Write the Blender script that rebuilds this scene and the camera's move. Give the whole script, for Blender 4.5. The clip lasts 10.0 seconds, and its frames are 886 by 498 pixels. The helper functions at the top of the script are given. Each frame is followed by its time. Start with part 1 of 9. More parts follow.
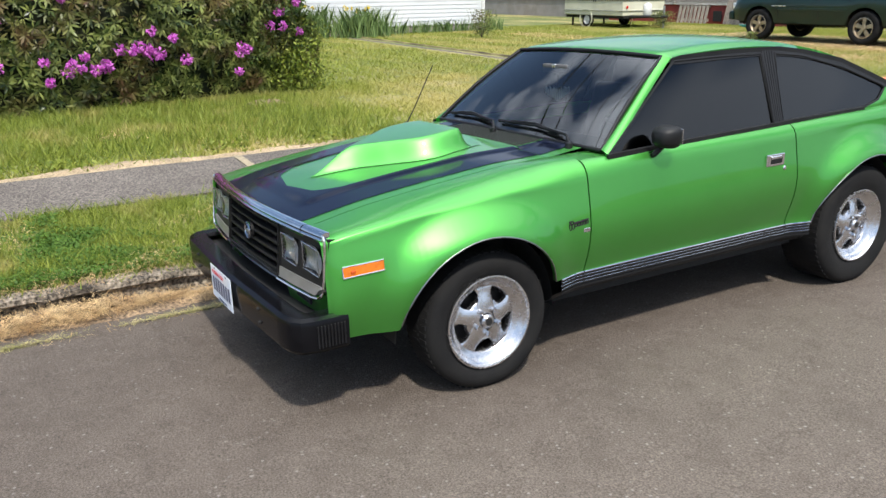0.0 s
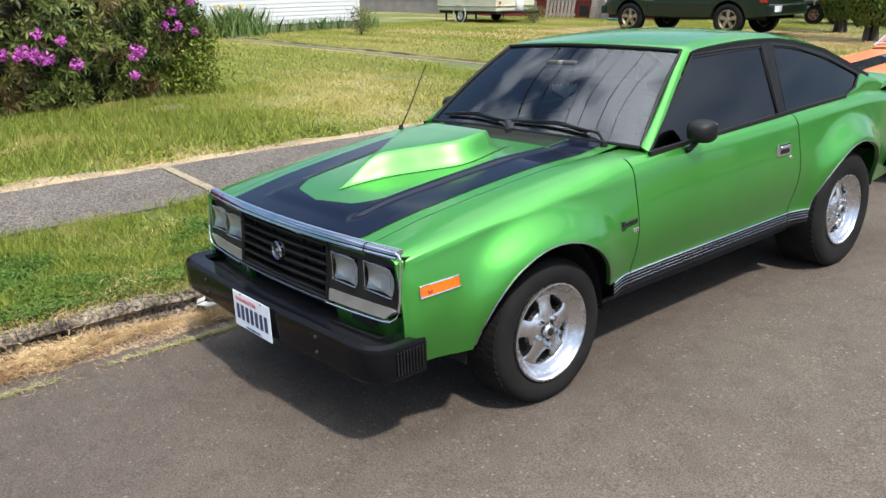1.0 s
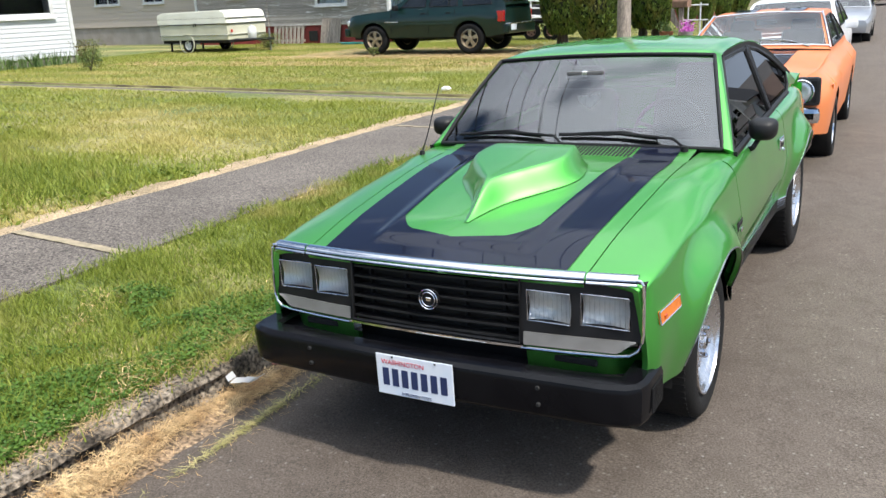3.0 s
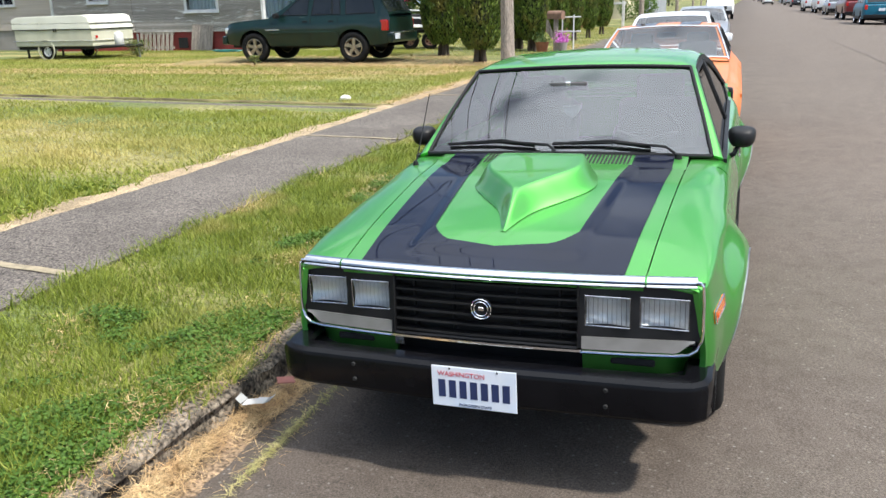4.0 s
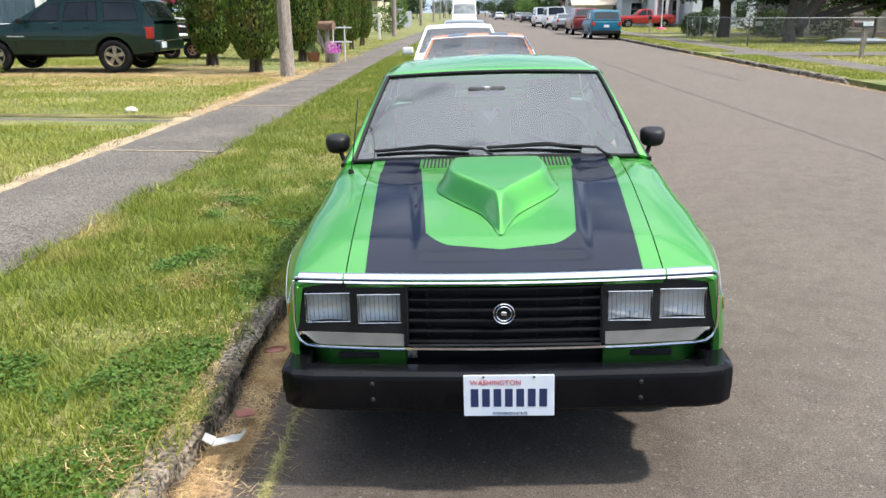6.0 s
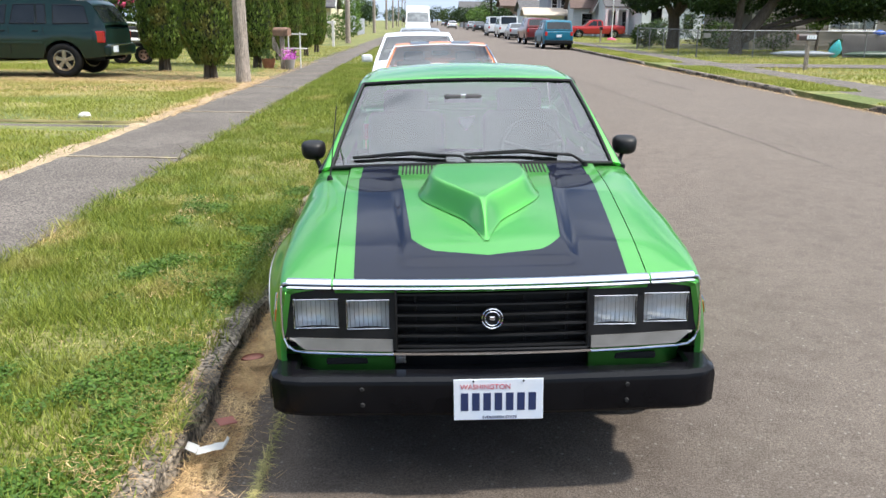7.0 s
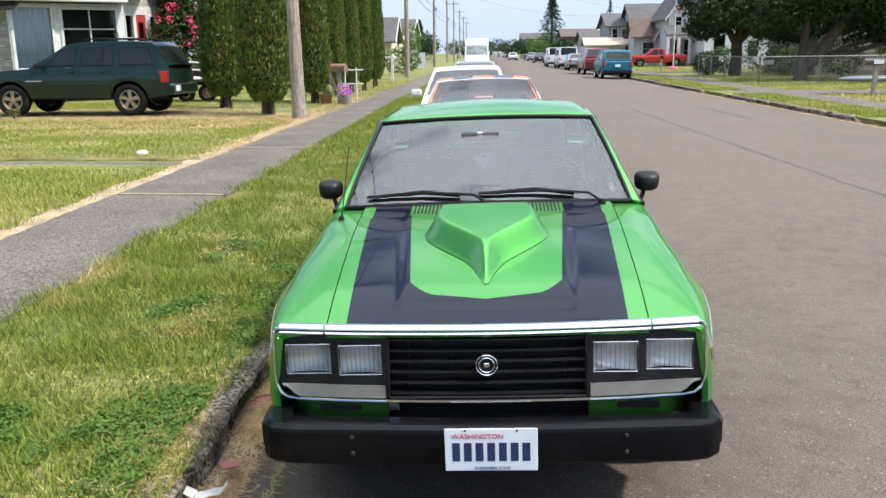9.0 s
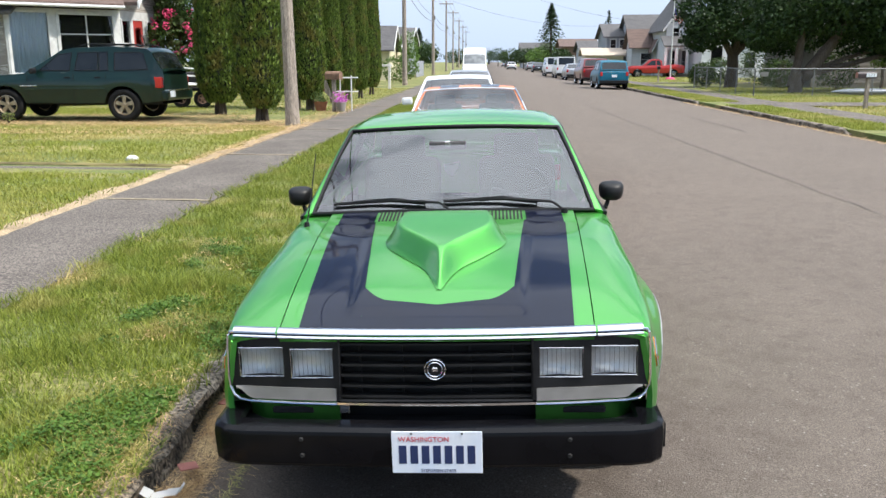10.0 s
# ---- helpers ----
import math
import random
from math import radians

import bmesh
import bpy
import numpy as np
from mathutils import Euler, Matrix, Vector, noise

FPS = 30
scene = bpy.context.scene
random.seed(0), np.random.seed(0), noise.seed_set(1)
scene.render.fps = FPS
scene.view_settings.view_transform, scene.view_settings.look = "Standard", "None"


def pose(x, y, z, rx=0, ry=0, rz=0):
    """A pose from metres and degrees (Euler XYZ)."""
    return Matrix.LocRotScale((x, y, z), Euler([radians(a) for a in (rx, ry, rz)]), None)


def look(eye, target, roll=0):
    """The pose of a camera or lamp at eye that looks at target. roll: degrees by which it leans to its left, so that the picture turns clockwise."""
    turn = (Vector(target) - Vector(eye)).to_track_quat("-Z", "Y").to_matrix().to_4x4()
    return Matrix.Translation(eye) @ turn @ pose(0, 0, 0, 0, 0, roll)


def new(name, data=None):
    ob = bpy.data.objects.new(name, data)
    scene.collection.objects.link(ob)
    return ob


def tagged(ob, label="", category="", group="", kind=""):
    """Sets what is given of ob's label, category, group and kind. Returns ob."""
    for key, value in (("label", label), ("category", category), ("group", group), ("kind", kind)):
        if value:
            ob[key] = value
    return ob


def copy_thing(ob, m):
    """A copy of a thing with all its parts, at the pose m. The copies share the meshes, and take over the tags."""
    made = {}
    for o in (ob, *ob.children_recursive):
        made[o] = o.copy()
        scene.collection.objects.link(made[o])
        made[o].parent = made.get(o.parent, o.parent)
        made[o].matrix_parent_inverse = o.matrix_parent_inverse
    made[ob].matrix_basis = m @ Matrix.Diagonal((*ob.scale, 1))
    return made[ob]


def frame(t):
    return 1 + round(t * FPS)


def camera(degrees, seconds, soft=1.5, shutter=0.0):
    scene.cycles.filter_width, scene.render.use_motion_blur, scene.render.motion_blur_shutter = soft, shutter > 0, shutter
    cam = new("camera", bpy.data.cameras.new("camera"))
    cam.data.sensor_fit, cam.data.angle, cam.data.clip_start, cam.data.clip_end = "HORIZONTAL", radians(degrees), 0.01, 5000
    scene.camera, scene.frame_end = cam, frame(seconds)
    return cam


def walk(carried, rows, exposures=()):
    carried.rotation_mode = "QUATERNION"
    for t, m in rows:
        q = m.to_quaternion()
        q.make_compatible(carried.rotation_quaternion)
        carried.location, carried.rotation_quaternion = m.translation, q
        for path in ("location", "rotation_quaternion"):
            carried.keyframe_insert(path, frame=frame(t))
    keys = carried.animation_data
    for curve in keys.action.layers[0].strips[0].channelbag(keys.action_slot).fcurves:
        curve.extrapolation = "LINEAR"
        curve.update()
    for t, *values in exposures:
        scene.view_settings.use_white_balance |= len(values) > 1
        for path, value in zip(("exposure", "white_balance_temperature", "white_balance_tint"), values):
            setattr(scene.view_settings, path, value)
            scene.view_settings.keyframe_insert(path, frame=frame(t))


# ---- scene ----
cam = camera(56.7, 10.0)
# the car stands on the road's cross-fall: its own upright leans a degree and a half
LEVEL = pose(0, 0, 0, 0.3, -1.5, 0)
PATH = [
    (0, (3.484, -1.763, 1.575), (1.824, -0.804, 1.004), -1.7),
    (0.5, (3.201, -2.026, 1.593), (1.621, -0.945, 1.013), -2.2),
    (1, (2.871, -2.254, 1.594), (1.398, -1.036, 1.006), -2.3),
    (1.5, (2.497, -2.484, 1.616), (1.146, -1.12, 1.055), -2.7),
    (2, (2.126, -2.672, 1.617), (0.899, -1.187, 1.078), -3.3),
    (2.5, (1.752, -2.863, 1.611), (0.649, -1.289, 1.057), -3.7),
    (2.7, (1.608, -2.945, 1.606), (0.551, -1.341, 1.049), -3.9),
    (3.8, (0.947, -3.285, 1.659), (0.252, -1.5, 1.084), -3.1),
    (4, (0.832, -3.328, 1.665), (0.162, -1.531, 1.1), -3.0),
    (4.5, (0.57, -3.399, 1.665), (-0.052, -1.575, 1.129), -3.2),
    (5, (0.344, -3.458, 1.662), (-0.112, -1.588, 1.119), -3.3),
    (5.5, (0.122, -3.421, 1.668), (-0.157, -1.52, 1.112), -2.8),
    (5.7, (0.032, -3.412, 1.659), (-0.161, -1.502, 1.097), -2.4),
    (7, (-0.2, -3.442, 1.664), (-0.178, -1.518, 1.116), -0.9),
    (7.5, (-0.152, -3.443, 1.674), (-0.118, -1.516, 1.14), -1.8),
    (8, (-0.112, -3.435, 1.692), (-0.112, -1.499, 1.189), -2.2),
    (8.5, (-0.04, -3.409, 1.692), (-0.121, -1.47, 1.211), -2.2),
    (9, (0.041, -3.366, 1.687), (-0.088, -1.427, 1.215), -2.2),
    (9.5, (0.132, -3.374, 1.686), (0.0, -1.434, 1.217), -2.2),
    (10, (0.21, -3.415, 1.69), (0.086, -1.471, 1.237), -1.6),
]
walk(cam, [(t, LEVEL @ look(eye, target, roll)) for t, eye, target, roll in PATH],
     exposures=[(0.0, 0.40), (1.5, 0.41), (2.5, 0.45), (4.0, 0.53), (7.0, 0.61), (8.5, 0.56), (10.0, 0.50)])

# ---- daylight: thin bright cloud, a hazy sun from the street side ----
SUN_TO = Vector((0.68, -0.18, 1.0)).normalized()
world = bpy.data.worlds.new("sky")
scene.world = world
world.use_nodes = True
wn = world.node_tree
wn.nodes.clear()
w_out = wn.nodes.new("ShaderNodeOutputWorld")
w_bg = wn.nodes.new("ShaderNodeBackground")
w_sky = wn.nodes.new("ShaderNodeTexSky")
w_sky.sky_type = "NISHITA"
w_sky.sun_disc = False
w_sky.sun_elevation = math.asin(SUN_TO.z)
w_sky.sun_rotation = math.atan2(SUN_TO.x, SUN_TO.y)
w_sky.air_density, w_sky.dust_density, w_sky.ozone_density = 1.0, 0.5, 2.0
w_tc = wn.nodes.new("ShaderNodeTexCoord")
w_map = wn.nodes.new("ShaderNodeMapping")
w_map.inputs["Location"].default_value = (3.3, 2.1, 0.8)
w_map.inputs["Scale"].default_value = (1.6, 1.6, 4.2)
w_noise = wn.nodes.new("ShaderNodeTexNoise")
w_noise.inputs["Scale"].default_value = 1.7
w_noise.inputs["Detail"].default_value = 3
w_noise.inputs["Roughness"].default_value = 0.55
w_ramp = wn.nodes.new("ShaderNodeValToRGB")
w_ramp.color_ramp.elements[0].position, w_ramp.color_ramp.elements[0].color = 0.59, (0.0, 0.0, 0.0, 1)
w_ramp.color_ramp.elements[1].position, w_ramp.color_ramp.elements[1].color = 0.76, (0.97, 0.97, 0.97, 1)
# how thick the cloud lies by height: haze low down, broken cloud over blue, a veil overhead
w_cover = wn.nodes.new("ShaderNodeValToRGB")
for at, v in ((0.09, 0.26), (0.20, 0.09), (0.50, 0.13), (0.72, 0.31)):
    w_cover.color_ramp.elements.new(at).color = (v, v, v, 1)
w_cover.color_ramp.elements[0].color = (0.46, 0.46, 0.46, 1)
w_cover.color_ramp.elements[-1].color = (0.34, 0.34, 0.34, 1)
w_add = wn.nodes.new("ShaderNodeMath")
w_add.operation = "ADD"
# more cloud down the street, less over the lawns
w_dot = wn.nodes.new("ShaderNodeVectorMath")
w_dot.operation = "DOT_PRODUCT"
w_dot.inputs[1].default_value = (0.09, 0.07, 0.0)
w_sub = wn.nodes.new("ShaderNodeMath")
w_sub.operation = "ADD"
w_mix = wn.nodes.new("ShaderNodeMixRGB")
# thin cloud: pale blue towards the horizon, brighter overhead
w_sep = wn.nodes.new("ShaderNodeSeparateXYZ")
w_grad = wn.nodes.new("ShaderNodeValToRGB")
w_grad.color_ramp.elements[0].position, w_grad.color_ramp.elements[0].color = 0.0, (0.36, 0.44, 0.58, 1)
w_grad.color_ramp.elements[1].position, w_grad.color_ramp.elements[1].color = 0.70, (0.80, 0.88, 1.0, 1)
w_top = w_grad.color_ramp.elements.new(1.0)
w_top.color = (1.75, 1.88, 2.08, 1)
w_gain = wn.nodes.new("ShaderNodeMixRGB")
w_gain.blend_type = "MULTIPLY"
w_gain.inputs["Fac"].default_value = 1.0
w_gain.inputs["Color2"].default_value = (11.0, 11.0, 11.0, 1)
wn.links.new(w_tc.outputs["Generated"], w_sep.inputs["Vector"])
wn.links.new(w_sep.outputs["Z"], w_grad.inputs["Fac"])
wn.links.new(w_grad.outputs["Color"], w_gain.inputs["Color1"])
wn.links.new(w_gain.outputs["Color"], w_mix.inputs["Color2"])
wn.links.new(w_tc.outputs["Generated"], w_map.inputs["Vector"])
wn.links.new(w_map.outputs["Vector"], w_noise.inputs["Vector"])
wn.links.new(w_sep.outputs["Z"], w_cover.inputs["Fac"])
wn.links.new(w_noise.outputs["Fac"], w_add.inputs[0])
wn.links.new(w_cover.outputs["Color"], w_add.inputs[1])
wn.links.new(w_tc.outputs["Generated"], w_dot.inputs[0])
wn.links.new(w_dot.outputs["Value"], w_sub.inputs[0])
wn.links.new(w_add.outputs[0], w_sub.inputs[1])
wn.links.new(w_sub.outputs[0], w_ramp.inputs["Fac"])
wn.links.new(w_ramp.outputs["Color"], w_mix.inputs["Fac"])
wn.links.new(w_sky.outputs["Color"], w_mix.inputs["Color1"])
wn.links.new(w_mix.outputs["Color"], w_bg.inputs["Color"])
w_bg.inputs["Strength"].default_value = 0.118
wn.links.new(w_bg.outputs["Background"], w_out.inputs["Surface"])

sun = new("sun", bpy.data.lights.new("sun", "SUN"))
sun.data.energy, sun.data.angle, sun.data.color = 4.1, radians(3.0), (1.0, 0.95, 0.87)
sun.matrix_world = look(SUN_TO * 60, (0, 0, 0))

# ---- materials ----
def mat(name, c1, c2=None, scale=8.0, rough=0.6, metal=0.0, bump=0.0, bscale=60.0, coat=0.0, coat_rough=0.05, spec=0.5,
        fine=None, stretch=(1, 1, 1), rough2=None, contrast=(0.35, 0.65), vary=0.0, island=0.0, coords="Object"):
    """Two colours mixed by coarse noise, fine grain on top, bump from fine noise. vary: per object, island: per loose piece."""
    m = bpy.data.materials.new(name)
    m.use_nodes = True
    n, k = m.node_tree.nodes, m.node_tree.links
    b = n["Principled BSDF"]
    b.inputs["Metallic"].default_value = metal
    b.inputs["Roughness"].default_value = rough
    b.inputs["Specular IOR Level"].default_value = spec
    b.inputs["Coat Weight"].default_value = coat
    b.inputs["Coat Roughness"].default_value = coat_rough
    tc = n.new("ShaderNodeTexCoord")
    mp = n.new("ShaderNodeMapping")
    mp.inputs["Scale"].default_value = stretch
    if coords == "World":
        geo = n.new("ShaderNodeNewGeometry")
        k.new(geo.outputs["Position"], mp.inputs["Vector"])
    else:
        k.new(tc.outputs[coords], mp.inputs["Vector"])
    no = n.new("ShaderNodeTexNoise")
    no.inputs["Scale"].default_value, no.inputs["Detail"].default_value = scale, 5
    k.new(mp.outputs["Vector"], no.inputs["Vector"])
    rp = n.new("ShaderNodeValToRGB")
    c2 = c2 or tuple(v * 0.86 for v in c1)
    rp.color_ramp.elements[0].position, rp.color_ramp.elements[0].color = contrast[0], (*c1, 1)
    rp.color_ramp.elements[1].position, rp.color_ramp.elements[1].color = contrast[1], (*c2, 1)
    k.new(no.outputs["Fac"], rp.inputs["Fac"])
    col = rp.outputs["Color"]
    nf = n.new("ShaderNodeTexNoise")
    nf.inputs["Scale"].default_value, nf.inputs["Detail"].default_value = bscale, 4
    k.new(mp.outputs["Vector"], nf.inputs["Vector"])
    if fine:
        mx = n.new("ShaderNodeMixRGB")
        mx.blend_type = "OVERLAY"
        mx.inputs["Fac"].default_value = fine
        k.new(col, mx.inputs["Color1"])
        fr = n.new("ShaderNodeValToRGB")
        fr.color_ramp.elements[0].position, fr.color_ramp.elements[1].position = 0.34, 0.68
        k.new(nf.outputs["Fac"], fr.inputs["Fac"])
        k.new(fr.outputs["Color"], mx.inputs["Color2"])
        col = mx.outputs["Color"]
    if vary or island:
        hs = n.new("ShaderNodeHueSaturation")
        mr = n.new("ShaderNodeMapRange")
        amount = vary or island
        mr.inputs["To Min"].default_value, mr.inputs["To Max"].default_value = 1 - amount, 1 + amount
        if vary:
            oi = n.new("ShaderNodeObjectInfo")
            k.new(oi.outputs["Random"], mr.inputs["Value"])
        else:
            ge = n.new("ShaderNodeNewGeometry")
            k.new(ge.outputs["Random Per Island"], mr.inputs["Value"])
        k.new(mr.outputs["Result"], hs.inputs["Value"])
        k.new(col, hs.inputs["Color"])
        col = hs.outputs["Color"]
    k.new(col, b.inputs["Base Color"])
    if rough2 is not None:
        rr = n.new("ShaderNodeMapRange")
        rr.inputs["To Min"].default_value, rr.inputs["To Max"].default_value = rough, rough2
        k.new(no.outputs["Fac"], rr.inputs["Value"])
        k.new(rr.outputs["Result"], b.inputs["Roughness"])
    if bump:
        bp = n.new("ShaderNodeBump")
        bp.inputs["Strength"].default_value, bp.inputs["Distance"].default_value = min(1.0, bump), 0.01
        k.new(nf.outputs["Fac"], bp.inputs["Height"])
        k.new(bp.outputs["Normal"], b.inputs["Normal"])
    return m


def glass_mat(name, tint, gloss_rough=0.0, ior=1.65):
    """Thin tinted glass: what is behind shows through the tint, gloss by Fresnel on top."""
    m = bpy.data.materials.new(name)
    m.use_nodes = True
    n, k = m.node_tree.nodes, m.node_tree.links
    n.clear()
    out, mix = n.new("ShaderNodeOutputMaterial"), n.new("ShaderNodeMixShader")
    tr, gl, fr = n.new("ShaderNodeBsdfTransparent"), n.new("ShaderNodeBsdfGlossy"), n.new("ShaderNodeFresnel")
    tr.inputs["Color"].default_value = (*tint, 1)
    gl.inputs["Roughness"].default_value = gloss_rough
    fr.inputs["IOR"].default_value = ior
    k.new(fr.outputs["Fac"], mix.inputs["Fac"])
    k.new(tr.outputs["BSDF"], mix.inputs[1])
    k.new(gl.outputs["BSDF"], mix.inputs[2])
    k.new(mix.outputs["Shader"], out.inputs["Surface"])
    return m


GREEN = mat("green_metallic_paint", (0.090, 0.412, 0.068), (0.081, 0.386, 0.061), scale=2.5, rough=0.43, metal=0.90, coat=0.8, coat_rough=0.03, bump=0.0)
GREEN.node_tree.nodes["Principled BSDF"].inputs["Coat IOR"].default_value = 1.5
STRIPE = mat("black_stripe_paint", (0.003, 0.0045, 0.013), (0.004, 0.006, 0.017), scale=4, rough=0.40, spec=0.03, coat=0.56, coat_rough=0.02)
BLACKTRIM = mat("satin_black_trim", (0.006, 0.006, 0.0065), (0.010, 0.010, 0.011), scale=14, spec=0.3, rough=0.42, rough2=0.6, bump=0.05, bscale=300)
BUMPER = mat("bumper_black_paint", (0.003, 0.003, 0.004), (0.005, 0.005, 0.006), scale=6, spec=0.14, rough=0.14, rough2=0.22, bump=0.015, bscale=220)
RUBBER = mat("tyre_rubber", (0.008, 0.008, 0.0085), (0.014, 0.0135, 0.013), scale=9, spec=0.2, rough=0.75, rough2=0.9, bump=0.2, bscale=160)
DARK = mat("dark_void_black", (0.006, 0.006, 0.006), (0.01, 0.01, 0.01), rough=0.8)
CHROME = mat("chrome", (0.70, 0.71, 0.73), (0.62, 0.63, 0.66), scale=20, rough=0.08, metal=1.0)
DULLTRIM = mat("dulled_bright_trim", (0.36, 0.36, 0.37), (0.26, 0.26, 0.27), scale=25, rough=0.34, metal=1.0)
ALLOY = mat("polished_alloy", (0.72, 0.72, 0.74), (0.60, 0.60, 0.62), scale=30, rough=0.20, metal=1.0, rough2=0.32, bump=0.05, bscale=140)
AMBER = mat("amber_lens", (0.62, 0.16, 0.012), (0.50, 0.12, 0.01), scale=60, rough=0.15, coat=0.6)
REDLENS = mat("red_lens", (0.55, 0.015, 0.012), (0.42, 0.01, 0.01), scale=60, rough=0.15, coat=0.6)
LENSGREY = mat("hazy_clear_lens", (0.16, 0.155, 0.145), (0.19, 0.185, 0.175), scale=14, rough=0.30, spec=0.5, coat=0.2)
REFLECTOR = mat("lamp_reflector", (0.92, 0.93, 0.94), (0.82, 0.83, 0.84), scale=90, rough=0.42, metal=0.85)
LAMPGLASS = glass_mat("lamp_glass", (0.9, 0.92, 0.93), 0.02)
WINDSCREEN = glass_mat("windscreen_glass", (0.68, 0.74, 0.72), 0.0, 2.2)
TINTGLASS = glass_mat("tinted_side_glass", (0.06, 0.065, 0.075), 0.0, 1.6)
HATCHGLASS = glass_mat("hatch_glass", (0.55, 0.61, 0.60), 0.0, 1.5)
CARGLASS = glass_mat("car_glass", (0.80, 0.86, 0.85), 0.0, 2.1)
INTERIOR = mat("dark_interior_vinyl", (0.05, 0.05, 0.052), (0.075, 0.073, 0.07), scale=12, rough=0.6, bump=0.1)
PLATEWHITE = mat("plate_white", (0.78, 0.80, 0.83), (0.66, 0.73, 0.82), scale=7, rough=0.35)
INKBLUE = mat("plate_ink_blue", (0.02, 0.035, 0.11), rough=0.4)
INKRED = mat("plate_ink_red", (0.55, 0.03, 0.05), rough=0.4)
STICKER = mat("sticker_pale_blue", (0.86, 0.92, 0.94), rough=0.5)


def road_mat():
    """Worn asphalt: brown-grey, blotched, with pale and dark stones, and darker towards the near kerb."""
    m = bpy.data.materials.new("worn_asphalt")
    m.use_nodes = True
    n, k = m.node_tree.nodes, m.node_tree.links
    b = n["Principled BSDF"]
    b.inputs["Roughness"].default_value = 0.88
    b.inputs["Specular IOR Level"].default_value = 0.35
    g = n.new("ShaderNodeNewGeometry")

    def ramp(source, stops):
        r = n.new("ShaderNodeValToRGB")
        while len(r.color_ramp.elements) < len(stops):
            r.color_ramp.elements.new(0.5)
        for e, (p, c) in zip(r.color_ramp.elements, stops):
            e.position, e.color = p, (*c, 1)
        k.new(source, r.inputs["Fac"])
        return r.outputs["Color"]

    def noise_tex(scale, detail, rough=0.55):
        t = n.new("ShaderNodeTexNoise")
        t.inputs["Scale"].default_value, t.inputs["Detail"].default_value, t.inputs["Roughness"].default_value = scale, detail, rough
        k.new(g.outputs["Position"], t.inputs["Vector"])
        return t.outputs["Fac"]

    def mixed(kind, fac, c1, c2):
        x = n.new("ShaderNodeMixRGB")
        x.blend_type = kind
        if isinstance(fac, float):
            x.inputs["Fac"].default_value = fac
        else:
            k.new(fac, x.inputs["Fac"])
        k.new(c1, x.inputs["Color1"])
        k.new(c2, x.inputs["Color2"])
        return x.outputs["Color"]
    base = ramp(noise_tex(0.45, 3), [(0.3, (0.119, 0.097, 0.080)), (0.7, (0.132, 0.108, 0.089))])
    blotch = ramp(noise_tex(7.0, 6, 0.65), [(0.36, (0.36, 0.35, 0.34)), (0.55, (0.56, 0.56, 0.56))])
    col = mixed("OVERLAY", 0.42, base, blotch)
    grain = ramp(noise_tex(130, 4, 0.7), [(0.36, (0.25, 0.25, 0.25)), (0.66, (0.78, 0.78, 0.78))])
    col = mixed("OVERLAY", 0.95, col, grain)
    # single stones, a few of them nearly white
    vo = n.new("ShaderNodeTexVoronoi")
    vo.inputs["Scale"].default_value = 52
    k.new(g.outputs["Position"], vo.inputs["Vector"])
    sp = n.new("ShaderNodeSeparateColor")
    k.new(vo.outputs["Color"], sp.inputs["Color"])
    pale = ramp(sp.outputs["Red"], [(0.90, (0, 0, 0)), (0.99, (1, 1, 1))])
    near = ramp(vo.outputs["Distance"], [(0.18, (0.8, 0.8, 0.8)), (0.42, (0, 0, 0))])
    mask = mixed("MULTIPLY", 1.0, pale, near)
    white = n.new("ShaderNodeRGB")
    white.outputs[0].default_value = (0.30, 0.275, 0.25, 1)
    col = mixed("MIX", mask, col, white.outputs[0])
    # the colour goes darker towards the near kerb, with ragged edges
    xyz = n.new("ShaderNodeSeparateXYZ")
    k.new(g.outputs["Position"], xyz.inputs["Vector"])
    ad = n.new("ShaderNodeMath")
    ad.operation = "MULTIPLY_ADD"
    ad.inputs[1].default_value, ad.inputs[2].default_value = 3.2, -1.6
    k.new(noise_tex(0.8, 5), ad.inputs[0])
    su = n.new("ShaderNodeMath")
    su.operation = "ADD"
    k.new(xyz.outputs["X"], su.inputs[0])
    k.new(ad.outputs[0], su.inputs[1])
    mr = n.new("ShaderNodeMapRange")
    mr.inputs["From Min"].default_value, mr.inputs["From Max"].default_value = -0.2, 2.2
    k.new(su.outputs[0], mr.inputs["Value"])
    kerb_tone = ramp(mr.outputs["Result"], [(0.0, (0.74, 0.73, 0.72)), (1.0, (1, 1, 1))])
    col = mixed("MULTIPLY", 1.0, col, kerb_tone)
    k.new(col, b.inputs["Base Color"])
    bp = n.new("ShaderNodeBump")
    bp.inputs["Strength"].default_value, bp.inputs["Distance"].default_value = 0.8, 0.01
    k.new(noise_tex(130, 4, 0.7), bp.inputs["Height"])
    k.new(bp.outputs["Normal"], b.inputs["Normal"])
    return m


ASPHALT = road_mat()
CONCRETE = mat("old_pavement", (0.092, 0.078, 0.066), (0.132, 0.113, 0.097), scale=1.2, rough=0.93, bump=0.8, bscale=70, fine=0.85, coords="World")
KERBSTONE = mat("weathered_kerb_concrete", (0.235, 0.195, 0.150), (0.030, 0.024, 0.018), scale=5, rough=0.95, bump=1.0, bscale=55, fine=0.9, coords="World")
SOIL = mat("lawn_soil", (0.10, 0.125, 0.028), (0.27, 0.225, 0.09), scale=0.55, stretch=(0.35, 1.3, 1), contrast=(0.46, 0.64), rough=1.0, bump=0.8, bscale=40, fine=0.6, coords="World")
STRAW = mat("dry_grass_straw", (0.60, 0.43, 0.22), (0.33, 0.195, 0.085), scale=7, rough=0.9, island=0.45, coords="World")
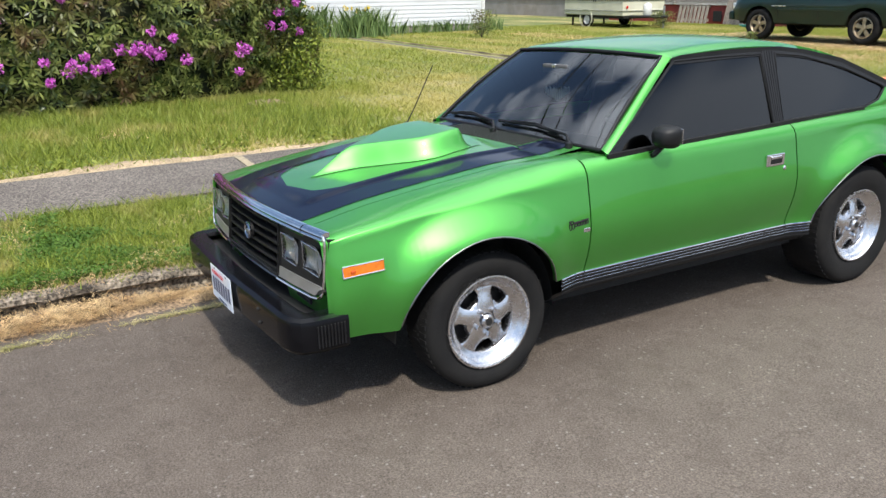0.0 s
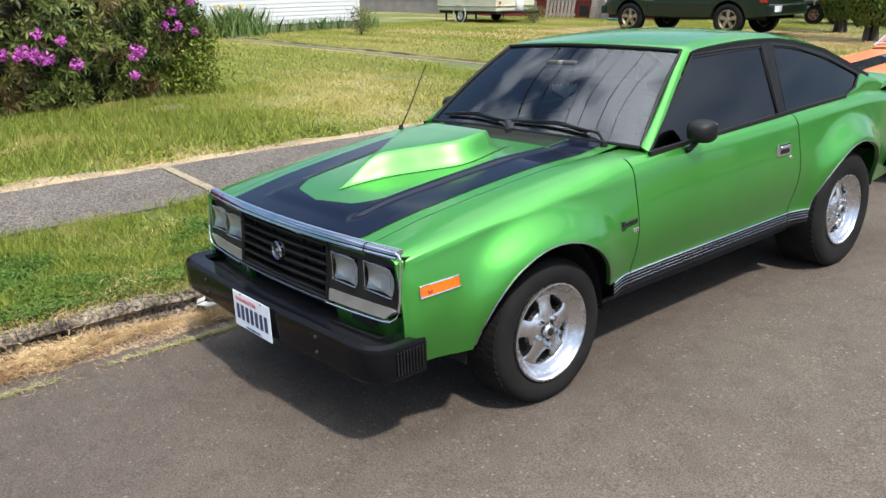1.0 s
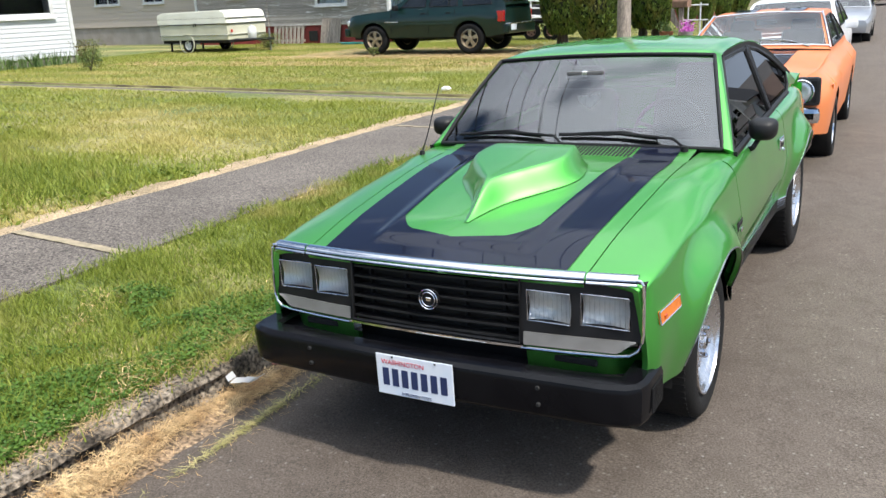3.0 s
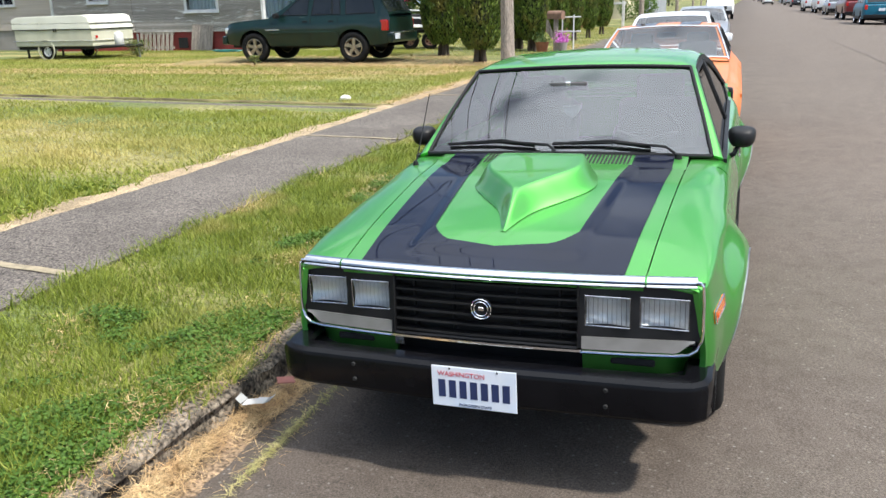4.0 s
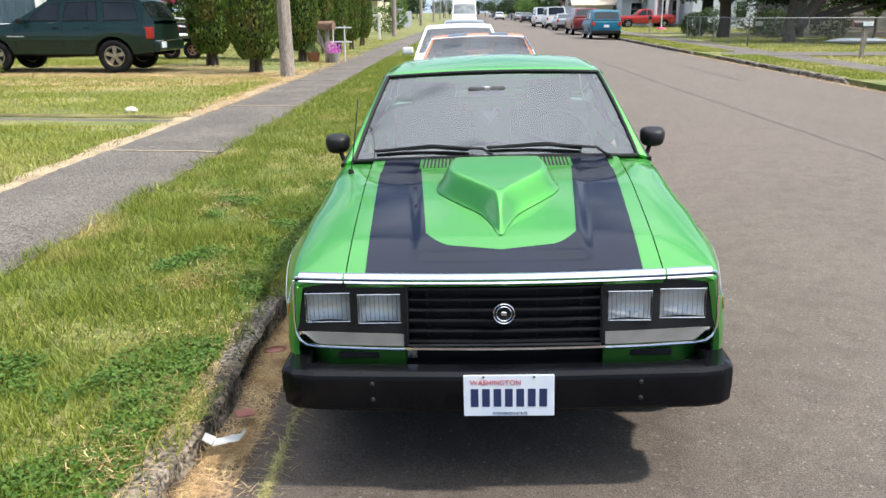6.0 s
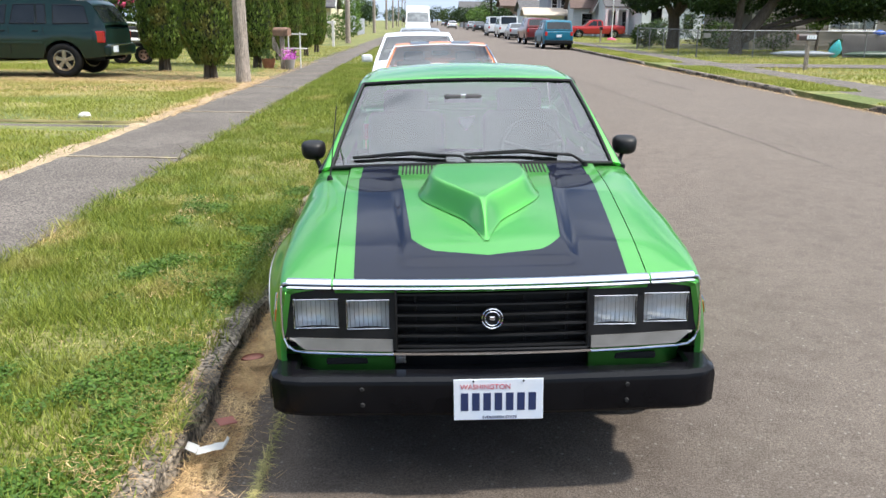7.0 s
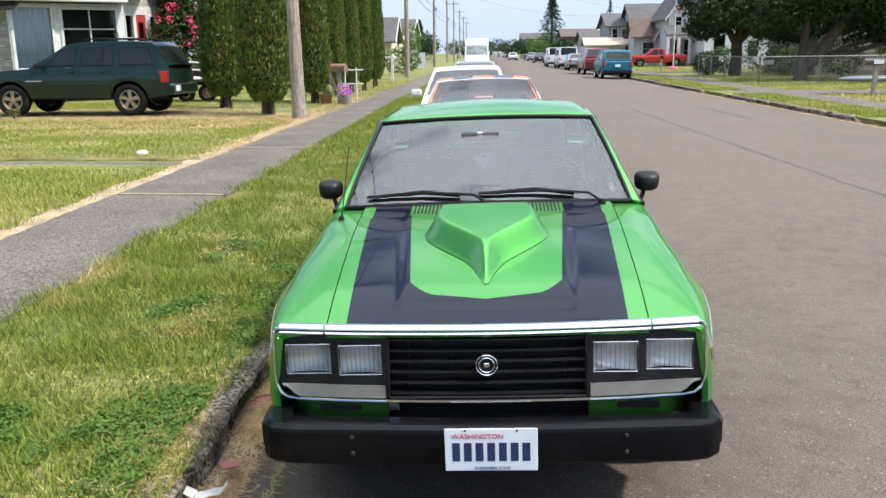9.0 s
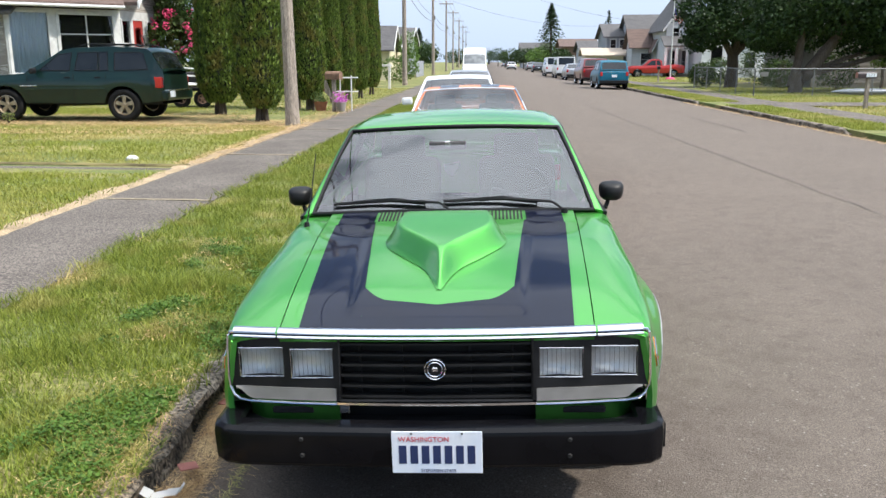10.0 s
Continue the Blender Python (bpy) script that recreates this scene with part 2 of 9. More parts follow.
MOSS = mat("yellow_green_moss", (0.42, 0.36, 0.16), (0.20, 0.20, 0.06), scale=9, rough=0.95, island=0.3, coords="World")
WOODGREY = mat("weathered_pole_wood", (0.37, 0.315, 0.265), (0.20, 0.165, 0.135), scale=5, rough=0.9, bump=0.6, bscale=24, fine=0.5, stretch=(6, 6, 0.35))
BARK = mat("bark", (0.060, 0.045, 0.034), (0.105, 0.082, 0.064), scale=6, rough=0.95, bump=0.8, bscale=25, stretch=(3, 3, 0.6))


def leaf_mat(name, ca, cb, rough=0.55, cc=None, noise_scale=1.1, stretch=None, span=(0.50, 0.68)):
    """Leaves: colour by loose piece and by place."""
    m = bpy.data.materials.new(name)
    m.use_nodes = True
    n, k = m.node_tree.nodes, m.node_tree.links
    b = n["Principled BSDF"]
    b.inputs["Roughness"].default_value = rough
    b.inputs["Specular IOR Level"].default_value = 0.3
    g = n.new("ShaderNodeNewGeometry")
    no = n.new("ShaderNodeTexNoise")
    no.inputs["Scale"].default_value, no.inputs["Detail"].default_value = noise_scale, 4
    if stretch:
        mp = n.new("ShaderNodeMapping")
        mp.inputs["Scale"].default_value = stretch
        k.new(g.outputs["Position"], mp.inputs["Vector"])
        k.new(mp.outputs["Vector"], no.inputs["Vector"])
    else:
        k.new(g.outputs["Position"], no.inputs["Vector"])
    r1 = n.new("ShaderNodeValToRGB")
    r1.color_ramp.elements[0].color, r1.color_ramp.elements[1].color = (*ca, 1), (*cb, 1)
    k.new(g.outputs["Random Per Island"], r1.inputs["Fac"])
    col = r1.outputs["Color"]
    if cc:
        r2 = n.new("ShaderNodeValToRGB")
        r2.color_ramp.elements[0].position, r2.color_ramp.elements[1].position = span
        r2.color_ramp.elements[0].color, r2.color_ramp.elements[1].color = (0, 0, 0, 1), (0.72, 0.72, 0.72, 1)
        k.new(no.outputs["Fac"], r2.inputs["Fac"])
        mx = n.new("ShaderNodeMixRGB")
        mx.inputs["Color2"].default_value = (*cc, 1)
        k.new(r2.outputs["Color"], mx.inputs["Fac"])
        k.new(col, mx.inputs["Color1"])
        col = mx.outputs["Color"]
    k.new(col, b.inputs["Base Color"])
    tl = n.new("ShaderNodeBsdfTranslucent")
    k.new(col, tl.inputs["Color"])
    ms = n.new("ShaderNodeMixShader")
    ms.inputs["Fac"].default_value = 0.25
    k.new(b.outputs["BSDF"], ms.inputs[1])
    k.new(tl.outputs["BSDF"], ms.inputs[2])
    k.new(ms.outputs["Shader"], n["Material Output"].inputs["Surface"])
    return m


GRASS = leaf_mat("mown_grass", (0.178, 0.218, 0.032), (0.315, 0.332, 0.060), cc=(0.55, 0.43, 0.18), noise_scale=0.55, stretch=(0.34, 1.1, 1), span=(0.47, 0.68))
GRASSLUSH = leaf_mat("lush_grass", (0.078, 0.125, 0.014), (0.285, 0.325, 0.052), cc=(0.44, 0.35, 0.13), noise_scale=1.5, span=(0.56, 0.72))
CYPRESS = leaf_mat("conifer_hedge_green", (0.040, 0.080, 0.012), (0.175, 0.245, 0.042), cc=(0.20, 0.165, 0.045), noise_scale=2.5)
RHODO = leaf_mat("rhododendron_leaf", (0.020, 0.045, 0.010), (0.27, 0.31, 0.085), cc=(0.13, 0.055, 0.035), noise_scale=2.2, rough=0.35)
SHRUB = leaf_mat("shrub_leaf", (0.016, 0.042, 0.008), (0.075, 0.13, 0.026), cc=(0.075, 0.05, 0.02), noise_scale=1.5)
TREELEAF = leaf_mat("tree_leaf", (0.010, 0.027, 0.007), (0.042, 0.082, 0.017), noise_scale=0.5)
PETAL = leaf_mat("pink_petal", (0.52, 0.06, 0.46), (0.80, 0.26, 0.76), rough=0.6)
REDPETAL = leaf_mat("red_petal", (0.68, 0.04, 0.16), (0.85, 0.16, 0.30), rough=0.6)
CLOVER = leaf_mat("clover_leaf", (0.038, 0.092, 0.010), (0.105, 0.190, 0.026), rough=0.6)
IRIS = leaf_mat("iris_blade", (0.07, 0.13, 0.04), (0.22, 0.31, 0.11), rough=0.5)


# ---- mesh helpers ----
def link_mesh(name, verts, faces, material, parent=None, label="", smooth=False):
    me = bpy.data.meshes.new(name)
    me.from_pydata([tuple(v) for v in verts], [], faces)
    me.materials.append(material)
    if smooth:
        me.polygons.foreach_set("use_smooth", [True] * len(me.polygons))
    me.update()
    ob = new(name, me)
    if parent:
        ob.parent = parent
    if label:
        ob["label"] = label
    return ob


def part(name, bm, material, parent=None, label="", smooth=False, auto=None):
    """Links a bmesh as one mesh object under its thing."""
    bmesh.ops.recalc_face_normals(bm, faces=bm.faces)
    me = bpy.data.meshes.new(name)
    if smooth or auto:
        for f in bm.faces:
            f.smooth = True
    if auto:
        for e in bm.edges:
            if len(e.link_faces) == 2 and e.calc_face_angle(0) > radians(auto):
                e.smooth = False
    bm.to_mesh(me)
    bm.free()
    me.materials.append(material)
    ob = new(name, me)
    if parent:
        ob.parent = parent
    if label:
        ob["label"] = label
    return ob


def thing(name, m, label, category, group="", kind=""):
    ob = new(name)
    ob.empty_display_size = 0.2
    ob.matrix_world = m
    return tagged(ob, label, category, group, kind)


def box(size, centre=(0, 0, 0), bevel=0.0, seg=2, rot=None, bm=None):
    """A bevelled box, added to bm."""
    b = bmesh.new()
    bmesh.ops.create_cube(b, size=1.0)
    bmesh.ops.scale(b, vec=size, verts=b.verts)
    if bevel:
        bmesh.ops.bevel(b, geom=list(b.edges), offset=bevel, segments=seg, profile=0.6, affect="EDGES")
    mt = Matrix.Translation(centre) @ (rot or Matrix.Identity(4))
    bmesh.ops.transform(b, matrix=mt, verts=b.verts)
    if bm is None:
        return b
    tmp = bpy.data.meshes.new("tmp")
    b.to_mesh(tmp)
    b.free()
    bm.from_mesh(tmp)
    bpy.data.meshes.remove(tmp)
    return bm


def lathe(profile, n=48, axis="x", bm=None):
    """Turns (radius, along) pairs round an axis."""
    bm = bm or bmesh.new()
    rings = []
    for r, a in profile:
        ring = []
        for i in range(n):
            c, s = math.cos(2 * math.pi * i / n) * r, math.sin(2 * math.pi * i / n) * r
            ring.append(bm.verts.new({"x": (a, c, s), "y": (c, a, s), "z": (c, s, a)}[axis]))
        rings.append(ring)
    for p, q in zip(rings, rings[1:]):
        for i in range(n):
            bm.faces.new((p[i], p[(i + 1) % n], q[(i + 1) % n], q[i]))
    return bm


def tube(points, radius, n=8, bm=None, taper=1.0, caps=True):
    """A round bar along points."""
    bm = bm or bmesh.new()
    pts = [Vector(p) for p in points]
    rings = []
    for i, p in enumerate(pts):
        d = (pts[min(i + 1, len(pts) - 1)] - pts[max(i - 1, 0)]).normalized()
        u = d.cross(Vector((0, 0, 1)) if abs(d.z) < 0.9 else Vector((1, 0, 0))).normalized()
        v = d.cross(u)
        r = radius * (1 + (taper - 1) * i / max(1, len(pts) - 1))
        rings.append([bm.verts.new(p + r * (u * math.cos(2 * math.pi * k / n) + v * math.sin(2 * math.pi * k / n))) for k in range(n)])
    for p, q in zip(rings, rings[1:]):
        for i in range(n):
            bm.faces.new((p[i], p[(i + 1) % n], q[(i + 1) % n], q[i]))
    if caps:
        bm.faces.new(rings[0])
        bm.faces.new(rings[-1])
    return bm


def patch(fn, us, vs, bm=None, thick=0.0):
    """A surface fn(u, v) over two lists of values; thick: folds its rim along the inward normal so that it has an edge."""
    bm = bm or bmesh.new()
    g = [[bm.verts.new(fn(u, v)) for v in vs] for u in us]
    for i in range(len(us) - 1):
        for j in range(len(vs) - 1):
            try:
                bm.faces.new((g[i][j], g[i + 1][j], g[i + 1][j + 1], g[i][j + 1]))
            except ValueError:
                pass
    if thick:
        bm.normal_update()
        rim = [g[i][0] for i in range(len(us))] + [g[-1][j] for j in range(1, len(vs))]
        rim += [g[i][-1] for i in range(len(us) - 2, -1, -1)] + [g[0][j] for j in range(len(vs) - 2, 0, -1)]
        # fold towards the inside of the body, whichever way the patch was wound
        core = sum(v.normal.dot(v.co - Vector((0, max(0.3, min(2.5, v.co.y)), 0.55))) for v in rim)
        fold = thick if core > 0 else -thick
        inner = [bm.verts.new(v.co - v.normal * fold) for v in rim]
        for i in range(len(rim)):
            j = (i + 1) % len(rim)
            bm.faces.new((rim[i], rim[j], inner[j], inner[i]))
    return bm


def prism(outline, depth, bm=None):
    """Extrudes a closed 3D outline by the vector depth, with both caps."""
    bm = bm or bmesh.new()
    a = [bm.verts.new(p) for p in outline]
    b = [bm.verts.new(Vector(p) + Vector(depth)) for p in outline]
    bm.faces.new(a)
    bm.faces.new(b[::-1])
    for i in range(len(a)):
        j = (i + 1) % len(a)
        bm.faces.new((a[i], a[j], b[j], b[i]))
    return bm


def band(points, width_dirs, thick, bm=None):
    """A flat moulding along points: width_dirs gives its half width at each point, thick its depth."""
    bm = bm or bmesh.new()
    rows = []
    for p, w in zip(points, width_dirs):
        p, w, t = Vector(p), Vector(w), Vector(thick)
        rows.append([bm.verts.new(q) for q in (p - w, p + w, p + w + t, p - w + t)])
    for a, b in zip(rows, rows[1:]):
        for i in range(4):
            j = (i + 1) % 4
            bm.faces.new((a[i], a[j], b[j], b[i]))
    bm.faces.new(rows[0])
    bm.faces.new(rows[-1][::-1])
    return bm


def lin(table, x):
    """Linear through (x, value) pairs."""
    for (x0, v0), (x1, v1) in zip(table, table[1:]):
        if x <= x1:
            return v0 + (v1 - v0) * max(0.0, x - x0) / (x1 - x0)
    return table[-1][1]


def curve(table, x):
    """Smooth through (x, value) pairs."""
    n = len(table)
    if x <= table[0][0]:
        return table[0][1]
    if x >= table[-1][0]:
        return table[-1][1]
    for i in range(n - 1):
        if x <= table[i + 1][0]:
            break
    (x0, v0), (x1, v1) = table[i], table[i + 1]
    d = (v1 - v0) / (x1 - x0)
    m0 = d if i == 0 else 0.5 * (d + (v0 - table[i - 1][1]) / (x0 - table[i - 1][0]))
    m1 = d if i == n - 2 else 0.5 * (d + (table[i + 2][1] - v1) / (table[i + 2][0] - x1))
    h = x1 - x0
    t = (x - x0) / h
    return (2 * t**3 - 3 * t**2 + 1) * v0 + (t**3 - 2 * t**2 + t) * h * m0 + (3 * t**2 - 2 * t**3) * v1 + (t**3 - t**2) * h * m1


def steps(a, b, n):
    return [a + (b - a) * i / n for i in range(n + 1)]


def smooth01(x):
    x = max(0.0, min(1.0, x))
    return x * x * (3 - 2 * x)


def lettering(text, size, m, material, parent, name):
    cu = bpy.data.curves.new(name, "FONT")
    cu.body, cu.size, cu.align_x, cu.align_y, cu.extrude = text, size, "CENTER", "CENTER", 0.0005
    tmp = new("tmp_text", cu)
    bpy.context.view_layer.update()
    me = bpy.data.meshes.new_from_object(tmp.evaluated_get(bpy.context.evaluated_depsgraph_get()))
    bpy.data.objects.remove(tmp)
    me.materials.clear()
    me.materials.append(material)
    ob = new(name, me)
    ob.parent = parent
    ob.matrix_local = m
    return ob

# ---- ground, road, kerbs, pavement ----
YARD = 0.12


def street_x(x, y):
    """The street runs a little askew of the parked car."""
    return x - 0.0105 * min(y, 30.0)


def road_z(x, y):
    """The road falls from its crown to both gutters."""
    z = 0.026 * x if x < 3.6 else 0.0936 - 0.026 * (x - 3.6)
    return z + 0.0052 * max(-6.0, min(6.0, y))


def build_ground():
    profile = [(-1400, YARD), (-60, YARD), (-4, YARD - 0.006), (-1.28, YARD - 0.008), (-1.28, -0.12), (8.68, -0.12), (8.68, 0.115), (10.1, 0.105), (10.4, 0.07), (60, 0.10), (1400, 0.10)]
    ys = [-400, -20, 0, 30, 60, 200, 1400]
    verts, faces = [], []
    for y in ys:
        verts += [(street_x(x, y) if abs(x) < 20 else x, y, z) for x, z in profile]
    n = len(profile)
    for i in range(len(ys) - 1):
        faces += [(i * n + j, i * n + j + 1, (i + 1) * n + j + 1, (i + 1) * n + j) for j in range(n - 1)]
    tagged(link_mesh("ground", verts, faces, SOIL), "patchy green and straw-coloured lawn ground", "ground", kind="structure")

    bm = bmesh.new()
    xs = steps(-1.30, 8.62, 30)
    yy = [-300, -60, -20] + steps(-10, 30, 80) + [40, 60, 90, 140, 220, 400, 1400]
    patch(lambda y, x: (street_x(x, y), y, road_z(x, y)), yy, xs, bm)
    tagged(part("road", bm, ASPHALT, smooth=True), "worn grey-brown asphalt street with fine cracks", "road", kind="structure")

    # darker seams in the asphalt
    for k, (x0, y0, x1, y1, w) in enumerate([(4.45, -4, 4.25, 5.5, 0.004), (4.25, 5.5, 3.92, 15, 0.010), (3.92, 15, 3.55, 30, 0.012), (6.15, 16.5, 6.05, 21.6, 0.022)]):
        bm = bmesh.new()
        pts = []
        for i in range(81):
            t = i / 80
            pts.append((x0 + (x1 - x0) * t + 0.05 * noise.noise((t * 12, k, 0)) + 0.02 * noise.noise((t * 60, k, 5)), y0 + (y1 - y0) * t))
        rows = []
        for x, y in pts:
            z = road_z(x, y) + 0.004
            ww = w * (0.5 + 0.9 * abs(noise.noise((y * 2.3, k, 3))))
            rows.append((bm.verts.new((x - ww, y, z)), bm.verts.new((x + ww, y, z))))
        for a, b in zip(rows, rows[1:]):
            bm.faces.new((a[0], a[1], b[1], b[0]))
        tagged(part("road_seam", bm, SEAM), "dark tar-filled crack in the asphalt", "crack", kind="structure")


SEAM = mat("tar_seam", (0.036, 0.032, 0.028), (0.075, 0.066, 0.056), scale=3, rough=0.9, coords="World")


def kerb_run(y0, y1, x_face, side, top, name_label, drop_ends=False):
    """A worn kerb stone: face towards the road, chipped upper edge. side +1: the road lies at larger x."""
    n = max(4, int((y1 - y0) / (0.05 if y1 < 7 else 0.12)))
    bm = bmesh.new()
    rows = []
    for i in range(n + 1):
        y = y0 + (y1 - y0) * i / n
        e = 0.030 * noise.noise((y * 2.1, x_face, 1)) + 0.020 * noise.noise((y * 9, x_face, 2))
        chip = 0.045 * max(0.0, noise.noise((y * 4.5, x_face, 7)))
        t = top
        if drop_ends:
            t = top - 0.10 * (1 - smooth01(min(y - y0, y1 - y) / 0.5))
        cave = 0.075 * smooth01(2.4 * noise.noise((y * 1.15, x_face, 11)) + 0.35)
        sec = [(-0.17, t - 0.004 + 0.3 * e), (-0.06, t + 0.4 * e), (-0.02 - chip, t - 0.008 - chip), (-0.002 + e * 0.5 - 0.2 * cave, t - 0.035 - chip), (0.004 + e * 0.9 - 1.2 * chip - cave, t - 0.062), (0.008 + e * 0.6 - cave, -0.01), (0.02, -0.14)]
        rows.append([bm.verts.new((street_x(x_face + side * a, y), y, z)) for a, z in sec])
    for a, b in zip(rows, rows[1:]):
        for j in range(6):
            bm.faces.new((a[j], a[j + 1], b[j + 1], b[j]))
    bm.faces.new(rows[0])
    bm.faces.new(rows[-1][::-1])
    return tagged(part("kerb", bm, KERBSTONE, auto=40), name_label, "kerb", kind="structure")


def build_kerbs():
    cuts = [-30, -9, -2.6, 0.35, 3.3, 6.4, 9.4, 12.5, 18, 24, 40, 80, 160, 400]
    for a, b in zip(cuts, cuts[1:]):
        kerb_run(a + 0.006, b - 0.006, -1.175, 1, YARD - 0.005, "weathered, chipped concrete kerb beside the grass strip")
    # across the street: runs broken by driveways
    for a, b in [(-30, 6.2), (9.4, 13.0), (16.2, 27.0), (29.8, 58), (61, 110), (113, 400)]:
        kerb_run(a, b, 8.60, -1, 0.128, "low concrete kerb with dark stained face", drop_ends=True)


def build_pavement():
    pavement = thing("pavement", Matrix.Identity(4), "grey aggregate concrete pavement slabs between grass strips", "pavement", kind="structure")
    joints = [-12, -9.4, -4.7, 0.42, 5.66, 10.3, 15.6, 20.6, 25.6, 31, 36, 41, 46, 52, 58, 66, 80, 110]
    for k, (a, b) in enumerate(zip(joints, joints[1:])):
        verts, faces = [], []
        n = 14
        for i in range(n + 1):
            t = i / n
            skew = 0.055
            l = -4.26 + 0.05 * noise.noise((k * 7 + t * 5, 3, 0))
            r = -2.93 + 0.035 * noise.noise((k * 7 + t * 6, 9, 0))
            for x, dz in ((l, -0.10), (l, 0.012), ((l + r) / 2, 0.016), (r, 0.012), (r, -0.10)):
                y = (a + 0.018) + (b - a - 0.036) * t + skew * (-3.6 - x)
                verts.append((street_x(x, y), y, YARD + dz + 0.004 * noise.noise((k, t * 3, x))))
        for i in range(n):
            for j in range(4):
                faces.append((i * 5 + j, i * 5 + j + 1, i * 5 + j + 6, i * 5 + j + 5))
        faces += [(0, 1, 2, 3, 4), tuple(n * 5 + j for j in (4, 3, 2, 1, 0))]
        link_mesh("slab", verts, faces, CONCRETE, pavement)
    # straw-filled joints
    bm = bmesh.new()
    for y in joints[1:13]:
        patch(lambda u, v: (street_x(u, y), y + v + 0.055 * (-3.6 - u), YARD + 0.0215 + 0.004 * noise.noise((u * 9, y, 0))), steps(-4.22, -2.96, 24), [-0.035 - 0.02 * noise.noise((y, 1, 0)), 0, 0.035 + 0.02 * noise.noise((y, 2, 0))], bm)
    part("joint_fill", bm, STRAWFILL, pavement, "dry straw-coloured joint between slabs")

    # narrow front walk, half swallowed by the lawn
    bm = bmesh.new()
    patch(lambda u, v: (u, 8.45 + 0.055 * (-4.2 - u) + v * (0.26 + 0.10 * noise.noise((u * 1.3, v, 0))), YARD + 0.012 + (0 if abs(v) < 1 else -0.05)),
          steps(-21.5, -4.3, 90), [-1.05, -1, 0, 1, 1.05], bm)
    tagged(part("front_walk", bm, CONCRETE), "narrow sunken concrete garden path through the lawn", "path", kind="structure")
    bm = bmesh.new()
    patch(lambda u, v: (u, 8.72 + 0.055 * (-4.2 - u) + 0.05 * noise.noise((u * 1.7, 2, 0)) + (0, 0.02, 0.05, 0.16)[v], YARD + (0.0, 0.030, 0.036, 0.0)[v] + 0.015 * noise.noise((u * 4, v, 0))), steps(-21.5, -4.4, 160), [0, 1, 2, 3], bm)
    tagged(part("turf_edge", bm, TURFEDGE, smooth=True), "dark cut turf edge along the garden path", "turf edge", kind="structure")
    # pavement and driveways over the road
    far = thing("pavement_far", Matrix.Identity(4), "grey concrete pavement on the far side of the street", "pavement", kind="structure")
    for a, b in zip([-30, 0, 10, 20, 30, 42, 56, 72], [0, 10, 20, 30, 42, 56, 72, 110]):
        part("slab", box((1.5, b - a - 0.03, 0.06), (street_x(11.0, (a + b) / 2), (a + b) / 2, 0.078), 0.008, 1, rot=Matrix.Rotation(0.0105, 4, "Z")), CONCRETE, far)
    for yc, w in [(14.6, 3.0), (28.4, 2.6), (59.5, 2.6)]:
        bm = bmesh.new()
        patch(lambda x, v: (street_x(x, yc), yc + v * w / 2 * (1 + 0.25 * max(0, (10.0 - x))), 0.112 if x > 9.9 else -0.034 + 0.146 * smooth01((x - 8.5) / 1.0)),
              [8.5, 8.7, 8.9, 9.2, 9.6, 10.0, 10.6, 14, 20], [-1, 0, 1], bm)
        tagged(part("driveway", bm, CONCRETE), "concrete driveway crossing the far pavement", "driveway", kind="structure")


TURFEDGE = mat("dark_turf_soil", (0.05, 0.04, 0.022), (0.20, 0.17, 0.07), scale=1.6, rough=1.0, bump=0.8, bscale=50, coords="World")
STRAWFILL = mat("straw_fill", (0.33, 0.275, 0.185), (0.22, 0.185, 0.12), scale=15, rough=1.0, bump=0.8, bscale=90, coords="World")


def dirt_width(y):
    return max(0.0, 0.21 + 0.24 * noise.noise((y * 0.9, 40, 0)) + 0.12 * noise.noise((y * 2.7, 41, 0)))


def build_dirt_edge():
    bm = bmesh.new()
    patch(lambda y, t: (street_x(-4.22 - (dirt_width(y) + 0.06) * t, y), y, YARD + 0.009 + 0.012 * math.sin(t * 3.1) + 0.006 * noise.noise((y * 5, t * 2, 3))), steps(-14, 18, 320), steps(0, 1, 5), bm)
    tagged(part("dirt_edge", bm, SANDYSOIL, smooth=True), "strip of bare sandy soil along the pavement", "bare soil", kind="structure")
    # brown leaf mould and grit between kerb and seam
    bm = bmesh.new()
    patch(lambda y, t: (street_x(-1.165 + (0.16 + 0.06 * noise.noise((y * 1.4, 44, 0))) * t, y), y, road_z(-1.1, y) + 0.003 + 0.012 * (1 - t) + 0.006 * noise.noise((y * 6, t * 3, 5))), steps(-14, 9, 300), steps(0, 1, 5), bm)
    tagged(part("gutter_grit", bm, GRIT, smooth=True), "brown grit and leaf mould in the gutter", "grit", kind="structure")


SANDYSOIL = mat("sandy_bare_soil", (0.40, 0.30, 0.185), (0.25, 0.19, 0.115), scale=4, rough=1.0, bump=0.9, bscale=70, fine=0.5, coords="World")
GRIT = mat("gutter_grit", (0.13, 0.094, 0.062), (0.27, 0.185, 0.112), scale=6, rough=1.0, bump=0.9, bscale=60, fine=0.7, coords="World")
build_dirt_edge()
build_ground()
build_kerbs()
build_pavement()

